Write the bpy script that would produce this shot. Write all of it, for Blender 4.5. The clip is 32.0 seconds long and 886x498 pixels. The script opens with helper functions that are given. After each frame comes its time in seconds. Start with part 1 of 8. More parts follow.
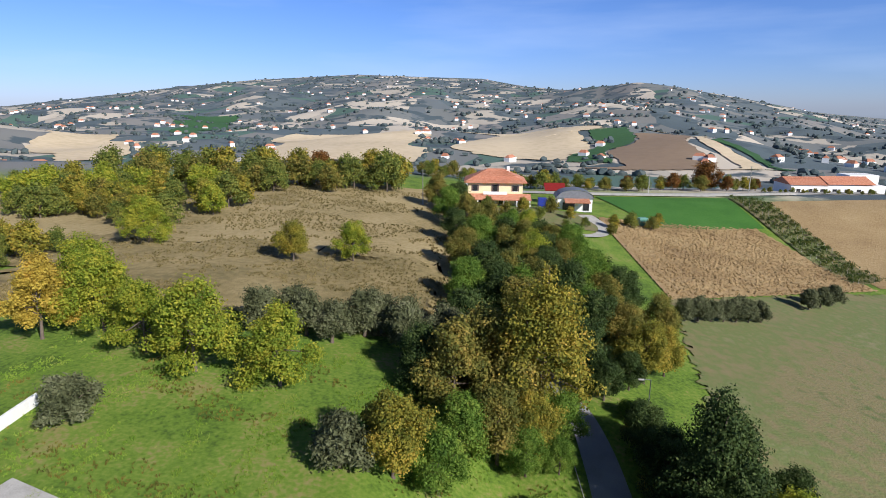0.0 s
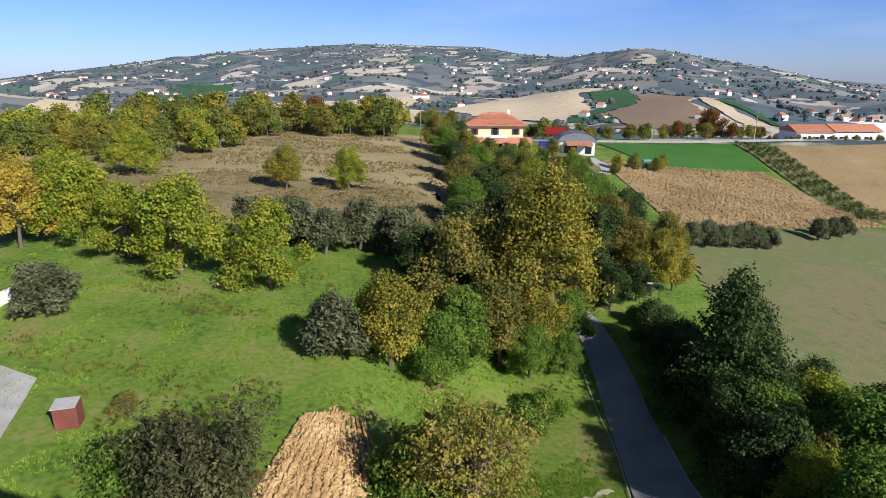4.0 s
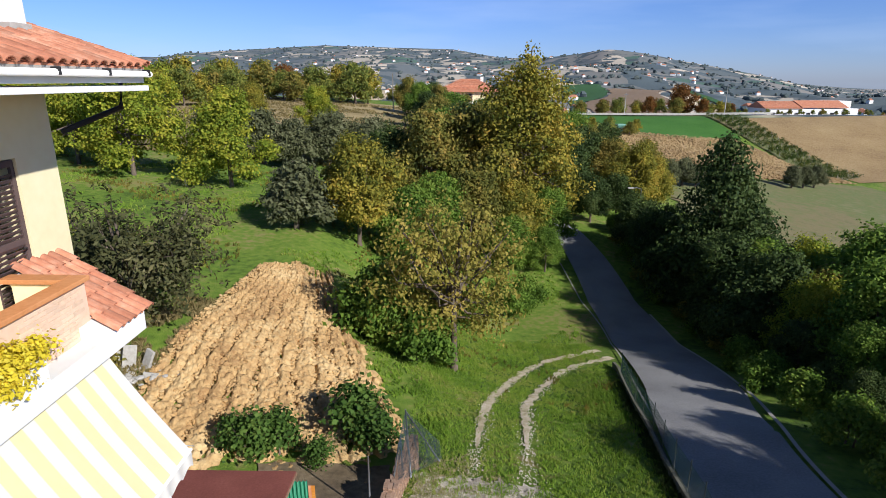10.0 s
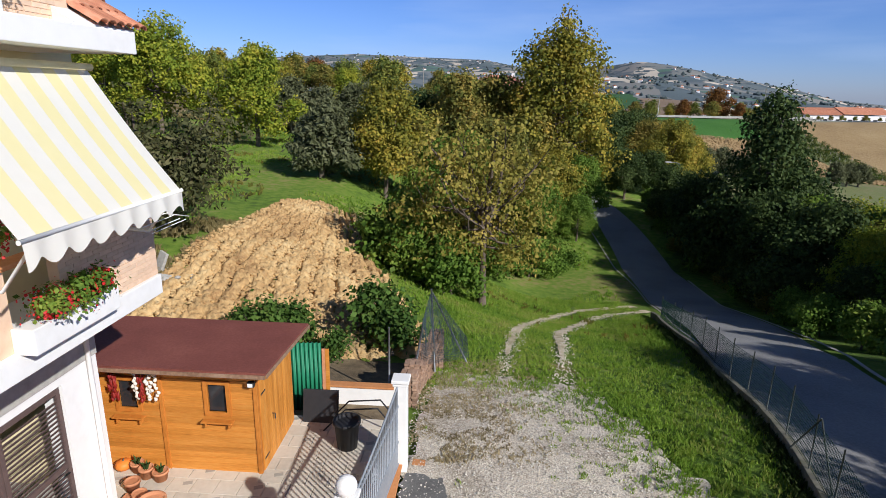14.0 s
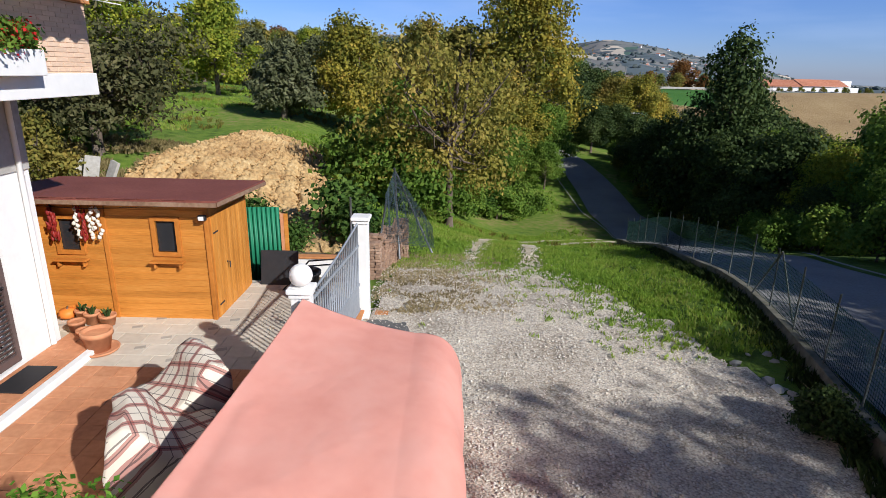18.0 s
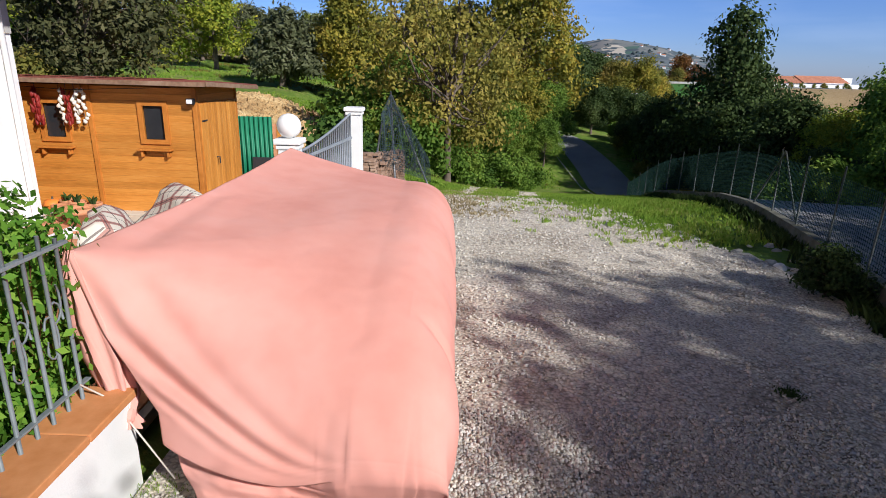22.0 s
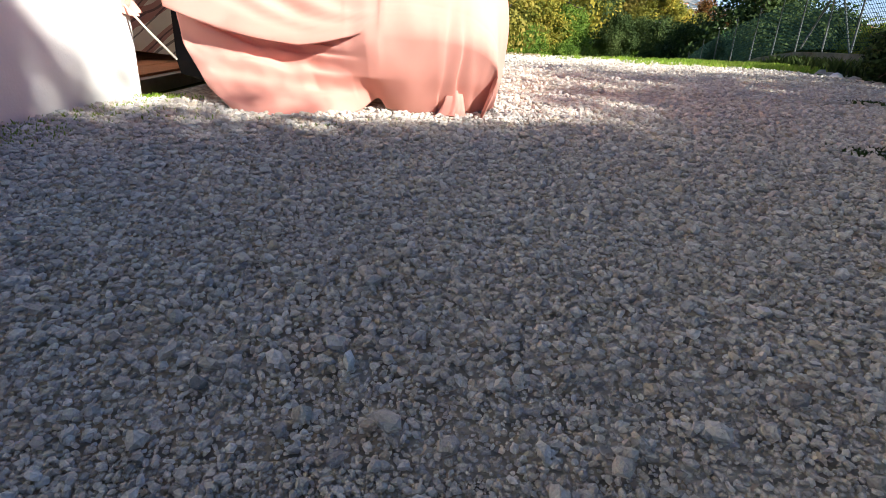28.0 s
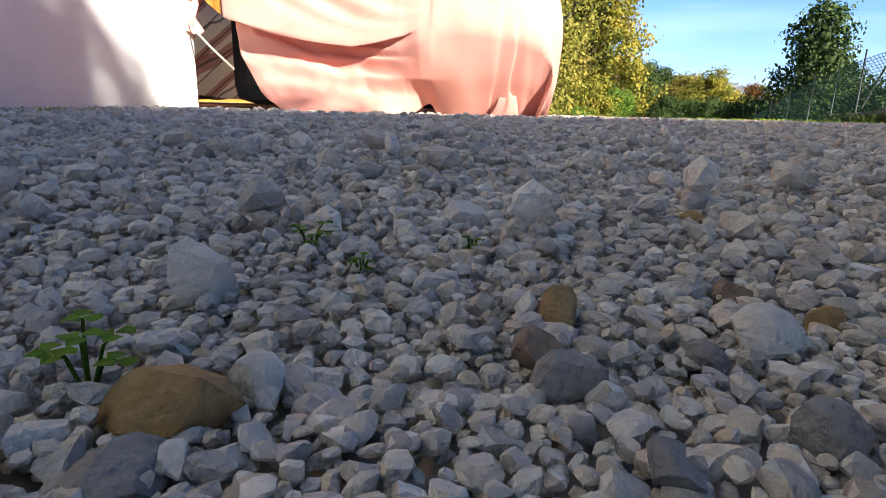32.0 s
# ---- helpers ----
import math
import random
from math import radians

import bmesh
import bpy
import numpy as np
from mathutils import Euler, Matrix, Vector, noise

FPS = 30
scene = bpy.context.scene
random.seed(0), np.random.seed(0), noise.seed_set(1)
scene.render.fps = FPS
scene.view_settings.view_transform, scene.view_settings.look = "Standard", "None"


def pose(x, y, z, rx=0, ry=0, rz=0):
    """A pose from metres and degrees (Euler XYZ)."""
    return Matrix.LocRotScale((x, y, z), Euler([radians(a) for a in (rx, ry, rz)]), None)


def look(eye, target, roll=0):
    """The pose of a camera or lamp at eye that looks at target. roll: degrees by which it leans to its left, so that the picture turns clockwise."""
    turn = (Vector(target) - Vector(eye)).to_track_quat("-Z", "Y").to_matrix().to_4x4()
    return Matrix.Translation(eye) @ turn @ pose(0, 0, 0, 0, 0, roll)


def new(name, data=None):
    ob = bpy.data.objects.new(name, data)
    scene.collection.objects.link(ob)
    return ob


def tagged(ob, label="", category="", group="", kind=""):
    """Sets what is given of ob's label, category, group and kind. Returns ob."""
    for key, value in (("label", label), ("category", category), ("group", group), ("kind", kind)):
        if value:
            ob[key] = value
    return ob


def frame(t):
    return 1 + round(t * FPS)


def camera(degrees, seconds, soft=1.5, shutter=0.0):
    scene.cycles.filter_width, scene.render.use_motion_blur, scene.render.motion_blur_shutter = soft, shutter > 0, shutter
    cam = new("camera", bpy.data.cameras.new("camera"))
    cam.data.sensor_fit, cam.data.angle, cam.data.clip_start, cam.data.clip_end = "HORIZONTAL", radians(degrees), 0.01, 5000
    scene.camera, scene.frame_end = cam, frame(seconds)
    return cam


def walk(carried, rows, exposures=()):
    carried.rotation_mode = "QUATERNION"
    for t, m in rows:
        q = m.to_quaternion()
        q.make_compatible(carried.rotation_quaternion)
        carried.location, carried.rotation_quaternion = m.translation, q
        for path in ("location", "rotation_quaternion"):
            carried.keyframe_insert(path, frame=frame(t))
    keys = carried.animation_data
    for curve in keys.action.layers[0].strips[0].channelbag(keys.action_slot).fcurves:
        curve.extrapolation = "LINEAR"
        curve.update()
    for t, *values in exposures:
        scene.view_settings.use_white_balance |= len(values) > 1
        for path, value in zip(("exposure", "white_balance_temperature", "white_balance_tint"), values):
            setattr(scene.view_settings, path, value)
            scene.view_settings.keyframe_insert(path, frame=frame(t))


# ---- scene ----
# ---- camera ----
cam = camera(75, 32.0, soft=0.7)
PATH = [
    (0, -0.075, -0.915, 30.454, 76.12, 3.67, 0.32),
    (0.5, -0.089, -0.231, 29.414, 75.87, 4.14, 0.04),
    (1, -0.161, 0.242, 28.379, 74.58, 4.3, -0.21),
    (1.5, -0.235, 0.326, 27.273, 73.77, 4.15, -0.09),
    (2, -0.242, 0.258, 26.257, 73.7, 3.99, 0.18),
    (2.5, -0.219, 0.222, 25.308, 73.52, 3.81, 0.24),
    (3, -0.19, 0.214, 24.267, 73.3, 3.73, 0.26),
    (3.5, -0.134, 0.256, 23.191, 73.22, 3.69, 0.05),
    (5.5, 0.207, 0.596, 18.582, 74.42, 3.4, -0.45),
    (6, 0.291, 0.649, 17.628, 74.28, 3.04, 0.38),
    (6.5, 0.352, 0.634, 16.625, 74.18, 2.62, 1.18),
    (7, 0.344, 0.609, 15.667, 74.08, 2.18, 1.74),
    (7.5, 0.262, 0.544, 14.732, 73.88, 1.82, 1.91),
    (8, 0.214, 0.45, 14.021, 73.36, 1.49, 2.09),
    (8.5, 0.07, 0.425, 13.218, 72.84, 1.1, 2.13),
    (9, 0.054, 0.43, 12.559, 72.67, 0.93, 1.48),
    (9.5, 0.028, 0.367, 11.958, 72.96, 0.81, 0.64),
    (10, -0.023, 0.39, 11.402, 73.76, 0.98, 0.02),
    (10.5, -0.105, 0.582, 10.803, 73.93, 2.03, 0.22),
    (11, -0.252, 0.91, 10.185, 73.03, 3.2, 0.82),
    (11.5, -0.402, 1.077, 9.547, 72.63, 4.18, 0.89),
    (12, -0.504, 1.113, 8.989, 74.27, 4.79, 0.9),
    (12.5, -0.492, 1.053, 8.493, 75.75, 4.59, 1.11),
    (13, -0.395, 0.999, 8.062, 75.75, 4.25, 1.25),
    (13.5, -0.283, 0.963, 7.612, 75.29, 3.89, 1.35),
    (14, -0.193, 0.85, 7.161, 74.71, 3.56, 1.05),
    (14.5, -0.171, 0.764, 6.716, 74.28, 3.38, 0.5),
    (16.5, -0.041, 0.644, 5.16, 73.9, 1.66, 0.33),
    (17, -0, 0.601, 4.891, 73.69, 1.23, 0.56),
    (17.5, 0.017, 0.51, 4.682, 73.23, 0.77, 0.9),
    (18, 0.028, 0.446, 4.478, 72.8, 0.42, 1.18),
    (18.5, 0.038, 0.396, 4.258, 72.47, 0.12, 1.33),
    (19, 0.074, 0.381, 4.048, 72.48, -0, 1.42),
    (19.5, 0.116, 0.368, 3.812, 72.95, -0.12, 1.39),
    (20, 0.158, 0.314, 3.546, 73.73, -0.23, 1.07),
    (20.5, 0.192, 0.278, 3.316, 74.14, -0.11, 1.06),
    (21, 0.201, 0.045, 3.059, 74.16, 0.02, 0.76),
    (21.5, 0.165, 0.11, 2.801, 73.69, 0.23, 0.93),
    (22, 0.161, 0.128, 2.6, 72.67, 0.35, 1.63),
    (22.5, 0.147, 0.148, 2.354, 71.65, 0.64, 1.8),
    (23, 0.132, 0.145, 2.135, 70.65, 0.79, 2.28),
    (23.5, 0.128, 0.115, 1.881, 70.31, 0.76, 2.45),
    (24, 0.121, 0.087, 1.642, 69.92, 0.74, 2.68),
    (24.5, 0.118, 0.03, 1.393, 70.03, 0.64, 2.62),
    (25, 0.133, -0.019, 1.104, 70.72, 1.14, 2.55),
    (25.5, 0.128, -0.062, 0.805, 70.7, 1.42, 2.0),
    (26, 0.107, -0.074, 0.427, 73.04, 1.86, 0.46),
    (26.5, 0.087, -0.038, 0.343, 71.31, 1.67, 1.04),
    (28.5, 0.039, -0.058, 0.503, 67.95, 1.39, 2.76),
    (29, 0.052, -0.035, 0.496, 68.3, 2.53, 2.11),
    (29.5, 0.029, -0.015, 0.372, 72.31, 2.6, 1.95),
    (30, 0.012, -0.006, 0.245, 71.47, 2.11, 2.02),
    (30.5, 0.005, -0.014, 0.105, 73.16, 2.1, 2.5),
    (31, 0.021, -0.004, 0.072, 73.61, 4.0, 2.49),
    (31.5, 0.028, -0.005, 0.07, 75.0, 5.19, 2.08),
    (32, 0.035, -0.005, 0.068, 75.92, 6.4, 1.38),
]
walk(cam, [(t, pose(x, y, z, tilt, 0, turn) @ pose(0, 0, 0, 0, 0, lean)) for t, x, y, z, tilt, turn, lean in PATH],
     exposures=[(0, 0.30, 6150, 12), (8, 0.36, 6150, 12), (13, 0.12, 6050, 12), (16, 0.18, 6050, 12), (22, 0.18, 6000, 12), (24, 0.0, 6050, 12), (25, 0.25, 6200, 12), (26, 1.0, 6350, 10), (29, 1.25, 6350, 10), (32, 1.5, 6600, 10)])

# ---- light ----
SUN_TO = Vector((0.62, -0.60, 0.50)).normalized()
world = bpy.data.worlds.new("sky")
scene.world = world
world.use_nodes = True
wn, wl = world.node_tree.nodes, world.node_tree.links
wn.clear()
sky = wn.new("ShaderNodeTexSky")
sky.sky_type = "NISHITA"
sky.sun_disc = False
sky.sun_elevation = math.asin(SUN_TO.z)
sky.sun_rotation = math.atan2(SUN_TO.x, SUN_TO.y)
sky.altitude, sky.air_density, sky.dust_density, sky.ozone_density = 150, 1.0, 0.25, 3.5
bg = wn.new("ShaderNodeBackground")
bg.inputs[1].default_value = 0.043
wout = wn.new("ShaderNodeOutputWorld")
tint = wn.new("ShaderNodeMix")
tint.data_type, tint.blend_type = "RGBA", "MULTIPLY"
tint.inputs["Factor"].default_value = 1.0
# bluish haze low in the sky, clearer blue above
wdir = wn.new("ShaderNodeTexCoord")
wsep = wn.new("ShaderNodeSeparateXYZ")
wl.new(wdir.outputs["Generated"], wsep.inputs[0])
wramp = wn.new("ShaderNodeValToRGB")
wramp.color_ramp.elements[0].position, wramp.color_ramp.elements[0].color = 0.0, (1.34, 1.60, 2.62, 1)
wramp.color_ramp.elements[1].position, wramp.color_ramp.elements[1].color = 0.30, (1.02, 1.40, 2.20, 1)
high = wramp.color_ramp.elements.new(0.8)
high.color = (0.62, 0.64, 0.72, 1)
wl.new(wsep.outputs["Z"], wramp.inputs[0])
wl.new(wramp.outputs[0], tint.inputs["B"])
wl.new(sky.outputs[0], tint.inputs["A"])
wisp = wn.new("ShaderNodeTexNoise")
wisp.inputs["Scale"].default_value, wisp.inputs["Detail"].default_value = 2.2, 7.0
wmap = wn.new("ShaderNodeMapping")
wmap.inputs["Scale"].default_value, wmap.inputs["Rotation"].default_value = (1.0, 1.0, 7.0), (0.0, 0.25, 0.3)
wl.new(wdir.outputs["Generated"], wmap.inputs[0])
wl.new(wmap.outputs[0], wisp.inputs[0])
wthin = wn.new("ShaderNodeMapRange")
wthin.inputs[1].default_value, wthin.inputs[2].default_value, wthin.inputs[4].default_value = 0.50, 0.80, 0.30
wl.new(wisp.outputs[0], wthin.inputs[0])
veil = wn.new("ShaderNodeMix")
veil.data_type = "RGBA"
veil.inputs["B"].default_value = (13.0, 15.6, 20.0, 1)
wl.new(wthin.outputs[0], veil.inputs["Factor"])
wl.new(tint.outputs["Result"], veil.inputs["A"])
wl.new(veil.outputs["Result"], bg.inputs[0])
wl.new(bg.outputs[0], wout.inputs[0])
sun = new("sun", bpy.data.lights.new("sun", "SUN"))
sun.data.energy, sun.data.angle, sun.data.color = 5.0, radians(0.8), (1.0, 0.95, 0.87)
sun.matrix_world = look((30, -30, 60), Vector((30, -30, 60)) - SUN_TO)

# ---- materials ----
def rgb(c):
    return (c[0], c[1], c[2], 1.0)


def make_mat(name, cols, rough=0.8, fine=8.0, broad=0.6, bump=0.3, bump_scale=None, metal=0.0, island=0.0, obj=0.0, stretch=(1, 1, 1), sheen=0.0, trans=0.0, spec=0.3, dist=0.02):
    """Noise at two scales between the colours in cols, with fine relief; island and obj vary the brightness piece by piece."""
    m = bpy.data.materials.new(name)
    m.use_nodes = True
    n, l = m.node_tree.nodes, m.node_tree.links
    b = n["Principled BSDF"]
    b.inputs["Roughness"].default_value, b.inputs["Metallic"].default_value = rough, metal
    b.inputs["Specular IOR Level"].default_value = spec
    tc = n.new("ShaderNodeNewGeometry")
    mp = n.new("ShaderNodeMapping")
    mp.inputs["Scale"].default_value = stretch
    l.new(tc.outputs["Position"], mp.inputs[0])
    fac = []
    for sc, det in ((broad, 4.0), (fine, 6.0)):
        t = n.new("ShaderNodeTexNoise")
        t.inputs["Scale"].default_value, t.inputs["Detail"].default_value = sc, det
        l.new(mp.outputs[0], t.inputs[0])
        fac.append(t)
    add = n.new("ShaderNodeMath")
    add.operation = "MULTIPLY_ADD"
    add.inputs[1].default_value = 0.45
    l.new(fac[1].outputs[0], add.inputs[0])
    half = n.new("ShaderNodeMath")
    half.operation = "MULTIPLY"
    half.inputs[1].default_value = 0.55
    l.new(fac[0].outputs[0], half.inputs[0])
    l.new(half.outputs[0], add.inputs[2])
    ramp = n.new("ShaderNodeValToRGB")
    e = ramp.color_ramp.elements
    while len(e) < len(cols):
        e.new(0.5)
    for i, c in enumerate(cols):
        e[i].position = 0.30 + 0.40 * i / max(1, len(cols) - 1)
        e[i].color = rgb(c)
    l.new(add.outputs[0], ramp.inputs[0])
    out = ramp.outputs[0]
    for amount, node, sock in ((island, "ShaderNodeNewGeometry", "Random Per Island"), (obj, "ShaderNodeObjectInfo", "Random")):
        if amount:
            src = n.new(node)
            mr = n.new("ShaderNodeMapRange")
            mr.inputs[3].default_value, mr.inputs[4].default_value = 1 - amount, 1 + amount
            l.new(src.outputs[sock], mr.inputs[0])
            hs = n.new("ShaderNodeHueSaturation")
            l.new(mr.outputs[0], hs.inputs["Value"])
            l.new(out, hs.inputs["Color"])
            out = hs.outputs[0]
    l.new(out, b.inputs["Base Color"])
    if bump:
        bt = n.new("ShaderNodeTexNoise")
        bt.inputs["Scale"].default_value, bt.inputs["Detail"].default_value = bump_scale or fine * 3, 5.0
        l.new(mp.outputs[0], bt.inputs[0])
        bp = n.new("ShaderNodeBump")
        bp.inputs["Strength"].default_value, bp.inputs["Distance"].default_value = bump, dist
        l.new(bt.outputs[0], bp.inputs["Height"])
        l.new(bp.outputs[0], b.inputs["Normal"])
    if trans:
        tr = n.new("ShaderNodeBsdfTranslucent")
        l.new(out, tr.inputs[0])
        mx = n.new("ShaderNodeMixShader")
        mx.inputs[0].default_value = trans
        l.new(b.outputs[0], mx.inputs[1])
        l.new(tr.outputs[0], mx.inputs[2])
        l.new(mx.outputs[0], n["Material Output"].inputs[0])
    return m


def leaf_mat(name, cols, trans=0.35):
    """Leaf colours picked leaf by leaf and clump by clump."""
    m = bpy.data.materials.new(name)
    m.use_nodes = True
    n, l = m.node_tree.nodes, m.node_tree.links
    b = n["Principled BSDF"]
    b.inputs["Roughness"].default_value, b.inputs["Specular IOR Level"].default_value = 0.65, 0.12
    g = n.new("ShaderNodeNewGeometry")
    no = n.new("ShaderNodeTexNoise")
    no.inputs["Scale"].default_value, no.inputs["Detail"].default_value = 0.45, 3.0
    l.new(g.outputs["Position"], no.inputs[0])
    ma = n.new("ShaderNodeMath")
    ma.operation = "MULTIPLY_ADD"
    ma.inputs[1].default_value = 0.42
    l.new(g.outputs["Random Per Island"], ma.inputs[0])
    mb = n.new("ShaderNodeMath")
    mb.operation = "MULTIPLY_ADD"
    mb.inputs[1].default_value, mb.inputs[2].default_value = 1.5, -0.46
    l.new(no.outputs[0], mb.inputs[0])
    l.new(mb.outputs[0], ma.inputs[2])
    ramp = n.new("ShaderNodeValToRGB")
    e = ramp.color_ramp.elements
    while len(e) < len(cols):
        e.new(0.5)
    for i, c in enumerate(cols):
        e[i].position = 0.08 + 0.84 * i / max(1, len(cols) - 1)
        e[i].color = rgb(c)
    l.new(ma.outputs[0], ramp.inputs[0])
    l.new(ramp.outputs[0], b.inputs["Base Color"])
    tr = n.new("ShaderNodeBsdfTranslucent")
    l.new(ramp.outputs[0], tr.inputs[0])
    mx = n.new("ShaderNodeMixShader")
    mx.inputs[0].default_value = trans
    l.new(b.outputs[0], mx.inputs[1])
    l.new(tr.outputs[0], mx.inputs[2])
    l.new(mx.outputs[0], n["Material Output"].inputs[0])
    return m


DRY = make_mat("dry_grass", [(0.16, 0.13, 0.05), (0.33, 0.255, 0.12), (0.43, 0.34, 0.18)], 0.95, 1.2, 0.06, 0.8, 6, dist=0.15)
BRUSH = make_mat("dry_brush", [(0.12, 0.10, 0.04), (0.25, 0.195, 0.085), (0.37, 0.285, 0.14)], 0.95, 0.9, 0.09, 0.9, 4, dist=0.25)
SOIL = make_mat("ploughed_soil", [(0.24, 0.155, 0.07), (0.355, 0.245, 0.115), (0.44, 0.32, 0.16)], 0.95, 1.6, 0.08, 1.0, 2.2, dist=0.5)
PALE = make_mat("stubble_field", [(0.085, 0.125, 0.035), (0.20, 0.165, 0.08), (0.13, 0.16, 0.05), (0.22, 0.19, 0.10)], 0.95, 0.6, 0.045, 0.8, 3, dist=0.12)
CROP = make_mat("green_crop", [(0.03, 0.105, 0.012), (0.05, 0.15, 0.018), (0.07, 0.18, 0.03)], 0.9, 2.0, 0.08, 0.5, 8, dist=0.08)
DIRT = make_mat("dug_earth", [(0.29, 0.16, 0.065), (0.53, 0.345, 0.15), (0.68, 0.505, 0.26)], 0.95, 5.0, 0.5, 0.9, 14, dist=0.06)
ASPHALT = make_mat("asphalt", [(0.19, 0.187, 0.183), (0.275, 0.27, 0.265), (0.35, 0.345, 0.335)], 0.9, 14.0, 0.35, 0.5, 90, dist=0.008)
CONCRETE = make_mat("concrete", [(0.30, 0.285, 0.25), (0.42, 0.40, 0.36), (0.50, 0.48, 0.44)], 0.9, 9.0, 0.9, 0.4, 60, dist=0.01)


def gravel_mat():
    """Packed limestone chips, each cell a chip of its own tone, darker in the gaps between."""
    m = make_mat("gravel", [(0.50, 0.46, 0.41), (0.92, 0.90, 0.87), (1.18, 1.17, 1.13)], 0.92, 9.0, 0.8, 0.0)
    n, l = m.node_tree.nodes, m.node_tree.links
    b = n["Principled BSDF"]
    tone = b.inputs["Base Color"].links[0].from_socket
    g = n.new("ShaderNodeNewGeometry")
    vo = n.new("ShaderNodeTexVoronoi")
    vo.inputs["Scale"].default_value = 34
    l.new(g.outputs["Position"], vo.inputs[0])
    sp = n.new("ShaderNodeSeparateColor")
    l.new(vo.outputs["Color"], sp.inputs[0])
    rp = n.new("ShaderNodeValToRGB")
    e = rp.color_ramp.elements
    cols = [(0.50, 0.445, 0.37), (0.74, 0.67, 0.56), (0.80, 0.745, 0.64), (0.62, 0.53, 0.42), (0.86, 0.81, 0.72)]
    while len(e) < len(cols):
        e.new(0.5)
    for i, c in enumerate(cols):
        e[i].position, e[i].color = i / (len(cols) - 1), rgb(c)
    l.new(sp.outputs[0], rp.inputs[0])
    gap = n.new("ShaderNodeMapRange")
    gap.inputs[1].default_value, gap.inputs[2].default_value = 0.42, 0.85
    gap.inputs[3].default_value, gap.inputs[4].default_value = 1.0, 0.52
    l.new(vo.outputs["Distance"], gap.inputs[0])
    out = rp.outputs[0]
    for extra in (gap.outputs[0], tone):
        mx = n.new("ShaderNodeMix")
        mx.data_type, mx.blend_type = "RGBA", "MULTIPLY"
        mx.inputs["Factor"].default_value = 1.0
        l.new(out, mx.inputs["A"])
        l.new(extra, mx.inputs["B"])
        out = mx.outputs["Result"]
    l.new(out, b.inputs["Base Color"])
    bp = n.new("ShaderNodeBump")
    bp.invert = True
    bp.inputs["Strength"].default_value, bp.inputs["Distance"].default_value = 0.9, 0.012
    l.new(vo.outputs["Distance"], bp.inputs["Height"])
    l.new(bp.outputs[0], b.inputs["Normal"])
    return m


GRAVEL = gravel_mat()
def stone_mat():
    """Limestone chips: grey, beige, ochre and white pieces."""
    m = make_mat("gravel_stone", [(0.74, 0.73, 0.71), (1.0, 0.99, 0.98), (1.16, 1.15, 1.13)], 0.85, 210.0, 40.0, 0.9, 330, dist=0.003)
    n, l = m.node_tree.nodes, m.node_tree.links
    b = n["Principled BSDF"]
    col = b.inputs["Base Color"].links[0].from_socket
    g, o = n.new("ShaderNodeNewGeometry"), n.new("ShaderNodeObjectInfo")
    add = n.new("ShaderNodeMath")
    l.new(g.outputs["Random Per Island"], add.inputs[0])
    l.new(o.outputs["Random"], add.inputs[1])
    fr = n.new("ShaderNodeMath")
    fr.operation = "FRACT"
    l.new(add.outputs[0], fr.inputs[0])
    rp = n.new("ShaderNodeValToRGB")
    e = rp.color_ramp.elements
    cols = [(0.40, 0.37, 0.33), (0.72, 0.67, 0.59), (0.54, 0.50, 0.44), (0.83, 0.79, 0.71), (0.60, 0.52, 0.40), (0.76, 0.72, 0.65), (0.44, 0.42, 0.39), (0.87, 0.84, 0.77)]
    while len(e) < len(cols):
        e.new(0.5)
    for i, c in enumerate(cols):
        e[i].position, e[i].color = i / (len(cols) - 1), rgb(c)
    l.new(fr.outputs[0], rp.inputs[0])
    mx = n.new("ShaderNodeMix")
    mx.data_type, mx.blend_type = "RGBA", "MULTIPLY"
    mx.inputs["Factor"].default_value = 1.0
    l.new(rp.outputs[0], mx.inputs["A"])
    l.new(col, mx.inputs["B"])
    l.new(mx.outputs["Result"], b.inputs["Base Color"])
    return m


STONE = stone_mat()
WHITE = make_mat("white_render", [(0.74, 0.73, 0.70), (0.80, 0.79, 0.76), (0.83, 0.82, 0.79)], 0.9, 6.0, 0.7, 0.25, 70, dist=0.006)
YELLOW = make_mat("yellow_render", [(0.74, 0.64, 0.38), (0.80, 0.70, 0.43), (0.83, 0.74, 0.48)], 0.9, 5.0, 0.5, 0.25, 70, dist=0.006)
PEACH = make_mat("peach_brick_render", [(0.66, 0.45, 0.30), (0.73, 0.51, 0.35), (0.77, 0.56, 0.40)], 0.9, 8.0, 0.8, 0.3, 60, dist=0.006)
MOSSY = make_mat("mossy_concrete", [(0.07, 0.075, 0.045), (0.15, 0.145, 0.11), (0.24, 0.225, 0.19)], 0.95, 7.0, 0.9, 0.5, 50, dist=0.01)
TERRA = make_mat("terracotta", [(0.44, 0.18, 0.085), (0.55, 0.245, 0.12), (0.64, 0.32, 0.17)], 0.8, 12.0, 1.2, 0.3, 80, obj=0.1, dist=0.004)
TILE = make_mat("roof_tile", [(0.36, 0.13, 0.075), (0.50, 0.21, 0.12), (0.60, 0.33, 0.22)], 0.85, 10.0, 1.6, 0.4, 60, island=0.28, obj=0.25, dist=0.006)
CAP = make_mat("terracotta_coping", [(0.48, 0.19, 0.06), (0.56, 0.24, 0.09), (0.62, 0.29, 0.12)], 0.75, 14.0, 1.4, 0.25, 90, obj=0.08, dist=0.003)
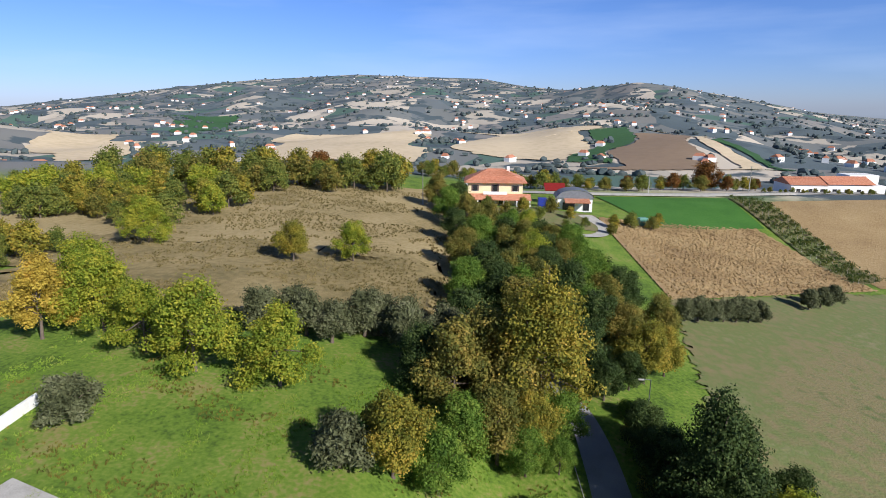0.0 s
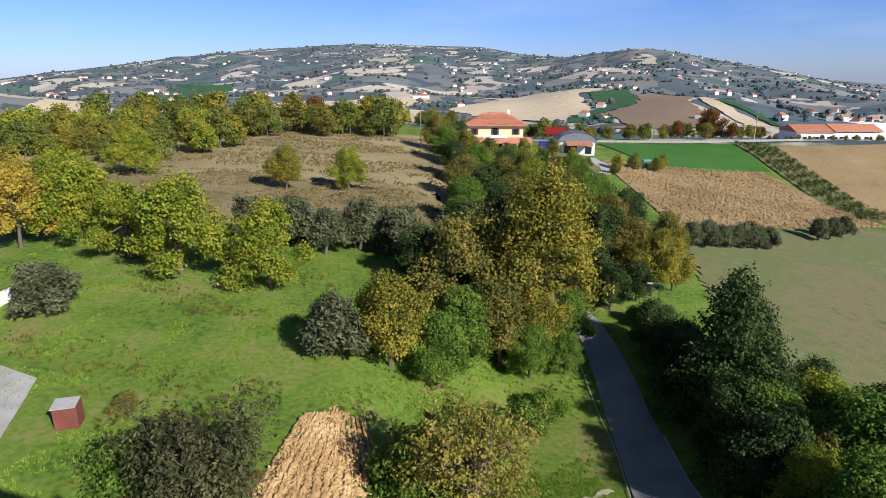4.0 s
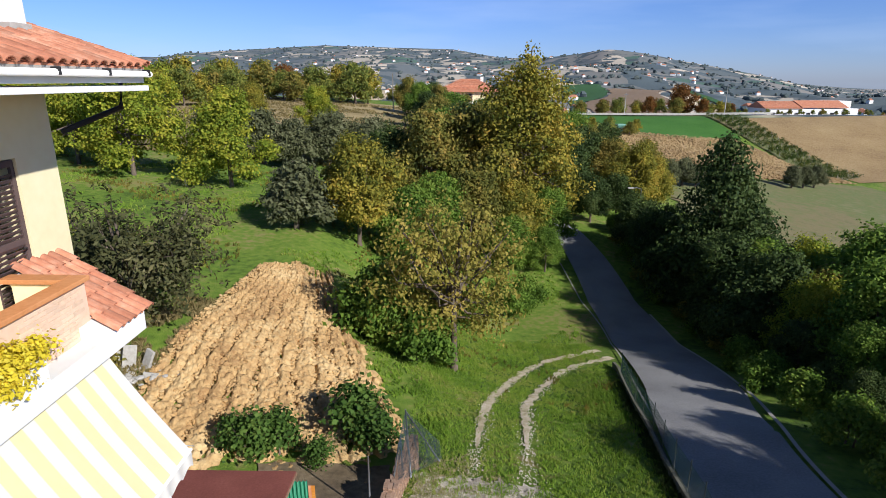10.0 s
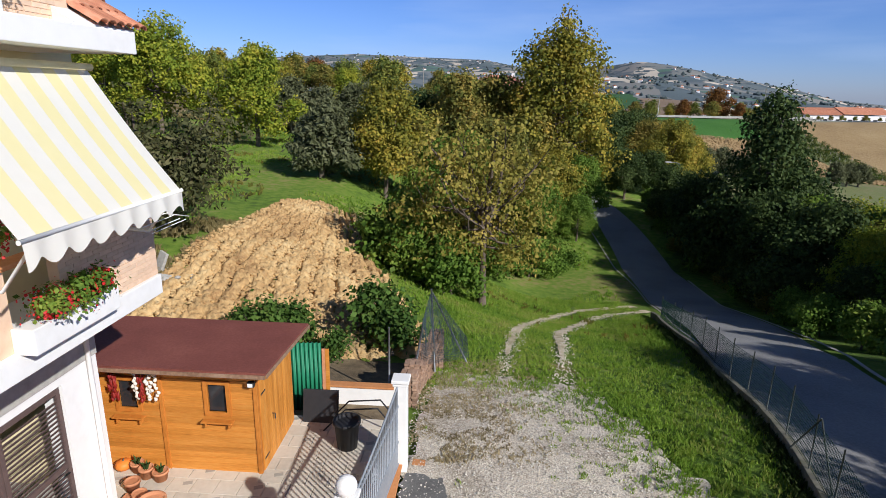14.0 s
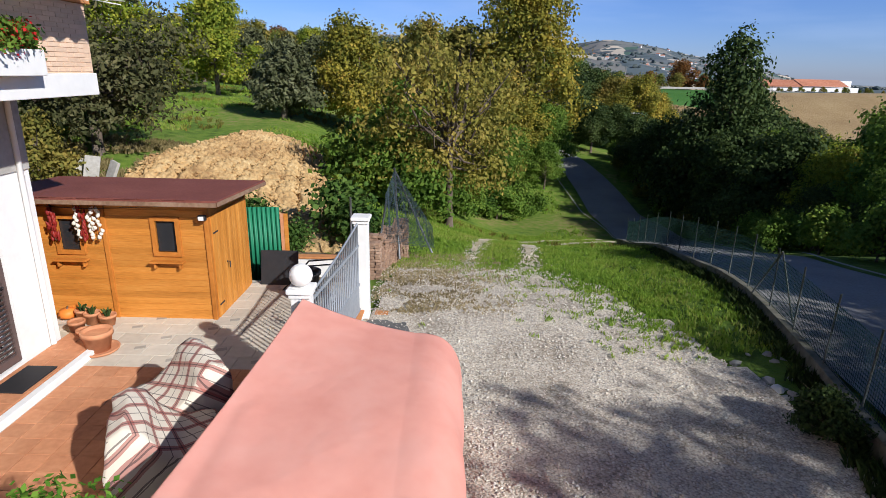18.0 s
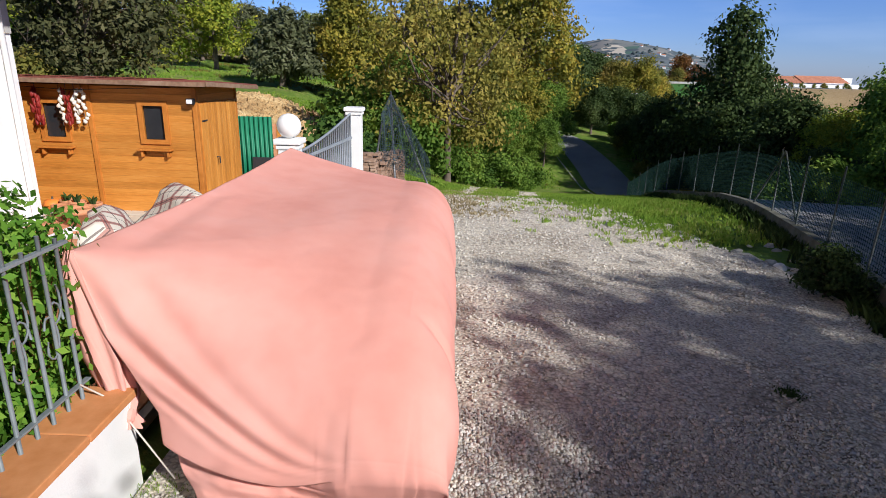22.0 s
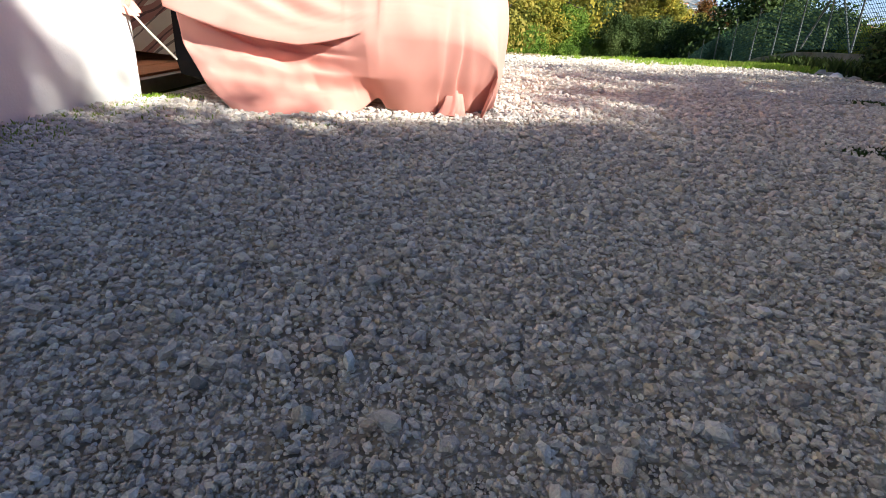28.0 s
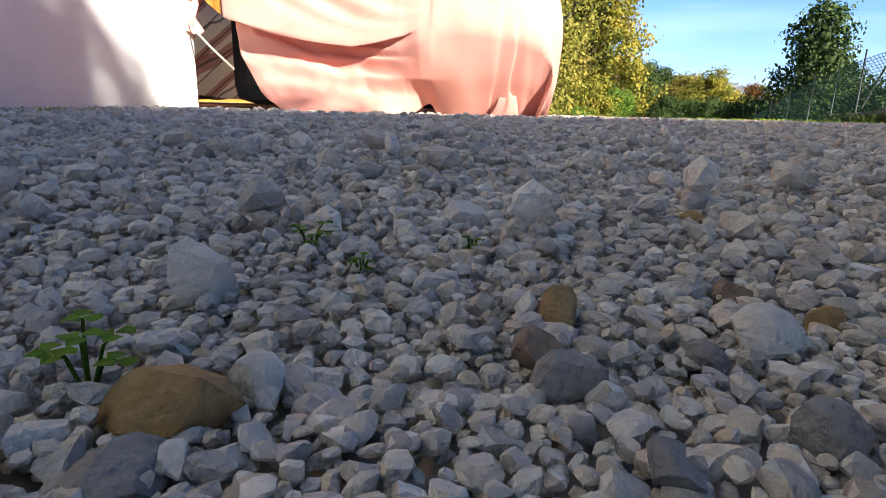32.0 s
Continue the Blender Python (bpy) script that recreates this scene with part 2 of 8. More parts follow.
SHUTTER = make_mat("shutter_brown", [(0.085, 0.055, 0.05), (0.11, 0.075, 0.068), (0.14, 0.095, 0.085)], 0.6, 10.0, 1.0, 0.1, 60, dist=0.003)
WOOD = make_mat("shed_wood", [(0.40, 0.15, 0.02), (0.55, 0.22, 0.035), (0.64, 0.29, 0.06)], 0.6, 6.0, 0.8, 0.3, 30, obj=0.12, stretch=(1, 1, 9), dist=0.003)
WOODTRIM = make_mat("shed_trim", [(0.36, 0.12, 0.015), (0.48, 0.17, 0.025), (0.56, 0.22, 0.04)], 0.6, 8.0, 1.0, 0.25, 40, dist=0.003)
FELT = make_mat("roof_felt", [(0.15, 0.045, 0.032), (0.20, 0.062, 0.045), (0.25, 0.085, 0.06)], 0.85, 20.0, 0.9, 0.4, 120, dist=0.004)
CLOTH = make_mat("pink_cloth", [(0.75, 0.32, 0.25), (0.81, 0.38, 0.305), (0.84, 0.435, 0.36)], 0.92, 3.0, 0.8, 0.25, 500, sheen=0.3, trans=0.12, dist=0.001)
METAL = make_mat("galvanised_steel", [(0.16, 0.17, 0.175), (0.24, 0.25, 0.26), (0.30, 0.31, 0.32)], 0.55, 20.0, 2.0, 0.15, 90, metal=0.6, dist=0.002)
GATEPAINT = make_mat("grey_gate_paint", [(0.21, 0.235, 0.265), (0.27, 0.295, 0.325), (0.32, 0.345, 0.375)], 0.5, 16.0, 2.0, 0.1, 80, dist=0.002)
FENCEP = make_mat("fence_post_paint", [(0.05, 0.06, 0.055), (0.09, 0.10, 0.095)], 0.6, 12, 2, 0.1, 60, dist=0.002)
DARK = make_mat("dark_plastic", [(0.02, 0.02, 0.022), (0.03, 0.03, 0.033)], 0.6, 10.0, 1.0, 0.1, 50, dist=0.002)
GLASS = make_mat("window_glass", [(0.02, 0.022, 0.025), (0.035, 0.037, 0.04)], 0.08, 5.0, 0.5, 0.0, spec=0.6)
BARK = make_mat("bark", [(0.075, 0.055, 0.038), (0.13, 0.10, 0.075), (0.19, 0.155, 0.12)], 0.95, 9.0, 1.5, 0.8, 26, stretch=(1, 1, 0.3), dist=0.03)
L_WALNUT = leaf_mat("walnut_leaf", [(0.095, 0.15, 0.018), (0.205, 0.265, 0.028), (0.36, 0.37, 0.04), (0.52, 0.44, 0.055)])
L_YELLOW = leaf_mat("yellow_leaf", [(0.08, 0.11, 0.018), (0.20, 0.195, 0.03), (0.37, 0.315, 0.045), (0.53, 0.35, 0.065)])
L_GOLD = leaf_mat("golden_leaf", [(0.20, 0.16, 0.025), (0.42, 0.31, 0.045), (0.60, 0.45, 0.08), (0.62, 0.37, 0.06)])
L_OLIVE = leaf_mat("olive_leaf", [(0.045, 0.052, 0.022), (0.085, 0.095, 0.042), (0.14, 0.15, 0.072), (0.20, 0.205, 0.11)], 0.15)
L_JUNIPER = leaf_mat("juniper_leaf", [(0.03, 0.036, 0.013), (0.06, 0.066, 0.024), (0.10, 0.10, 0.04), (0.16, 0.145, 0.065)], 0.15)
L_DARK = leaf_mat("dark_leaf", [(0.018, 0.034, 0.010), (0.038, 0.064, 0.017), (0.068, 0.102, 0.027), (0.12, 0.15, 0.045)], 0.2)
L_MIXED = leaf_mat("brownish_leaf", [(0.07, 0.085, 0.02), (0.15, 0.155, 0.033), (0.26, 0.225, 0.048), (0.38, 0.27, 0.065)])
L_STRAW = leaf_mat("straw_blade", [(0.13, 0.11, 0.04), (0.23, 0.185, 0.075), (0.33, 0.265, 0.12), (0.42, 0.34, 0.165)])
L_RUST = leaf_mat("rusty_leaf", [(0.07, 0.045, 0.015), (0.15, 0.075, 0.022), (0.26, 0.11, 0.03), (0.20, 0.13, 0.035)])
L_THIN = leaf_mat("thin_leaf", [(0.13, 0.14, 0.028), (0.26, 0.24, 0.045), (0.39, 0.33, 0.07), (0.52, 0.39, 0.10)], 0.42)
L_GREEN = leaf_mat("green_leaf", [(0.048, 0.10, 0.015), (0.10, 0.18, 0.025), (0.175, 0.27, 0.04), (0.27, 0.33, 0.055)])
L_WOOD = leaf_mat("wood_leaf", [(0.065, 0.10, 0.022), (0.13, 0.165, 0.034), (0.225, 0.245, 0.05), (0.34, 0.32, 0.065)])
L_LAUREL = leaf_mat("laurel_leaf", [(0.04, 0.11, 0.014), (0.10, 0.24, 0.026), (0.20, 0.36, 0.045), (0.30, 0.42, 0.06)])
L_GRASS = leaf_mat("grass_blade", [(0.13, 0.23, 0.028), (0.215, 0.35, 0.042), (0.30, 0.41, 0.06), (0.40, 0.38, 0.12)])

# ---- small mesh tools ----
def mesh_ob(name, verts, faces, mat=None, parent=None, smooth=False, label=""):
    me = bpy.data.meshes.new(name)
    me.from_pydata([tuple(v) for v in verts], [], [tuple(f) for f in faces])
    if smooth:
        me.polygons.foreach_set("use_smooth", [True] * len(me.polygons))
    me.update()
    if mat:
        me.materials.append(mat)
    ob = new(name, me)
    if parent:
        ob.parent = parent
    return tagged(ob, label)


def part(name, bm, mat, parent, label=""):
    """Links a bmesh as one mesh object under a thing or a part."""
    me = bpy.data.meshes.new(name)
    bm.normal_update()
    bm.to_mesh(me)
    bm.free()
    me.materials.append(mat)
    ob = new(name, me)
    ob.parent = parent
    return tagged(ob, label)


def share(name, me, m, parent):
    """Another object on a mesh that is there already."""
    ob = new(name, me)
    ob.parent = parent
    ob.matrix_local = m
    return ob


def add_box(bm, c, s, m=None, bevel=0.0):
    """A box of size s at c, with bevelled edges."""
    r = bmesh.ops.create_cube(bm, size=1.0)
    vs = r["verts"]
    bmesh.ops.scale(bm, vec=s, verts=vs)
    if bevel:
        es = list({e for v in vs for e in v.link_edges})
        out = bmesh.ops.bevel(bm, geom=es, offset=bevel, segments=2, affect="EDGES", profile=0.6)
        vs = list({v for f in out["faces"] for v in f.verts} | {v for v in vs if v.is_valid})
    bmesh.ops.translate(bm, vec=c, verts=vs)
    if m is not None:
        bmesh.ops.transform(bm, matrix=m, verts=vs)
    return vs


def box_bm(c, s, bevel=0.0, m=None):
    bm = bmesh.new()
    add_box(bm, c, s, m, bevel)
    return bm


def add_tube(bm, pts, radii, sides=8, cap=True):
    """A tube through pts with a radius at each."""
    rings = []
    up = Vector((0, 0, 1))
    for i, p in enumerate(pts):
        p = Vector(p)
        d = (Vector(pts[min(i + 1, len(pts) - 1)]) - Vector(pts[max(i - 1, 0)])).normalized()
        a = d.cross(up if abs(d.z) < 0.9 else Vector((1, 0, 0))).normalized()
        b = d.cross(a)
        rings.append([bm.verts.new(p + (a * math.cos(k * 2 * math.pi / sides) + b * math.sin(k * 2 * math.pi / sides)) * radii[i]) for k in range(sides)])
    for r0, r1 in zip(rings, rings[1:]):
        for k in range(sides):
            f = bm.faces.new((r0[k], r0[(k + 1) % sides], r1[(k + 1) % sides], r1[k]))
            f.smooth = True
    if cap:
        bm.faces.new(rings[0])
        bm.faces.new(rings[-1][::-1])


def tube_bm(pts, radii, sides=8):
    bm = bmesh.new()
    add_tube(bm, pts, radii, sides)
    return bm


def lathe_bm(profile, sides=24):
    """A turned shape from (radius, height) pairs."""
    bm = bmesh.new()
    rings = [[bm.verts.new((r * math.cos(k * 2 * math.pi / sides), r * math.sin(k * 2 * math.pi / sides), z)) for k in range(sides)] for r, z in profile]
    for r0, r1 in zip(rings, rings[1:]):
        for k in range(sides):
            f = bm.faces.new((r0[k], r0[(k + 1) % sides], r1[(k + 1) % sides], r1[k]))
            f.smooth = True
    bm.faces.new(rings[0][::-1])
    bm.faces.new(rings[-1])
    return bm


def thing(name, label, category, at=(0, 0, 0), turn=0.0, group="", kind=""):
    ob = new(name)
    ob.matrix_world = pose(*at, 0, 0, turn)
    ob.empty_display_size = 0.2
    return tagged(ob, label, category, group, kind)


# ---- lie of the land ----
PROFILE_Y = (-80, 2.5, 9, 12, 14, 20, 27, 36, 45, 60, 100, 165, 230, 300, 600)
PROFILE_Z = (0, 0, -0.08, -0.17, -0.38, -1.5, -3.5, -5.6, -6.1, -3.8, -1.5, 2, -1, -8, -14)
CREST_AZ = (-180, -60, -40, -33, -28, -21, -12, 0, 4, 8, 11, 14, 17, 20, 23, 27, 30, 33, 45, 60, 180)
CREST_EL = (0, -0.5, -0.15, 0.8, 1.5, 2.3, 2.9, 2.6, 1.9, 1.6, 1.9, 2.1, 1.9, 1.35, 0.8, 0.0, -0.9, -1.7, -3.0, -3, 0)


def ramp(a, b, x):
    t = np.clip((x - a) / (b - a), 0.0, 1.0)
    return t * t * (3 - 2 * t)


def swell(x, y, scale, seed):
    """Smooth rolling relief, about -1 to 1."""
    r = np.random.RandomState(seed)
    out = 0.0
    for k in range(7):
        a, p, f = r.uniform(0, 6.28), r.uniform(0, 6.28), r.uniform(0.6, 1.6)
        out = out + np.sin((x * np.cos(a) + y * np.sin(a)) * f * 6.28 / scale + p)
    return out / 4.0


def land(x, y):
    """Height of the ground at x, y."""
    x, y = np.asarray(x, float), np.asarray(y, float)
    z = np.interp(y, PROFILE_Y, PROFILE_Z)
    left = 0.3 + 0.09 * np.maximum(0, -x - 5) * (1 - 0.5 * ramp(30, 90, -x)) + 0.015 * np.maximum(0, y - 30)
    z = z + (left - z) * ramp(5, -11, x) * ramp(14, 24, y) * (1 - ramp(190, 330, y))
    z = z - np.minimum(0.16 * np.maximum(0, x - 16), 13) * ramp(20, 60, y) * (1 - ramp(150, 215, y))
    r = np.hypot(x, y)
    az = np.degrees(np.arctan2(x, y))
    reach = 2500 + 1500 * (1 - ramp(3, 9, az))
    crest = 30 + reach * np.tan(np.radians(np.interp(az, CREST_AZ, CREST_EL)))
    u = np.clip((r - 420) / (reach - 420), 0, 1.4)
    rise = -16 + (crest + 16) * np.where(u < 1, u ** 1.25, 1 - 0.8 * (u - 1))
    rise = rise + swell(x, y, 620, 3) * 19 * ramp(0, 0.18, u) * (1 - ramp(0.75, 0.97, u)) + swell(x, y, 240, 9) * 7 * ramp(0, 0.1, u) * (1 - ramp(0.8, 0.98, u))
    return z + (rise - z) * ramp(260, 430, r)


def land1(x, y):
    return float(land(x, y))


ang = np.radians(np.concatenate([np.arange(-180, -58, 6.0), np.arange(-58, 58.01, 0.42), np.arange(62, 180, 6.0)]))
rad = np.concatenate([[0.5, 1, 2, 3], np.geomspace(4, 4950, 250)])
gx, gy = rad[:, None] * np.sin(ang)[None], rad[:, None] * np.cos(ang)[None]
gz = land(gx, gy) - 0.03
gz -= 0.10 * ramp(5.6, 4.2, gx) * ramp(-8.5, -7.5, gx) * ramp(14.0, 12.0, gy)
na = len(ang)
gv = np.stack([gx, gy, gz], -1).reshape(-1, 3)
gf = [(i * na + j, i * na + (j + 1) % na, (i + 1) * na + (j + 1) % na, (i + 1) * na + j) for i in range(len(rad) - 1) for j in range(na)]
gf.append(tuple(range(na))[::-1])


def land_mat():
    """Grass near by; patchwork of far fields, woods and stubble beyond, with haze painted into their colours."""
    m = make_mat("countryside", [(0.062, 0.11, 0.014), (0.118, 0.20, 0.020), (0.160, 0.235, 0.03), (0.26, 0.23, 0.08)], 0.95, 2.2, 0.16, 1.0, 16, dist=0.06)
    n, l = m.node_tree.nodes, m.node_tree.links
    b = n["Principled BSDF"]
    near = b.inputs["Base Color"].links[0].from_socket
    for el, at in zip(near.node.color_ramp.elements, (0.37, 0.46, 0.54, 0.63)):
        el.position = at
    g = n.new("ShaderNodeNewGeometry")
    warp = n.new("ShaderNodeTexNoise")
    warp.inputs["Scale"].default_value = 0.004
    l.new(g.outputs["Position"], warp.inputs[0])
    ws = n.new("ShaderNodeVectorMath")
    ws.operation = "SCALE"
    ws.inputs["Scale"].default_value = 160
    l.new(warp.outputs[1], ws.inputs[0])
    wa = n.new("ShaderNodeVectorMath")
    l.new(g.outputs["Position"], wa.inputs[0])
    l.new(ws.outputs[0], wa.inputs[1])
    mp = n.new("ShaderNodeMapping")
    mp.inputs["Rotation"].default_value = (0, 0, 0.5)
    mp.inputs["Scale"].default_value = (1, 0.62, 0.01)
    l.new(wa.outputs[0], mp.inputs[0])
    vo = n.new("ShaderNodeTexVoronoi")
    vo.inputs["Scale"].default_value = 0.0135
    l.new(mp.outputs[0], vo.inputs[0])
    sp = n.new("ShaderNodeSeparateColor")
    l.new(vo.outputs["Color"], sp.inputs[0])
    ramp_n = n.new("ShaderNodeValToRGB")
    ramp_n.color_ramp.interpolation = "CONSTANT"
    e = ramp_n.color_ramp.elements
    # field tones shifted to blue-grey: distance haze painted into the base colour
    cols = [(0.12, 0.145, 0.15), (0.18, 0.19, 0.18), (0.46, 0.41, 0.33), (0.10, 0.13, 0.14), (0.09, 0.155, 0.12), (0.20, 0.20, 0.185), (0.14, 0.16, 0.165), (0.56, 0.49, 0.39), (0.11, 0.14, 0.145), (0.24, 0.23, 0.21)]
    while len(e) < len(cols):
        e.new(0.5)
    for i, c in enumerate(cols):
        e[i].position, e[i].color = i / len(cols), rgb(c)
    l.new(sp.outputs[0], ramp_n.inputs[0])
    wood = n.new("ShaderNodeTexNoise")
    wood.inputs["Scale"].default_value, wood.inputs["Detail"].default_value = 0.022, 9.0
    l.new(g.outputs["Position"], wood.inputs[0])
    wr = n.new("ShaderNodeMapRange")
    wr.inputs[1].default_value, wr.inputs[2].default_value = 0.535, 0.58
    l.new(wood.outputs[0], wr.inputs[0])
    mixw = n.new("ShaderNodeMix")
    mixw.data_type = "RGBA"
    # wood tone carries the same painted haze blue
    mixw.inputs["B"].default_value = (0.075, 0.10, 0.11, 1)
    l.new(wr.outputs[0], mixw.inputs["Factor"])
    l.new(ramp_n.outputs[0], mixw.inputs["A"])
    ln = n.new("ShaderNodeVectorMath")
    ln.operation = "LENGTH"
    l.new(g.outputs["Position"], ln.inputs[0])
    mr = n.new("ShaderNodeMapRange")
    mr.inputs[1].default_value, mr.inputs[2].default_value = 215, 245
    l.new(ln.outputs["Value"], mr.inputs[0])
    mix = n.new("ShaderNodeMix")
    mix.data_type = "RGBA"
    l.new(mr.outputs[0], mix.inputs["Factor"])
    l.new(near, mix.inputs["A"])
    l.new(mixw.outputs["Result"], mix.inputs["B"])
    l.new(mix.outputs["Result"], b.inputs["Base Color"])
    return m


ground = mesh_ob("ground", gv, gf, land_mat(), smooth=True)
tagged(ground, "green grass near by and patchwork hills to the horizon", "ground", kind="structure")


def sheet(name, corners, mat, label, lift=0.02, nu=30, nv=30, bumps=None, rag=0.0, category="field", wave=0.0):
    """A four-cornered sheet that lies on the land; corners go round."""
    a, b, c, d = [Vector((p[0], p[1])) for p in corners]
    rr = np.random.RandomState(len(name))
    vs, fs = [], []
    for i in range(nu + 1):
        for j in range(nv + 1):
            u, v = i / nu, j / nv
            p = a * (1 - u) * (1 - v) + b * u * (1 - v) + c * u * v + d * (1 - u) * v
            if wave:
                p = p + Vector((noise.noise((p.x * 0.009, p.y * 0.009, 1.0)), noise.noise((p.x * 0.009, p.y * 0.009, 8.0)))) * wave
            if rag and (i in (0, nu) or j in (0, nv)):
                p = p + Vector((rr.uniform(-rag, rag), rr.uniform(-rag, rag)))
            vs.append((p.x, p.y, lift + (bumps(p.x, p.y, u, v) if bumps else 0)))
    vs = np.array(vs)
    vs[:, 2] += land(vs[:, 0], vs[:, 1])
    for i in range(nu):
        for j in range(nv):
            k = i * (nv + 1) + j
            fs.append((k, k + nv + 1, k + nv + 2, k + 1))
    return tagged(mesh_ob(name, vs, fs, mat, smooth=True), label, category, kind="structure")


def ribbon(name, pts, widths, mat, label, lift=0.02, step=0.7, across=4, category="road", crown=0.0, rag=0.0):
    """A strip that follows a line over the land."""
    P = [Vector((p[0], p[1])) for p in pts]
    line, ws = [], []
    for i in range(len(P) - 1):
        p0, p1, p2, p3 = P[max(i - 1, 0)], P[i], P[i + 1], P[min(i + 2, len(P) - 1)]
        k = max(2, int((p2 - p1).length / step))
        for s in range(k):
            t = s / k
            line.append(0.5 * (2 * p1 + (p2 - p0) * t + (2 * p0 - 5 * p1 + 4 * p2 - p3) * t * t + (3 * p1 - p0 - 3 * p2 + p3) * t ** 3))
            ws.append(widths[i] * (1 - t) + widths[i + 1] * t)
    line.append(P[-1])
    ws.append(widths[-1])
    vs, fs = [], []
    for i, p in enumerate(line):
        d = (line[min(i + 1, len(line) - 1)] - line[max(i - 1, 0)]).normalized()
        s = Vector((d.y, -d.x))
        for j in range(across + 1):
            u = j / across - 0.5
            wob = 1 + rag * (noise.noise((p.x * 1.7, p.y * 1.7, 5.0 if u < 0 else 9.0)) + 0.6 * noise.noise((p.x * 5, p.y * 5, 2.0 if u < 0 else 7.0)))
            q = p + s * ws[i] * u * max(0.15, wob)
            vs.append((q.x, q.y, lift + crown * (1 - 4 * u * u), p.x, p.y))
    vs = np.array(vs)
    vs[:, 2] += 0.5 * land(vs[:, 0], vs[:, 1]) + 0.5 * land(vs[:, 3], vs[:, 4])
    vs = vs[:, :3]
    n = across + 1
    for i in range(len(line) - 1):
        for j in range(across):
            fs.append((i * n + j, i * n + j + 1, (i + 1) * n + j + 1, (i + 1) * n + j))
    return tagged(mesh_ob(name, vs, fs, mat, smooth=True), label, category, kind="structure")


ROAD = [(6.5, -30), (7.9, 0), (9.6, 17), (12.4, 28.5), (13.1, 42), (12.8, 53), (11.5, 61), (8.6, 68), (3.5, 75)]
ribbon("road", ROAD, [4.6, 4.6, 4.4, 4.8, 4.0, 3.6, 2.9, 3, 3], ASPHALT, "worn grey asphalt country lane with cracks", 0.05, crown=0.04, across=6)
ribbon("road_far", [(-6, 215), (40, 210), (80, 212), (112, 219), (160, 235)], [7, 7, 7, 7, 7], CONCRETE, "pale country road on the ridge", 0.25, step=4)
# fields
sheet("field_dry", [(-125, 84), (-3, 88), (-12, 188), (-130, 184)], DRY, "dry straw-coloured meadow", 0.1, rag=2.0)
sheet("field_brush", [(-72, 68), (-3, 73), (-6, 104), (-80, 104)], BRUSH, "dark dry scrubby meadow", 0.18, rag=4.0)
sheet("field_green", [(50, 164), (87, 178), (86, 206), (40, 203)], CROP, "bright green young crop field", 0.2)
sheet("field_ploughed", [(36, 104), (96, 138), (84, 177), (34, 166)], SOIL, "ploughed reddish brown field", 0.15, 70, 70, bumps=lambda x, y, u, v: 0.16 * math.sin((x * 0.55 + y * 0.83) * 3.2) + 0.12 * noise.noise((x * 0.8, y * 0.8, 0)))
sheet("field_stubble", [(23, 36), (125, 40), (96, 136), (36, 104)], PALE, "pale olive stubble field", 0.12, 90, 90, rag=0.9)
sheet("field_far_soil", [(98, 140), (200, 160), (190, 214), (92, 202)], SOIL, "bare brown field beside the vineyard", 0.15)

# ---- trees ----
def crown_mesh(name, lobes, n, leaf, mat, seed, shell=0.55, long=1.5, droop=0.0):
    """Leaves scattered in clumps through lobes (centre, radii); each leaf is a folded blade."""
    r = np.random.RandomState(seed)
    w = np.array([l[1][0] * l[1][1] * l[1][2] for l in lobes]) ** 0.67
    per = 16
    pick = r.choice(len(lobes), size=n // per + 1, p=w / w.sum())
    d = r.normal(size=(len(pick), 3))
    d /= np.linalg.norm(d, axis=1)[:, None]
    rr = (shell + (1 - shell) * r.rand(len(pick)) ** 0.6) * (1 + 0.16 * r.randn(len(pick)))
    c0 = np.array([lobes[k][0] for k in pick]) + d * rr[:, None] * np.array([lobes[k][1] for k in pick])
    cl = np.repeat(c0, per, 0)[:n]
    off = r.normal(size=(n, 3)) * (1.7, 1.7, 1.1)
    pos = cl + off * leaf
    # blades face outwards and upwards, loosely
    nrm = 0.55 * np.repeat(d, per, 0)[:n] + 0.22 * off + (0, 0, 0.4) + 0.6 * r.normal(size=(n, 3))
    nrm /= np.linalg.norm(nrm, axis=1)[:, None] + 1e-9
    a = np.cross(nrm, r.normal(size=(n, 3)))
    a /= np.linalg.norm(a, axis=1)[:, None] + 1e-9
    a[:, 2] -= droop
    a /= np.linalg.norm(a, axis=1)[:, None] + 1e-9
    b = np.cross(nrm, a)
    b /= np.linalg.norm(b, axis=1)[:, None] + 1e-9
    s = leaf * r.uniform(0.6, 1.25, (n, 1))
    v = np.stack([pos - a * s * long * 0.5, pos + b * s * 0.5, pos + a * s * long * 0.5, pos - b * s * 0.5], 1).reshape(-1, 3)
    me = bpy.data.meshes.new(name)
    me.from_pydata(v.tolist(), [], (np.arange(n * 4).reshape(n, 4)).tolist())
    me.materials.append(mat)
    me.update()
    return me


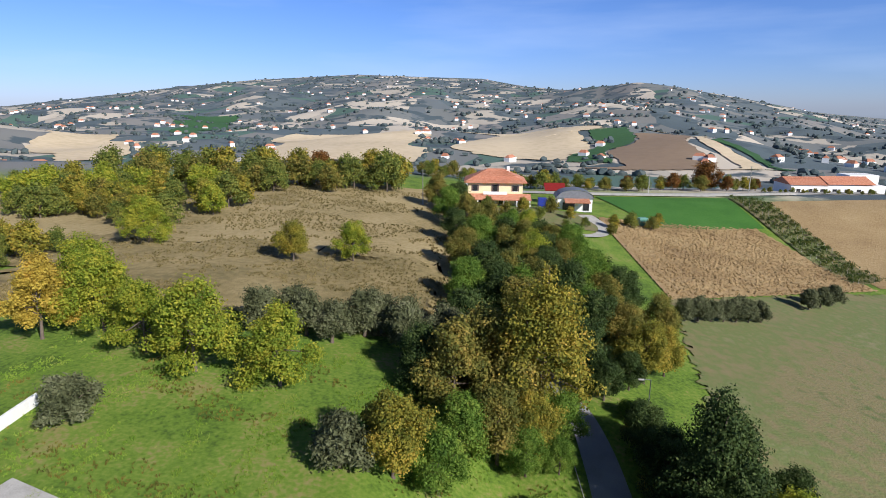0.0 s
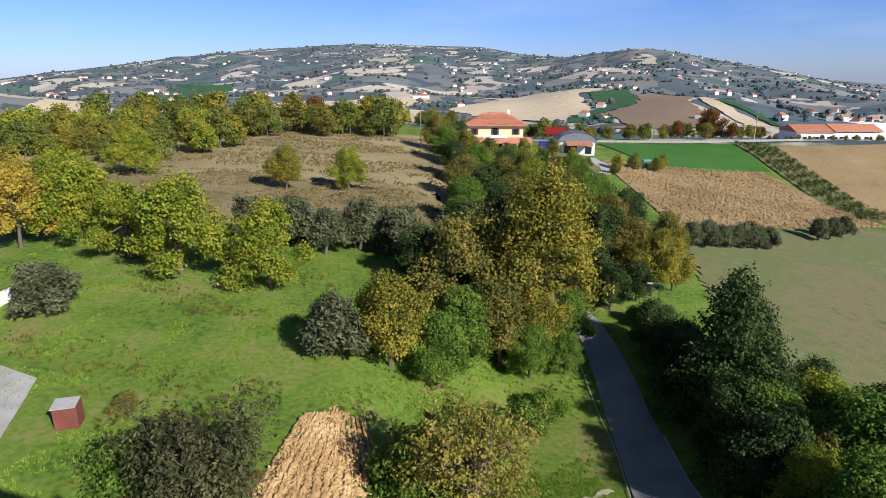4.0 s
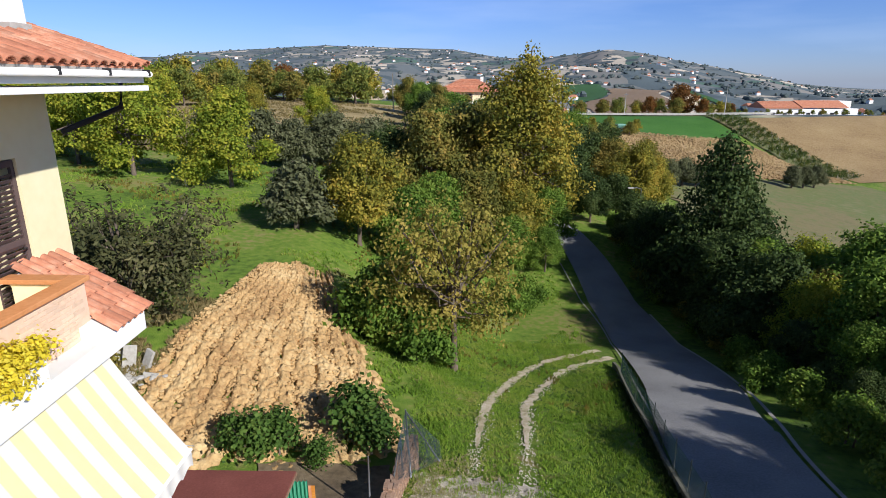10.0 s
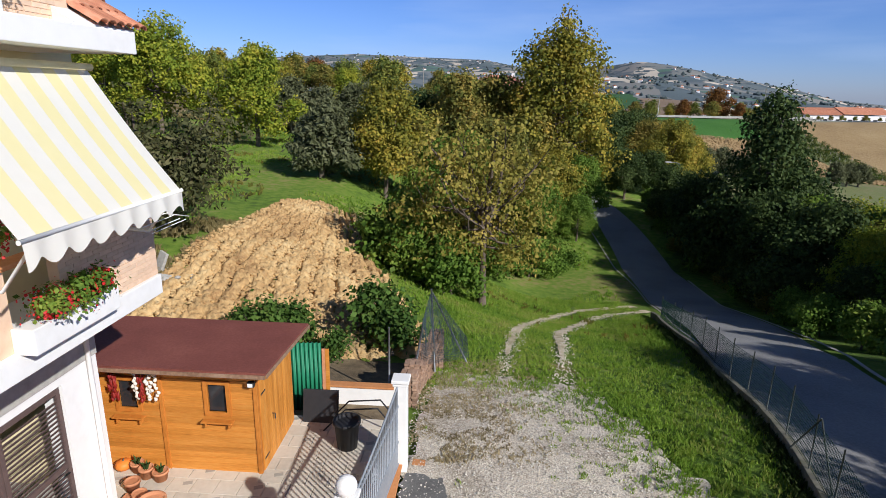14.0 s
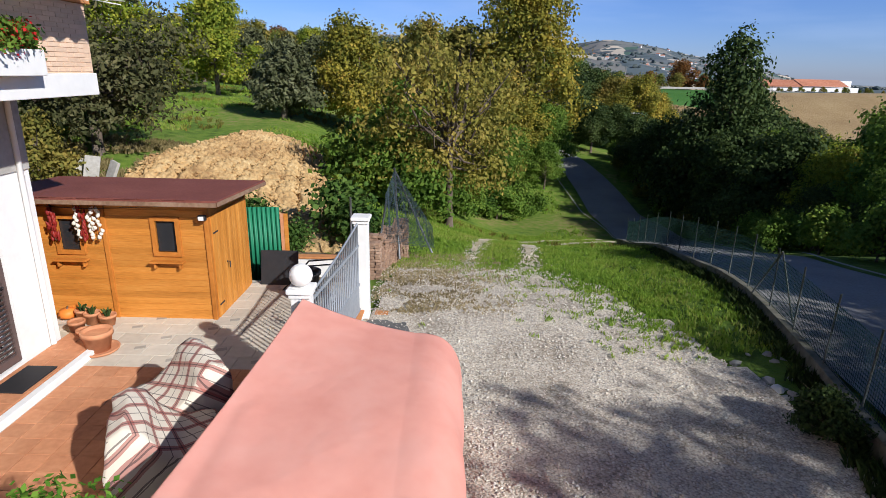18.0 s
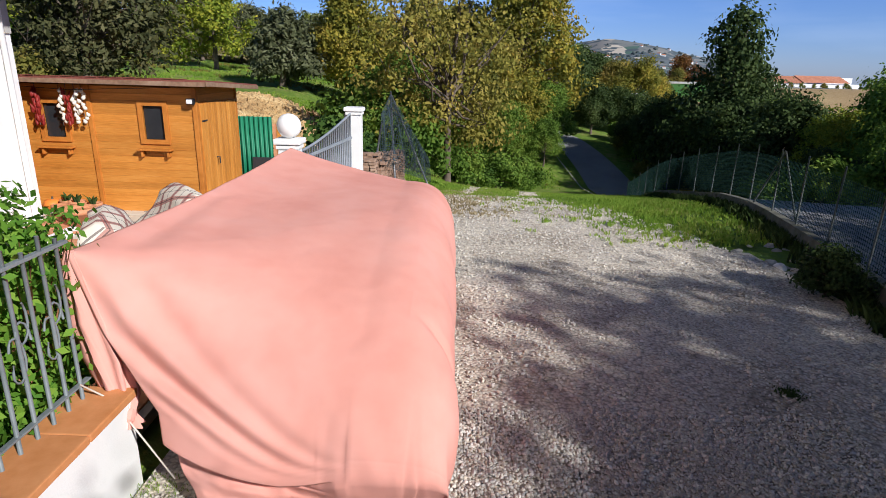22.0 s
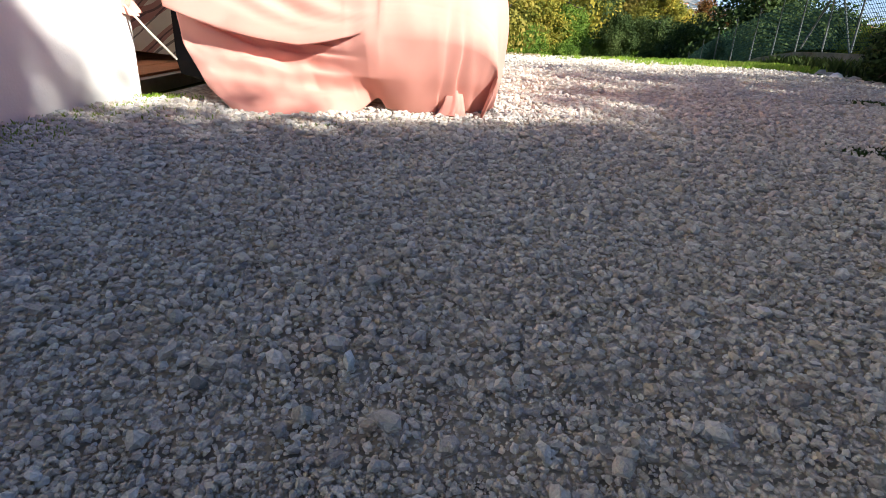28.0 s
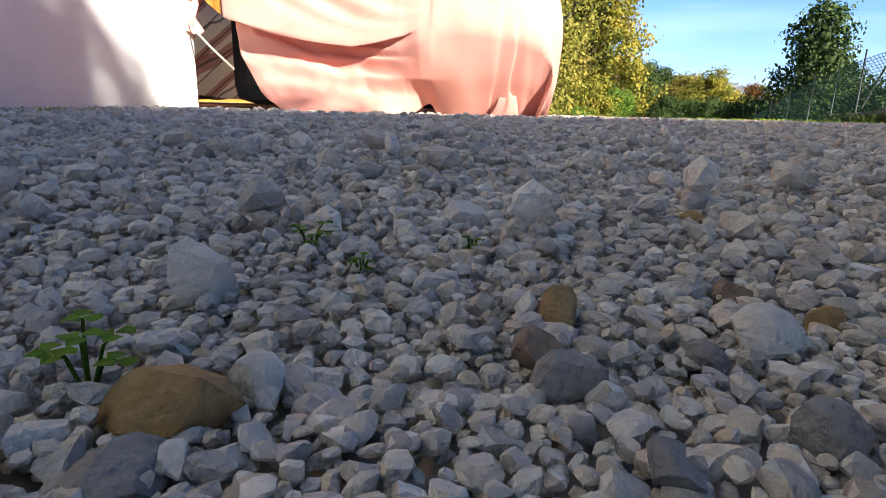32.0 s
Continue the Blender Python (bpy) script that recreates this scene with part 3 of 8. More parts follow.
def trunk_bm(height, girth, lobes, seed, lean=(0, 0), multi=1):
    r = random.Random(seed)
    bm = bmesh.new()
    for k in range(multi):
        ox, oy = (r.uniform(-0.35, 0.35), r.uniform(-0.35, 0.35)) if multi > 1 else (0, 0)
        top = Vector((lean[0] + ox * 2, lean[1] + oy * 2, height))
        pts = [Vector((ox, oy, -0.3)), Vector((ox, oy, 0.25)), top * 0.35 + Vector((r.uniform(-.15, .15), r.uniform(-.15, .15), 0)), top * 0.7, top]
        add_tube(bm, pts, [girth * 1.5, girth, girth * 0.78, girth * 0.5, girth * 0.14], 8)
        for c, rad3 in lobes:
            c = Vector(c)
            s = top * r.uniform(0.35, 0.62)
            mid = s.lerp(c, 0.5) + Vector((r.uniform(-.3, .3), r.uniform(-.3, .3), -0.15))
            add_tube(bm, [s, mid, c, c + Vector((r.uniform(-.6, .6), r.uniform(-.6, .6), rad3[2] * 0.6))], [girth * 0.42, girth * 0.3, girth * 0.17, girth * 0.06], 6)
    return bm


KINDS = {}


def tree_kind(key, height, spread, leaf, n, mat, seed, lobes=7, base=0.28, girth=0.16, shape="round", shell=0.45, multi=1, long=1.5, droop=0.0, spire=0):
    """Meshes of one kind of tree, height and spread in metres."""
    r = random.Random(seed)
    L = []
    if shape == "round":
        lobes = int(lobes * 1.8)
    for k in range(lobes):
        f = (k + 0.5) / lobes
        a = k * 2.4 + r.uniform(-.4, .4)
        if shape == "round":
            zz = base + (1 - base) * (0.18 + 0.68 * f)
            rad = spread * 0.5 * (0.85 - 0.62 * max(0.0, f - 0.35) / 0.65) * r.uniform(0.35, 1.0)
            sz = spread * r.uniform(0.11, 0.21)
        elif shape == "cone":
            zz = base + (1 - base) * (0.08 + 0.84 * f)
            rad = spread * 0.42 * (1 - f) ** 0.8 * r.uniform(0.6, 1.0)
            sz = spread * (0.30 - 0.17 * f)
        else:
            zz = base + (1 - base) * r.uniform(0.2, 0.75)
            rad = spread * 0.5 * r.uniform(0.2, 0.72)
            sz = spread * r.uniform(0.16, 0.25)
        L.append(((rad * math.cos(a), rad * math.sin(a), height * zz), (sz, sz, sz * r.uniform(0.75, 1.05))))
    for k in range(spire):
        L.append(((r.uniform(-.4, .4), r.uniform(-.4, .4), height * (0.92 + 0.05 * k)), (0.8 - 0.2 * k, 0.8 - 0.2 * k, 0.5)))
    tb = trunk_bm(height * 0.8, girth, L, seed, multi=multi)
    tm = bpy.data.meshes.new("trunk")
    tb.to_mesh(tm)
    tb.free()
    tm.materials.append(BARK)
    KINDS[key] = (tm, crown_mesh("crown", L, n, leaf, mat, seed, shell, long, droop))


def plant(key, x, y, size=1.0, turn=0.0, label="tree", name="tree", group="", sink=0.0, wide=1.0, dz=0.0, category="tree"):
    ob = thing(name, label, category, (x, y, land1(x, y) - sink + dz), turn, group)
    for nm, me in zip(("trunk", "crown"), KINDS[key]):
        o = new(nm, me)
        o.parent = ob
        o.scale = (size * wide, size * wide, size)
    return ob


tree_kind("walnut", 9.0, 8.6, 0.167, 20150, L_WALNUT, 11, 9, 0.02, 0.20, shell=0.5)
tree_kind("walnut2", 9.0, 8.2, 0.167, 20150, L_WALNUT, 12, 9, 0.02, 0.20, shell=0.5)
tree_kind("yellow", 14.0, 9.0, 0.182, 23250, L_YELLOW, 21, 15, 0.14, 0.26, shell=0.35, spire=3)
tree_kind("turning", 9.0, 7.4, 0.167, 18600, L_YELLOW, 22, 9, 0.10, 0.18, shell=0.5)
tree_kind("gold", 8.0, 7.0, 0.167, 12400, L_GOLD, 23, 8, 0.10, 0.18)
tree_kind("olive", 5.0, 5.2, 0.13, 12000, L_OLIVE, 31, 8, 0.12, 0.2, shell=0.4, long=2.6, droop=0.3)
tree_kind("dark", 13.0, 9.5, 0.198, 23250, L_DARK, 41, 12, 0.06, 0.28, "cone", shell=0.55)
tree_kind("dark2", 9.0, 8.0, 0.182, 18600, L_DARK, 42, 9, 0.05, 0.22, shell=0.55)
tree_kind("green", 9.0, 8.0, 0.182, 17050, L_GREEN, 43, 9, 0.06, 0.2, shell=0.5)
tree_kind("mixed", 9.0, 7.0, 0.182, 15500, L_MIXED, 51, 9, 0.08, 0.2, shell=0.45)
tree_kind("sparse", 7.6, 6.6, 0.115, 9500, L_THIN, 52, 22, 0.10, 0.15, "open", shell=0.2, multi=2)
tree_kind("shade", 9.0, 8.0, 0.22, 5400, L_GREEN, 44, 9, 0.08, 0.2, shell=0.4)
tree_kind("rust", 8.0, 7.5, 0.3, 5000, L_RUST, 61, 7, 0.08, 0.2)
tree_kind("bush", 3.0, 4.2, 0.16, 6000, L_GREEN, 71, 7, 0.02, 0.06, shell=0.4, multi=2)
tree_kind("bush_brown", 3.0, 3.6, 0.14, 5000, L_MIXED, 72, 7, 0.02, 0.06, shell=0.4, multi=2)
tree_kind("juniper", 5.6, 6.6, 0.095, 11500, L_JUNIPER, 73, 24, 0.06, 0.12, "open", shell=0.3, long=2.2, multi=2)
tree_kind("far", 8.0, 8.0, 0.385, 2700, L_MIXED, 81, 7, 0.04, 0.2)
tree_kind("far_green", 8.0, 8.0, 0.35, 3240, L_WOOD, 82, 7, 0.04, 0.2)
tree_kind("far_walnut", 8.0, 7.5, 0.35, 3420, L_WALNUT, 84, 8, 0.04, 0.2)
tree_kind("far_yellow", 8.0, 7.0, 0.385, 2700, L_YELLOW, 83, 7, 0.04, 0.2)

# row of walnuts on the slope
for k, (x, y, s) in enumerate(((-44.5, 61, 1.02), (-37, 57, 0.9), (-30, 54, 1.05), (-20.5, 53, 0.95), (-51, 68, 1.0))):
    plant(("walnut", "walnut2")[k % 2], x, y, s * 1.1, 70 * k, "walnut tree with green to yellow leaves on the slope", "walnut_tree", "walnuts on the slope", wide=1.04, sink=0.3)
plant("gold", -50, 58, 1.15, 20, "golden-leaved tree beside the meadow", "golden_tree")
plant("gold", -54, 64, 1.1, 130, "golden-leaved tree beside the meadow", "golden_tree")
plant("olive", -35.6, 42.9, 0.95, 0, "grey-green olive tree standing in the grass", "olive_tree", wide=1.15, sink=0.3)
plant("olive", -11.4, 41.0, 1.1, 90, "grey-green olive tree standing in the grass", "olive_tree", wide=1.08, sink=0.5)
for k in range(11):
    plant("olive", -27 + 3.0 * k + 0.6 * math.sin(k * 2.1), 66 + 2.0 * math.sin(k * 1.7) + 0.2 * k, 1.15 + 0.15 * math.sin(k * 3.3), 37 * k, "grey-green olive tree in a dense row", "olive_tree", "olive row")
plant("turning", -7.0, 42, 0.95, 0, "walnut tree turning yellow and orange", "walnut_tree")
plant("green", -3.2, 43, 0.72, 40, "feathery green tree beside a yellow walnut", "sumac_tree")
plant("sparse", -0.3, 27.0, 1.30, 0, "thin half-bare tree with yellowing leaves", "half_bare_tree", wide=0.9)
plant("juniper", -13.8, 23.6, 1.22, 0, "dark spreading juniper-like shrub on the bank", "juniper")
plant("yellow", 7.0, 57, 1.3, 0, "tall yellow-leaved walnut tree beside the lane", "walnut_tree")
plant("mixed", 3.0, 62, 1.2, 80, "brownish green tree in the hedgerow", "hedgerow_tree")
plant("turning", 21.5, 69, 1.0, 60, "orange-yellow tree beside the lane", "orange_tree")
plant("turning", 25, 72, 0.8, 160, "orange-yellow tree beside the lane", "orange_tree")
plant("dark", 20.5, 44, 1.12, 0, "tall dark evergreen tree beside the lane", "evergreen_tree", wide=0.86)
plant("dark", 23.5, 47, 0.85, 110, "tall dark evergreen tree beside the lane", "evergreen_tree")
for k, (key, x, y, s) in enumerate((("green", 20.8, 38, 0.8), ("mixed", 22.5, 33, 0.7), ("green", 21, 27, 0.75), ("walnut", 20.0, 30.5, 0.6), ("green", 18.6, 24, 0.42), ("green", 25.0, 20.5, 0.8), ("green", 17.2, 14, 0.5), ("green", 27, 38, 0.8), ("dark2", 29, 47, 0.7))):
    plant(key, x, y, s, 53 * k, "dense roadside tree in the shade" if key == "dark2" else "leafy green roadside tree", "roadside_tree", "roadside trees")
for k, (x, y, s) in enumerate(((18.9, 33.5, 0.8), (18.7, 38.5, 0.85), (18.4, 49, 0.8), (17.6, 54, 0.7))):
    plant("dark2", x, y, s, 67 * k + 20, "dense roadside tree in the shade", "roadside_tree", "roadside trees")
for k, (x, y, s) in enumerate(((-2, 72, 1.0), (6, 79, 1.1), (-2, 86, 0.95), (1, 95, 1.1), (-3, 104, 1.0), (0, 114, 1.05), (-5, 122, 0.95), (-3, 133, 1.1), (-8, 142, 1.0), (-6, 152, 1.05), (-12, 160, 1.1), (7, 88, 0.9), (12, 98, 0.9), (16, 108, 0.8))):
    plant(("dark2", "mixed", "green")[k % 3], x, y, s, 47 * k, "tree of the dense hedgerow", "hedgerow_tree", "hedgerow trees")
for k, (x, y, s) in enumerate(((9, 80, 1.0), (14, 88, 1.05), (5, 96, 0.95), (18, 96, 0.9), (10, 106, 1.0), (5, 112, 0.95), (22, 102, 0.8), (15, 116, 0.9), (6, 124, 0.9), (11, 132, 0.8), (2, 136, 0.9), (24, 92, 0.95), (27, 82, 0.9), (8, 140, 0.6), (19, 124, 0.6))):
    plant(("mixed", "dark2", "mixed", "green", "walnut")[k % 5], x, y, s, 53 * k + 10, "tree of the dense hedgerow", "hedgerow_tree", "hedgerow trees")
rh = random.Random(17)
for k in range(20):
    x, y = 3 + 4.6 * (k % 4) + rh.uniform(-1.6, 1.6), 80 + 9.5 * (k // 4) + rh.uniform(-3, 3)
    plant(("dark2", "mixed", "dark2", "green")[k % 4], x + 0.05 * (y - 80), y, rh.uniform(0.75, 1.05), 71 * k, "tree of the dense hedgerow", "hedgerow_tree", "hedgerow trees")
plant("mixed", 20, 88, 0.9, 10, "greyish brown half-bare tree in the hedgerow", "grey_tree")
for k, (x, y, s) in enumerate(((-62, 101, 2.2), (-32.5, 95, 1.9), (-22.8, 99, 1.9))):
    plant(("walnut", "turning", "walnut2")[k], x, y, s * 0.46, 60 * k, "leafy yellowish green shrub in the dry meadow", "shrub", "meadow shrubs", category="shrub")
for k in range(7):
    plant("olive", 35 + 2.6 * k, 94 + 1.0 * k, 0.85 + 0.1 * math.sin(k * 2), 41 * k, "dark olive tree in a hedge at the field edge", "olive_tree", "olive hedge")
for k in range(3):
    plant("olive", 66 + 4 * k, 113 + 3 * k, 0.9, 31 * k, "dark olive tree alone in the ploughed field", "olive_tree", "field olives")

# undergrowth and trees between the slope and the lane
for k, (key, x, y, s) in enumerate((("green", -1.5, 49, 0.8), ("mixed", 2.2, 51, 1.0), ("mixed", -2.5, 56, 1.25), ("mixed", 3.6, 55, 1.15), ("green", 8.4, 50.5, 0.45), ("green", 9.2, 54.5, 0.7), ("dark2", 15.2, 63, 0.6), ("dark2", 13.2, 68, 0.9), ("dark2", 9.6, 74.5, 1.0), ("mixed", 20.5, 76, 0.9), ("dark2", 17.2, 77, 1.0), ("dark2", 19.0, 66.5, 0.6), ("turning", 5.6, 52.5, 0.9), ("green", 5.0, 50, 0.6), ("dark2", -6.5, 58, 0.85), ("mixed", 0.6, 60, 1.35), ("dark2", 4.2, 67, 0.9), ("dark2", 12.5, 77, 0.9), ("mixed", 14, 80, 0.8), ("green", 4.2, 63, 0.75))):
    plant(key, x, y, s, 59 * k, "tree in the dense thicket above the lane", "thicket_tree", "thicket trees")
for k, (key, x, y, s) in enumerate((("bush", -3.6, 27.5, 1.0), ("bush_brown", -4.3, 30.5, 0.9), ("bush", 1.2, 38.5, 0.9), ("bush", 3.8, 41.5, 0.9), ("bush", -1.8, 36.5, 0.8), ("bush", 5.8, 44.5, 0.8), ("bush", -1.6, 26.2, 0.95), ("bush", -3.4, 28.8, 1.35), (("bush", -15.2, 24.8, 0.55)), ("bush_brown", -16.5, 27, 1.1), ("bush", -18.5, 25, 0.9), ("bush_brown", -22, 31, 0.5), ("bush_brown", -14.5, 20.5, 0.8))):
    plant(key, x, y, s, 61 * k, "leafy green shrub on the grassy bank" if key == "bush" else "brownish shrub on the grassy bank", "shrub", "bank shrubs", category="shrub")
# shaded undergrowth on the far side of the lane
for k in range(30):
    y = 5.4 + 1.9 * k
    x = float(np.interp(y, (4, 13, 28, 42, 62), (11.2, 12.6, 16.0, 17.0, 16.6))) + 0.5 + 0.6 * math.sin(k * 2.7)
    plant((("dark2", "bush", "dark2", "bush_brown") if y > 27 else ("dark2", "bush", "dark2", "bush"))[k % 4], x + (1.2 if k % 2 == 0 else 0), y, (0.38 if y > 27 else 0.27) if k % 2 == 0 else 0.62, 71 * k, "dense leafy shrub beside the lane", "roadside_shrub", "roadside shrubs", category="shrub")
for k, (key, x, y, s) in enumerate((("green", 24.6, 17.8, 0.68), ("walnut", 26, 24, 0.8), ("green", 27, 31, 1.0), ("dark2", 31, 40, 0.8), ("green", 30, 26, 0.9), ("green", 33, 30, 0.9), ("green", 25, 33, 0.95), ("walnut", 26.5, 41, 0.8), ("green", 31, 34, 0.8), ("green", 25, 14, 0.6), ("dark", 22, 39, 0.6))):
    plant(key, x, y, s, 43 * k, "leafy tree in the wood beside the lane", "roadside_tree", "roadside trees")
# trees behind the forecourt that shade it
for k, (key, x, y, s) in enumerate((("shade", 8.4, -6.0, 0.745), ("green", 9.8, -8.8, 0.88), ("shade", 7.2, -7.8, 0.93), ("mixed", 4.0, -11, 0.9), ("green", 7.2, -12.5, 0.95), ("shade", 12.0, -3.5, 1.0), ("shade", 13.6, -7.0, 1.0), ("green", 12.0, -10.0, 0.95), ("mixed", 15.5, -12.5, 1.1), ("green", 11.0, -15, 1.0), ("shade", 15.4, -2.8, 1.05), ("shade", 13.8, 1.6, 0.8), ("mixed", 8.6, -11.5, 0.7), ("shade", 17, -7, 1.1), ("shade", 3.9, -5.9, 0.78), ("green", 4.4, -4.6, 0.615), ("shade", 5.6, -4.4, 0.66), ("green", 6.7, -4.3, 0.61), ("shade", 7.8, -4.3, 0.57), ("green", 15.5, 10.2, 0.7), ("green", 2.4, -4.2, 0.46), ("green", 0.6, -3.4, 0.3), ("green", 6.5, -5.6, 0.56), ("green", 14.8, 7.6, 0.62), ("shade", 14.2, 4.6, 0.66), ("shade", 18.8, 13.2, 0.58), ("green", 11.1, -5.1, 0.87))):
    plant(key, x, y, s, 83 * k, "leafy tree shading the gravel forecourt", "shade_tree", "shade trees")

# ---- the house ----
FX, CY = -6.4, 9.6
house = thing("house", "three-storey yellow house with a white ground floor and tiled roof", "house")


def holed_wall(y0, y1, z0, z1, holes, x, thick):
    """A wall in the plane x, cut round its openings (y0, y1, z0, z1)."""
    bm = bmesh.new()
    ys = sorted({y0, y1, *[h[0] for h in holes], *[h[1] for h in holes]})
    zs = sorted({z0, z1, *[h[2] for h in holes], *[h[3] for h in holes]})
    for a, b in zip(ys, ys[1:]):
        for c, d in zip(zs, zs[1:]):
            ym, zm = (a + b) / 2, (c + d) / 2
            if not any(h[0] < ym < h[1] and h[2] < zm < h[3] for h in holes):
                add_box(bm, (x - thick / 2, ym, zm), (thick, b - a, d - c))
    bmesh.ops.remove_doubles(bm, verts=bm.verts, dist=0.0005)
    return bm


DOORS = {"ground": (5.9, 8.32, 0.1, 2.78), "middle": (5.2, 7.4, 4.36, 6.75), "top": (7.92, 8.72, 7.86, 10.32), "top_far": (4.4, 5.8, 7.86, 10.32)}
part("ground_floor_wall", holed_wall(-9, CY - 0.45, -0.3, 2.92, [DOORS["ground"]], FX, 0.32), WHITE, house, "white rendered ground floor wall")
part("grey_band", box_bm((FX - 0.15, 0.075, 3.46), (0.36, 18.15, 1.08), 0.01), CONCRETE, house, "grey band above the ground floor")
part("upper_wall", holed_wall(-9, CY, 4.0, 11.25, [DOORS["middle"], DOORS["top"], DOORS["top_far"]], FX, 0.32), YELLOW, house, "pale yellow rendered upper wall")
for nm, c, s in (("gable_wall", (-10.5, CY - 0.16, 5.5), (7.5, 0.32, 11.4)), ("rear_gable_wall", (-10.5, -8.9, 5.5), (7.5, 0.32, 11.4)), ("back_wall", (-14.4, 0.3, 5.5), (0.32, 18.3, 11.4))):
    part(nm, box_bm(c, s), YELLOW, house)
for z in (0.0, 4.1, 7.6):
    part("inner_floor", box_bm((-10.45, 0.3, z + 0.1), (7.4, 18, 0.2)), CONCRETE, house)


def shutter(y0, y1, z0, z1, x, parent, slats=True):
    """One louvred leaf."""
    bm = bmesh.new()
    w = 0.07
    for c, s in (((x, y0 + w / 2, (z0 + z1) / 2), (0.05, w, z1 - z0)), ((x, y1 - w / 2, (z0 + z1) / 2), (0.05, w, z1 - z0)), ((x, (y0 + y1) / 2, z0 + 0.06), (0.05, y1 - y0 - 2 * w, 0.12)),
                 ((x, (y0 + y1) / 2, z1 - 0.05), (0.05, y1 - y0 - 2 * w, 0.1)), ((x, (y0 + y1) / 2, (z0 + z1) / 2), (0.05, y1 - y0 - 2 * w, 0.09))):
        add_box(bm, c, s, bevel=0.005)
    leaf = part("shutter", bm, SHUTTER, parent, "dark brown louvred shutter")
    sm_ = box_bm((0, 0, 0), (0.012, y1 - y0 - 2 * w, 0.06))
    me = bpy.data.meshes.new("slat")
    sm_.to_mesh(me)
    sm_.free()
    me.materials.append(SHUTTER)
    n = int((z1 - z0 - 0.25) / 0.075)
    for k in range(n):
        share("slat", me, pose(x, (y0 + y1) / 2, z0 + 0.16 + k * 0.075, 0, 32, 0), leaf)
    bm = bmesh.new()
    add_tube(bm, [(x + 0.03, y1 - 0.12, (z0 + z1) / 2 - 0.1), (x + 0.07, y1 - 0.12, (z0 + z1) / 2 - 0.1), (x + 0.07, y1 - 0.2, (z0 + z1) / 2 - 0.1)], [0.01, 0.01, 0.01], 6)
    part("handle", bm, DARK, leaf, "dark metal handle")


y0, y1, z0, z1 = DOORS["ground"]
for k in range(2):
    shutter(y0 + k * 1.21 + 0.01, y0 + (k + 1) * 1.21 - 0.01, z0 + 0.02, z1 - 0.02, FX - 0.06, house)
y0, y1, z0, z1 = DOORS["top"]
shutter(y0 + 0.01, y1 - 0.01, z0 + 0.03, z1 - 0.02, FX - 0.06, house)
y0, y1, z0, z1 = DOORS["top_far"]
for k in range(2):
    shutter(y0 + k * 0.7 + 0.01, y0 + (k + 1) * 0.7 - 0.01, z0 + 0.03, z1 - 0.02, FX - 0.06, house)
y0, y1, z0, z1 = DOORS["middle"]
part("french_window", box_bm((FX - 0.2, (y0 + y1) / 2, (z0 + z1) / 2), (0.02, y1 - y0, z1 - z0)), GLASS, house, "dark balcony window behind the awning")
for k in range(3):
    part("window_frame", box_bm((FX - 0.17, y0 + 0.04 + k * (y1 - y0 - 0.08) / 2, (z0 + z1) / 2), (0.06, 0.08, z1 - z0), 0.008), SHUTTER, house)
# balconies
part("upper_balcony_slab", box_bm((-5.67, -0.1, 7.71), (1.44, 18.0, 0.28), 0.012), WHITE, house, "white balcony slab")
part("lower_balcony_slab", box_bm((-5.74, 0.05, 4.19), (1.3, 18.1, 0.30), 0.012), WHITE, house, "white balcony slab")
part("upper_parapet", box_bm((-5.36, 4.1, 8.25), (0.14, 8.0, 0.80), 0.008), PEACH, house, "peach brick parapet")
FACE = bpy.data.meshes.new("brick")
fb = box_bm((0, 0, 0), (0.012, 0.242, 0.052), 0.003)
fb.to_mesh(FACE)
fb.free()
FACE.materials.append(make_mat("peach_brick", [(0.64, 0.44, 0.30), (0.74, 0.53, 0.37), (0.79, 0.59, 0.43)], 0.9, 14.0, 1.5, 0.35, 70, obj=0.10, dist=0.004))


def brick_face(parent, x, y0, y1, z0, z1):
    """Courses of thin facing bricks in half bond, a hair proud of the wall."""
    for k in range(int((z1 - z0) / 0.062)):
        y = y0 + 0.121 + (0.126 if k % 2 else 0.0)
        while y < y1 - 0.12:
            share("brick", FACE, Matrix.Translation((x, y, z0 + 0.03 + 0.062 * k)), parent)
            y += 0.252


for o in house.children:
    if o.name.startswith("upper_parapet"):
        brick_face(o, -5.288, 6.75, 8.09, 7.87, 8.64)
part("parapet_return", box_bm((-5.84, 8.03, 8.25), (0.82, 0.14, 0.80), 0.008), YELLOW, house)
part("parapet_coping", box_bm((-5.36, 4.1, 8.69), (0.26, 8.1, 0.07), 0.012), CAP, house, "terracotta coping")
part("parapet_coping", box_bm((-5.94, 8.03, 8.695), (0.90, 0.26, 0.07), 0.012), CAP, house, "terracotta coping")
part("planter_wall", box_bm((-5.12, 3.0, 7.98), (0.30, 7.4, 0.30), 0.012), WHITE, house, "white planter wall")
lower = part("lower_parapet", box_bm((-5.22, 8.10, 4.80), (0.14, 2.05, 0.92), 0.008), PEACH, house, "peach brick parapet")
brick_face(lower, -5.148, 7.08, 9.12, 4.36, 5.25)
part("lower_parapet", box_bm((-5.22, 2.0, 4.80), (0.14, 8.6, 0.92), 0.008), PEACH, house, "peach brick parapet")
part("parapet_coping", box_bm((-5.22, 3.6, 5.295), (0.24, 11.2, 0.06), 0.012), CAP, house, "terracotta coping")
part("parapet_return", box_bm((-5.8, 9.05, 4.80), (1.0, 0.14, 0.92), 0.008), PEACH, house)
part("planter_wall", box_bm((-5.02, 7.0, 4.47), (0.26, 1.5, 0.30), 0.012), WHITE, house, "white planter wall")
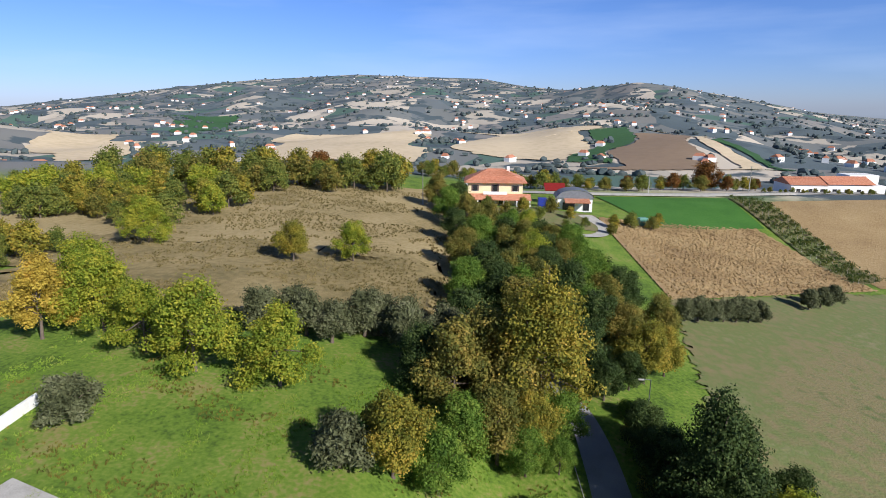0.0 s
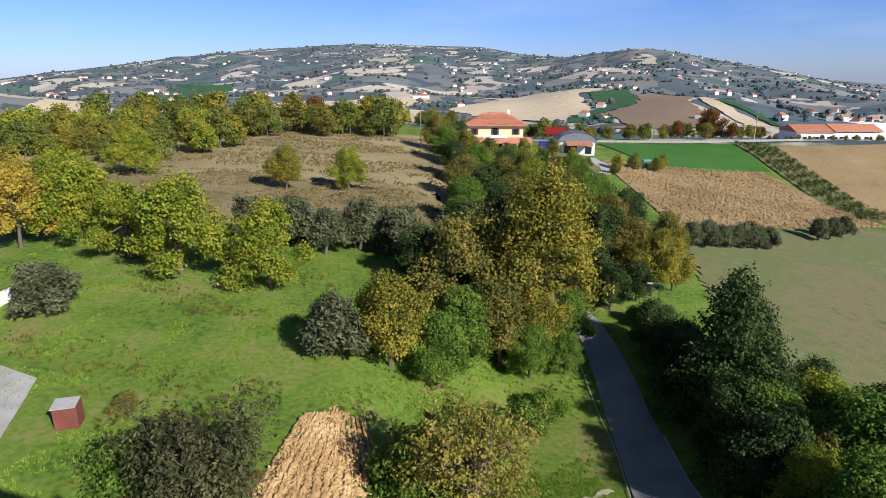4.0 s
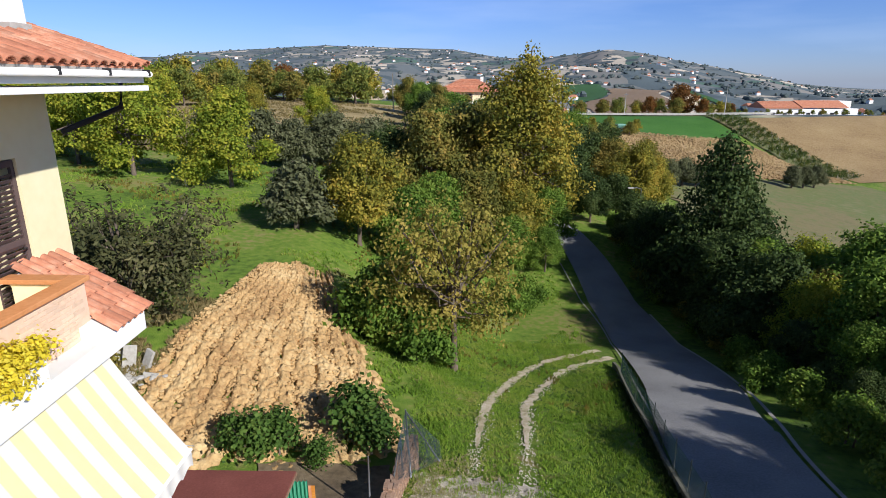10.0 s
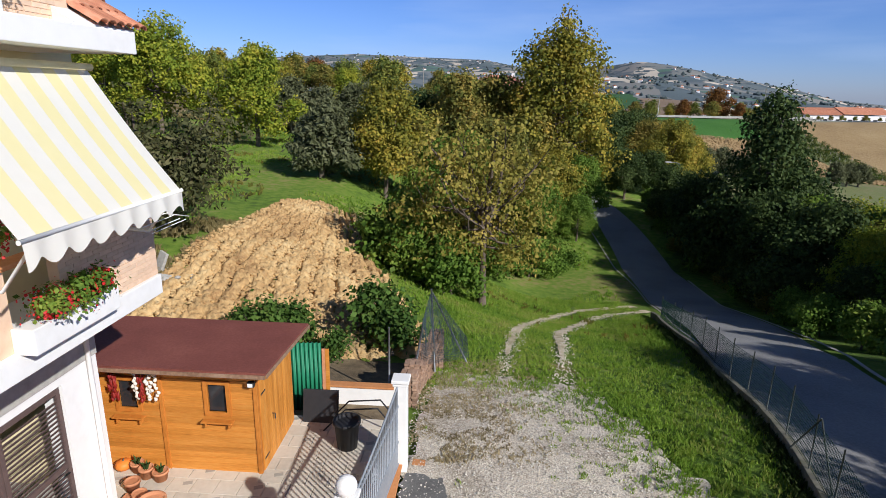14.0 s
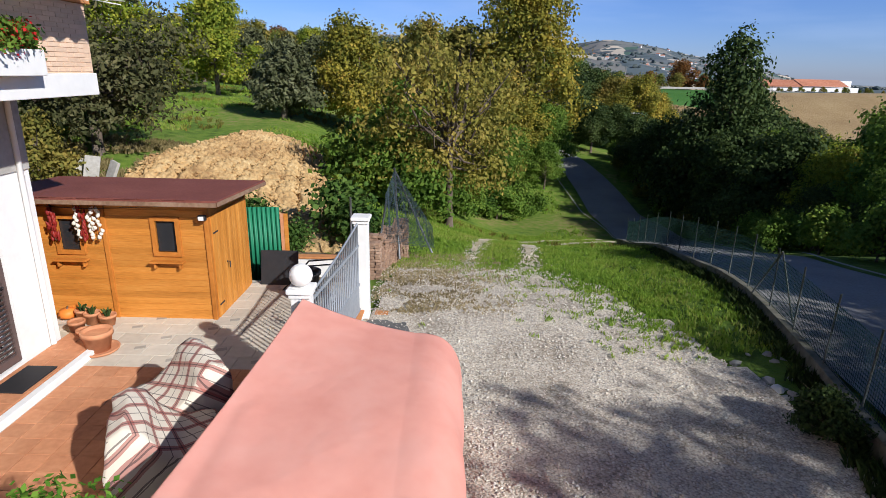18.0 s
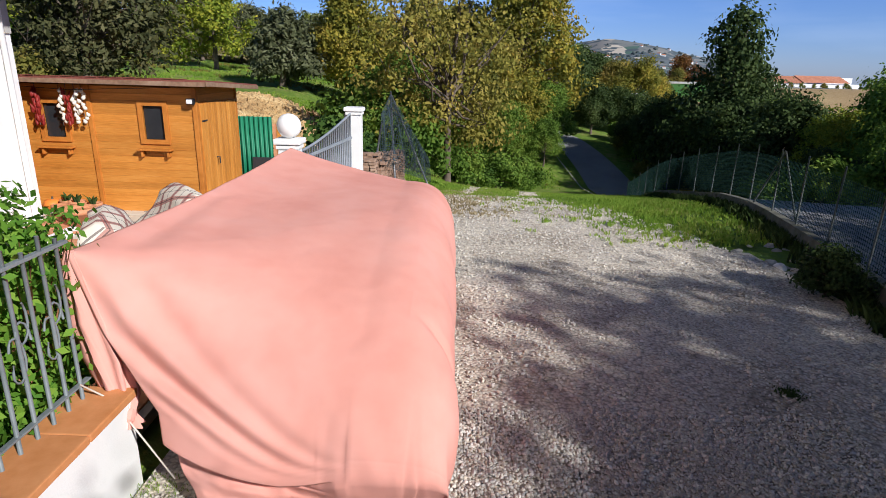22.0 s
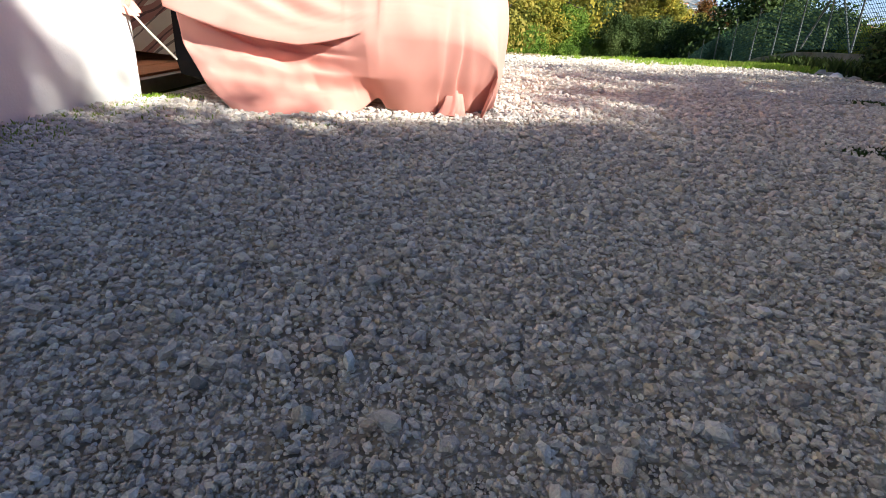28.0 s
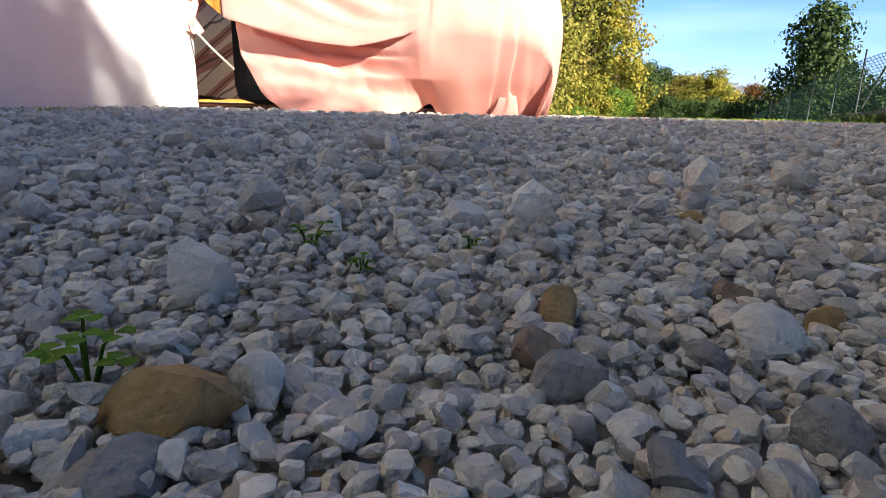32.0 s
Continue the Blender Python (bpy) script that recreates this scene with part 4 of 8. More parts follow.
part("downpipe", tube_bm([(FX + 0.06, 8.9, 0.0), (FX + 0.06, 8.9, 4.05)], [0.04, 0.04], 8), WHITE, house)
# roof
EX, EZ, RX, RZ = -4.95, 11.62, -10.4, 13.36
slope = math.atan2(RZ - EZ, EX - RX)
run = math.hypot(RZ - EZ, EX - RX)
for sgn in (1, -1):
    bm = bmesh.new()
    m = Matrix.Translation((RX, 0, RZ)) @ Matrix.Rotation(sgn * slope, 4, "Y")
    add_box(bm, (sgn * run / 2, 0.45, -0.10), (run, 19.0, 0.12), m)
    part("roof_deck", bm, CONCRETE, house)
part("fascia", box_bm((EX - 0.06, 0.45, EZ - 0.17), (0.05, 19.0, 0.16), 0.006), WHITE, house, "white eave board")
part("soffit", box_bm((-5.65, 0.45, EZ - 0.33), (1.46, 19.0, 0.08), 0.006), WHITE, house, "white soffit")
bm = bmesh.new()
add_tube(bm, [(EX + 0.07, -9.0, EZ - 0.12), (EX + 0.07, 9.96, EZ - 0.12)], [0.048, 0.048], 10)
part("gutter", bm, WHITE, house, "white round gutter")
bm = bmesh.new()
for k in range(9):
    add_box(bm, (EX + 0.08, 1.2 + k * 1.08, EZ - 0.10), (0.12, 0.02, 0.10))
part("gutter_bracket", bm, DARK, house)
part("downpipe", tube_bm([(-5.25, 9.75, EZ - 0.2), (-5.3, 9.75, EZ - 0.62), (-6.3, 9.72, EZ - 1.0)], [0.045] * 3, 8), DARK, house, "dark downpipe")


def tile_mesh(w=0.2, length=0.42):
    """A half-barrel roof tile, a little narrower at its upper end."""
    bm = bmesh.new()
    rows = []
    for u, sc in ((0, 1.0), (1, 0.82)):
        rows.append([bm.verts.new((u * length, math.cos(a) * w / 2 * sc, math.sin(a) * 0.075 * sc)) for a in [math.pi * i / 6 for i in range(7)]])
        rows.append([bm.verts.new((u * length, math.cos(a) * (w / 2 - 0.015) * sc, math.sin(a) * 0.06 * sc)) for a in [math.pi * i / 6 for i in range(7)]])
    o0, i0, o1, i1 = rows
    for k in range(6):
        for q in ((o0[k], o0[k + 1], o1[k + 1], o1[k]), (i0[k + 1], i0[k], i1[k], i1[k + 1]), (o0[k + 1], o0[k], i0[k], i0[k + 1])):
            bm.faces.new(q)
    me = bpy.data.meshes.new("tile")
    bm.to_mesh(me)
    bm.free()
    me.materials.append(TILE)
    return me


TILE_ME = tile_mesh()
rt = random.Random(5)
rows_n = int(run / 0.36)
joined_v, joined_f = [], []
count = 0
base_v = [v.co.copy() for v in TILE_ME.vertices]
base_f = [tuple(p.vertices) for p in TILE_ME.polygons]
roof_m = Matrix.Translation((EX, 0, EZ)) @ Matrix.Rotation(slope, 4, "Y") @ Matrix.Rotation(math.pi, 4, "Z")
cells = [(i, j) for i in range(rows_n + 1) for j in range(86)]
for i, j in cells:
    y = 9.86 - 0.22 * j
    xloc = -0.05 + 0.36 * i
    cx = EX - xloc
    if -7.0 < cx < -6.2 and 8.95 < y < 9.65:
        continue
    m = roof_m @ Matrix.Translation((xloc, -y, 0.0 + 0.012 * rt.random())) @ Matrix.Rotation(radians(rt.uniform(-1.5, 1.5)), 4, "Z") @ Matrix.Rotation(radians(-3), 4, "Y")
    if count < 300 and j < 28:
        share("tile", TILE_ME, m, house)
        count += 1
    else:
        o = len(joined_v)
        joined_v += [m @ v for v in base_v]
        joined_f += [tuple(o + q for q in f) for f in base_f]
tagged(mesh_ob("tile_field", joined_v, joined_f, TILE, house), "rows of weathered terracotta roof tiles", kind="stuff")
part("pan_layer", (lambda b_: (add_box(b_, (run / 2, 0, -0.025), (run, 19.0, 0.03), roof_m @ Matrix.Translation((0, -0.45, 0))), b_)[1])(bmesh.new()), TILE, house)
# verge of the gable and lean-to tiles at the balcony end
for i in range(rows_n + 1):
    share("tile", TILE_ME, roof_m @ Matrix.Translation((-0.05 + 0.36 * i, -9.93, 0.035)), house)
lean = Matrix.Translation((-4.93, 0, 7.88)) @ Matrix.Rotation(math.atan2(0.82, 1.45), 4, "Y") @ Matrix.Rotation(math.pi, 4, "Z")
for j in range(6):
    for i in range(5):
        share("tile", TILE_ME, lean @ Matrix.Translation((-0.02 + 0.355 * i, -(8.16 + 0.17 * j + 0.055 * i * (j < 6)), 0.02 + 0.008 * rt.random())), house)
bm = bmesh.new()
vs = [bm.verts.new(p) for p in ((-4.97, 7.7, 7.87), (-4.97, 8.93, 7.87), (-6.4, 9.3, 8.68), (-6.4, 8.15, 8.68), (-4.97, 7.7, 7.82), (-4.97, 8.93, 7.82), (-6.4, 9.3, 7.82), (-6.4, 8.15, 7.82))]
for f in ((0, 1, 2, 3), (4, 7, 6, 5), (0, 4, 5, 1), (1, 5, 6, 2), (2, 6, 7, 3), (3, 7, 4, 0)):
    bm.faces.new([vs[k] for k in f])
part("lean_to_deck", bm, WHITE, house)
# chimney
chim = part("chimney", box_bm((-6.54, 9.28, 12.5), (0.35, 0.35, 1.4), 0.012), WHITE, house, "white rendered chimney")
part("flashing", box_bm((-6.54, 9.28, 12.14), (0.44, 0.44, 0.14), 0.01), CONCRETE, chim, "grey flashing round the chimney foot")
for k in range(3):
    part("cap_slab", box_bm((-6.54, 9.28, 13.23 + 0.12 * k), (0.41, 0.41, 0.065), 0.012), CONCRETE, chim)
    if k < 2:
        for dx in (-0.14, 0.14):
            part("cap_block", box_bm((-6.54 + dx, 9.28, 13.29 + 0.12 * k), (0.08, 0.34, 0.055)), CONCRETE, chim)
# skylight
sk = part("skylight", box_bm((0, 0, 0), (0.9, 0.85, 0.34), 0.015, Matrix.Translation((-6.32, 7.1, 12.19)) @ Matrix.Rotation(slope, 4, "Y")), CAP, house, "terracotta-framed roof window")
part("skylight_pane", box_bm((0, 0, 0.175), (0.6, 0.55, 0.02), 0.004, Matrix.Translation((-6.32, 7.1, 12.19)) @ Matrix.Rotation(slope, 4, "Y")), WHITE, sk)
# porch in front of the ground floor door
porch = thing("porch_step", "low terracotta-tiled step with a white kerb in front of the door", "step", kind="structure")
bm = bmesh.new()
for k in range(24):
    for j in range(2):
        add_box(bm, (-6.19 + 0.31 * j, 9.15 - 0.31 * k, 0.045), (0.30, 0.30, 0.11), bevel=0.004)
part("tile_course", bm, TERRA, porch)
part("kerb", box_bm((-5.62, 5.6, 0.04), (0.12, 6.3, 0.15), 0.012), WHITE, porch, "white painted kerb")
mat_ob = thing("doormat", "dark grey doormat lying in front of the shutters", "doormat", (-6.0, 7.75, 0.105))
part("mat", box_bm((0, 0, 0.01), (0.45, 0.75, 0.02), 0.006), DARK, mat_ob)

# ---- awning ----
awn = thing("awning", "yellow and white striped awning let down over the balcony", "awning")
AW_Y = make_mat("awning_yellow", [(0.84, 0.76, 0.40), (0.86, 0.79, 0.45)], 0.85, 8.0, 0.8, 0.15, 300, trans=0.25, dist=0.001)
AW_W = make_mat("awning_white", [(0.80, 0.78, 0.70), (0.83, 0.81, 0.74)], 0.85, 8.0, 0.8, 0.15, 300, trans=0.25, dist=0.001)
TOPA, BOTA = Vector((-5.38, 0, 7.36)), Vector((-4.12, 0, 5.84))
ns = 13
for k in range(ns):
    ya, yb = 5.68 + (8.42 - 5.68) * k / ns, 5.68 + (8.42 - 5.68) * (k + 1) / ns
    sh = lambda y, t: y - 0.28 * t * (y > 0)
    vs, fs = [], []
    for i in range(9):
        t = i / 8
        p = TOPA.lerp(BOTA, t)
        sag = -0.05 * math.sin(math.pi * t)
        for y in (ya, yb):
            vs.append((p.x, sh(y, t), p.z + sag))
    fs = [(2 * i, 2 * i + 1, 2 * i + 3, 2 * i + 2) for i in range(8)]
    mesh_ob("stripe", vs, fs, AW_Y if k % 2 else AW_W, awn, True)
vs, fs = [], []
nv = 96
for i in range(nv + 1):
    y = 5.40 + 2.74 * i / nv
    d = 0.225 + 0.05 * math.cos(2 * math.pi * i / nv * 8)
    vs += [(BOTA.x + 0.012, y, BOTA.z - 0.0), (BOTA.x + 0.03 + 0.02 * math.sin(i * 0.5), y, BOTA.z - d)]
fs = [(2 * i, 2 * i + 2, 2 * i + 3, 2 * i + 1) for i in range(nv)]
mesh_ob("valance", vs, fs, AW_W, awn, True, "white scalloped valance")
part("front_bar", tube_bm([(BOTA.x, 5.38, BOTA.z), (BOTA.x, 8.16, BOTA.z)], [0.025, 0.025], 8), WHITE, awn)
part("roller", tube_bm([(TOPA.x, 5.5, TOPA.z + 0.02), (TOPA.x, 8.5, TOPA.z + 0.02)], [0.05, 0.05], 10), YELLOW, awn)
for y in (5.6, 8.02):
    part("arm", tube_bm([(-5.2, y, 5.35), (-4.55, y, 5.3), (BOTA.x, y, BOTA.z)], [0.018] * 3, 6), WHITE, awn)

# ---- flowers on the balconies ----
L_FLOWER_Y = leaf_mat("yellow_flower", [(0.30, 0.30, 0.02), (0.62, 0.52, 0.03), (0.80, 0.66, 0.05), (0.82, 0.72, 0.12)])
L_FLOWER_R = leaf_mat("red_petal", [(0.42, 0.01, 0.015), (0.60, 0.02, 0.02), (0.70, 0.05, 0.05), (0.72, 0.12, 0.12)])


def flower_clump(name, label, at, size, seed, leafmat, petalmat, n=1100, leaf=0.05, group=""):
    ob = thing(name, label, "plant", at, 0, group)
    r = random.Random(seed)
    lobes = [((r.uniform(-.5, .5) * size[0], r.uniform(-.5, .5) * size[1], r.uniform(0.1, 0.8) * size[2]), (size[0] * .3, size[1] * .22, size[2] * .3)) for _ in range(8)]
    o = new("foliage", crown_mesh("foliage", lobes, n, leaf, leafmat, seed, 0.2))
    o.parent = ob
    o = new("blossom", crown_mesh("blossom", lobes, n // 2, leaf * 0.9, petalmat, seed + 1, 0.75, 1.0))
    o.parent = ob
    return ob


flower_clump("yellow_flowers", "mass of yellow flowers trailing from the balcony planter", (-5.05, 5.95, 8.02), (0.32, 1.5, 0.5), 3, L_FLOWER_Y, L_FLOWER_Y, 2500)
for k, y in enumerate((6.72, 7.1, 7.5)):
    flower_clump("geranium", "red geranium growing in the white balcony planter", (-4.98, y, 4.60), (0.32, 0.45, 0.32), 10 + k, L_GREEN, L_FLOWER_R, 900, 0.045, "geraniums")
pot0 = thing("flower_pot", "terracotta pot with red geraniums on the balcony rail", "pot", (-5.2, 6.05, 5.325), group="pots")
part("body", lathe_bm([(0.07, 0), (0.11, 0.17), (0.125, 0.17), (0.125, 0.22), (0.105, 0.22), (0.10, 0.19)], 18), TERRA, pot0)
flower_clump("geranium", "red geranium growing in a terracotta pot", (-5.2, 6.05, 5.52), (0.4, 0.5, 0.35), 20, L_GREEN, L_FLOWER_R, 900, 0.045, "geraniums")
rack = thing("drying_rack", "thin white wire drying rack hanging from the balcony parapet", "drying rack", (-5.0, 8.55, 5.3))
for k in range(6):
    part("wire", tube_bm([(0.09 * k, -0.45, 0.05 * math.sin(k)), (0.09 * k, 0.45, 0.05 * math.sin(k))], [0.006, 0.006], 5), WHITE, rack)
for y in (-0.45, 0.45):
    part("arm", tube_bm([(-0.14, y, 0.05), (0.5, y, 0.0)], [0.009, 0.009], 5), WHITE, rack)

# ---- yard: ground surfaces ----
def lot_bumps(x, y, u, v):
    """Uneven, and a little lower where the loose stones lie."""
    dip = (0.005 + 0.007 * float(ramp(0.3, 1.2, y))) * float(ramp(4.8, 3.8, y)) if y < 4.8 else 0.0
    return -dip + 0.012 * noise.noise((x * 0.7, y * 0.7, 1.0)) + 0.006 * noise.noise((x * 2.5, y * 2.5, 4.0))


gravel_lot = sheet("gravel_lot", [(-1.9, -14), (7.0, -14), (5.0, 9.0), (-1.7, 9.0)], GRAVEL, "pale limestone gravel forecourt", 0.0, 60, 130, lot_bumps, category="gravel")
sheet("gravel_lot_far", [(-1.7, 8.5), (4.9, 8.5), (2.9, 15.6), (-1.1, 16.4)], GRAVEL, "pale gravel thinning out towards the grass", -0.008, 40, 40, lot_bumps, rag=0.22, category="gravel")
TRACK = make_mat("chalky_track", [(0.22, 0.20, 0.08), (0.54, 0.46, 0.31), (0.68, 0.61, 0.47)], 0.95, 6.0, 1.4, 0.8, 30, dist=0.03)
for line_ in ([(0.86, 18.0), (1.05, 19.6), (1.5, 22.2), (3.25, 27.3), (5.3, 31.0), (9.4, 34.2)], [(2.66, 18.0), (2.85, 19.8), (3.3, 22.9), (5.3, 27.9), (7.2, 30.5), (9.7, 32.4)]):
    ribbon("track_rut", line_, [0.05, 0.26, 0.34, 0.34, 0.38, 0.5], TRACK, "pale worn wheel rut across the grass", 0.03, 0.16, across=6, category="track", rag=1.1)
ribbon("road_edge", [(7.35, 16.8), (9.55, 28.3), (10.55, 35), (10.75, 42), (9.9, 54)], [0.09] * 5, CONCRETE, "pale line of kerb along the lane", 0.085, 0.7, across=1, category="kerb")
ribbon("road_far_edge", [(8.95, -14), (10.35, 2), (11.85, 16.2), (14.7, 27.8), (15.2, 42)], [0.16] * 5, CONCRETE, "pale strip of kerb on the far side of the lane", 0.09, 0.7, across=1, category="kerb")
terrace = thing("terrace", "terracotta-tiled terrace beside the house", "terrace", kind="structure")
part("bed", box_bm((-3.85, 3.2, -0.05), (3.5, 10.4, 0.1)), CONCRETE, terrace)
tm_ = box_bm((0, 0, 0), (0.296, 0.296, 0.02), 0.003)
TT = bpy.data.meshes.new("tile")
tm_.to_mesh(TT)
tm_.free()
TT.materials.append(TERRA)
for i in range(11):
    for j in range(26):
        x, y = -5.38 + 0.305 * i, 8.2 - 0.305 * j
        if x < -2.25:
            share("tile", TT, pose(x, y, 0.008, 0, 0, 0), terrace)
paving = thing("paving", "pale stone-patterned concrete paving in front of the shed", "paving", kind="structure")
pm_ = box_bm((0, 0, 0), (0.44, 0.38, 0.03), 0.006)
PT = bpy.data.meshes.new("slab")
pm_.to_mesh(PT)
pm_.free()
PT.materials.append(make_mat("paving_slab", [(0.50, 0.44, 0.35), (0.58, 0.52, 0.42), (0.64, 0.58, 0.48)], 0.85, 9.0, 0.9, 0.3, 60, obj=0.08, dist=0.004))
pm_ = box_bm((0, 0, 0), (0.17, 0.10, 0.028), 0.004)
IT = bpy.data.meshes.new("inlay")
pm_.to_mesh(IT)
pm_.free()
IT.materials.append(make_mat("paving_inlay", [(0.33, 0.30, 0.25), (0.42, 0.39, 0.33)], 0.85, 12.0, 0.9, 0.3, 60, obj=0.08, dist=0.004))
part("bed", box_bm((-4.63, 10.3, -0.07), (5.5, 4.0, 0.1)), CONCRETE, paving)
for i in range(13):
    for j in range(10):
        x, y = -7.1 + 0.45 * i + 0.2 * (j % 2), 8.55 + 0.39 * j
        if x < -2.1:
            share("slab", PT, pose(x, y, -0.005, 0, 0, 0), paving)
            if (2 * i + j) % 3 == 0:
                share("inlay", IT, pose(x + 0.1, y + 0.06, 0.0, 0, 0, 20), paving)

# ---- shed ----
shed = thing("shed", "orange-stained wooden garden shed with a dark red felt roof", "shed", (-5.95, 10.2, -0.10))
shed.scale = (1.03, 1.0, 0.98)
SW, SD = 3.4, 1.85
pl = box_bm((0, 0, 0), (1, 0.022, 0.118), 0.0)
PLANK = bpy.data.meshes.new("plank")
pl.to_mesh(PLANK)
pl.free()
PLANK.materials.append(WOOD)
wins = ((-0.85, -0.51, 1.42, 2.0), (0.82, 1.16, 1.42, 2.0))


def planks(axis, a, b, at, z0, z1, holes):
    z = z0 + 0.06
    while z < z1:
        segs = [(a, b)]
        for h0, h1, hz0, hz1 in holes:
            if hz0 - 0.05 < z < hz1 + 0.05:
                segs = [s for p, q in segs for s in ((p, min(q, h0)), (max(p, h1), q)) if s[1] - s[0] > 0.02]
        for p, q in segs:
            m = (Matrix.Translation(((p + q) / 2, at, z)) if axis == "x" else Matrix.Translation((at, (p + q) / 2, z)) @ Matrix.Rotation(math.pi / 2, 4, "Z")) @ Matrix.Rotation(radians(4), 4, "X") @ Matrix.Diagonal((q - p, 1, 1, 1))
            share("plank", PLANK, m, shed)
        z += 0.12


planks("x", -SW / 2, SW / 2, 0.0, 0.04, 2.36, wins)
planks("y", 0.0, SD, SW / 2, 0.04, 2.36, ())
planks("y", 0.0, SD, -SW / 2, 0.04, 2.36, ())
planks("x", -SW / 2, SW / 2, SD, 0.04, 2.30, ())
for x in (-SW / 2, -0.06, SW / 2):
    part("corner_post", box_bm((x, -0.015, 1.18), (0.075, 0.05, 2.3), 0.006), WOODTRIM, shed)
for y in (0.0, SD):
    part("corner_post", box_bm((SW / 2 + 0.015, y, 1.13), (0.05, 0.075, 2.26), 0.006), WOODTRIM, shed)
WOODUP = make_mat("shed_upright_wood", [(0.40, 0.15, 0.02), (0.55, 0.22, 0.035), (0.64, 0.29, 0.06)], 0.6, 6.0, 0.8, 0.3, 30, obj=0.12, stretch=(9, 9, 1), dist=0.003)
door_s = part("door", box_bm((SW / 2 + 0.022, 0.93, 1.06), (0.02, 1.72, 2.0), 0.004), WOODTRIM, shed, "double door of upright boards in the shed's side")
for k in range(14):
    part("board", box_bm((SW / 2 + 0.038, 0.14 + 0.1215 * k, 1.06), (0.018, 0.114, 1.98), 0.004), WOODUP, door_s)
for z in (0.35, 1.75):
    part("hinge", box_bm((SW / 2 + 0.051, 0.22, z), (0.008, 0.22, 0.03), 0.002), DARK, door_s)
part("handle", tube_bm([(SW / 2 + 0.05, 0.62, 1.05), (SW / 2 + 0.10, 0.62, 1.05), (SW / 2 + 0.10, 0.62, 0.93)], [0.012] * 3, 6), DARK, door_s)
for a, b, c, d in wins:
    w = part("window", box_bm(((a + b) / 2, 0.03, (c + d) / 2), (b - a, 0.02, d - c)), GLASS, shed, "small dark shed window")
    for cc, s in ((((a + b) / 2, -0.02, d + 0.04), (b - a + 0.16, 0.05, 0.08)), (((a + b) / 2, -0.02, c - 0.04), (b - a + 0.16, 0.05, 0.08)), ((a - 0.04, -0.02, (c + d) / 2), (0.08, 0.05, d - c + 0.02)), ((b + 0.04, -0.02, (c + d) / 2), (0.08, 0.05, d - c + 0.02))):
        part("frame", box_bm(cc, s, 0.006), WOODTRIM, w)
    part("sill", box_bm(((a + b) / 2, -0.09, c - 0.17), (b - a + 0.24, 0.14, 0.03), 0.006), WOODTRIM, w)
    for x in (a - 0.05, b + 0.05):
        part("bracket", box_bm((x, -0.07, c - 0.24), (0.035, 0.1, 0.11), 0.006), WOODTRIM, w)
OLDTRIM = make_mat("weathered_trim", [(0.14, 0.075, 0.045), (0.26, 0.16, 0.10), (0.36, 0.25, 0.17)], 0.85, 14, 1.5, 0.4, 50, dist=0.004)
bm = bmesh.new()
tilt = -math.atan2(0.127, SD + 0.75)
RM = Matrix.Translation((-0.05, SD / 2, 2.38)) @ Matrix.Rotation(tilt, 4, "X")
add_box(bm, (0, 0, 0), (SW + 0.8, SD + 0.75, 0.045), RM, 0.008)
roof_s = part("roof", bm, FELT, shed, "dark red felt roof")
part("fascia", box_bm((0, -(SD + 0.75) / 2 - 0.015, -0.05), (SW + 0.8, 0.025, 0.075), 0.006, RM), OLDTRIM, roof_s)
part("fascia", box_bm(((SW + 0.8) / 2 + 0.0125, 0, -0.04), (0.025, SD + 0.75, 0.075), 0.006, RM), OLDTRIM, roof_s)
for k in range(20):
    part("felt_tab", box_bm((-2.1 + 0.2 * k, -(SD + 0.75) / 2 + 0.03, 0.03), (0.17, 0.09, 0.012), 0.003, RM), FELT, roof_s)
bm = bmesh.new()
add_box(bm, (SW / 2 - 0.02, -0.12, 2.1), (0.12, 0.1, 0.1), bevel=0.012)
lamp_s = part("floodlight", bm, DARK, shed, "small black floodlight on the shed corner")
part("lens", box_bm((SW / 2 - 0.02, -0.176, 2.1), (0.09, 0.01, 0.07), 0.003), WHITE, lamp_s)
GARLIC = make_mat("garlic", [(0.66, 0.60, 0.50), (0.76, 0.71, 0.62)], 0.8, 30, 3, 0.2)
CHILI = make_mat("dried_chili", [(0.16, 0.012, 0.012), (0.32, 0.028, 0.018)], 0.5, 30, 3, 0.2)
rg = random.Random(8)
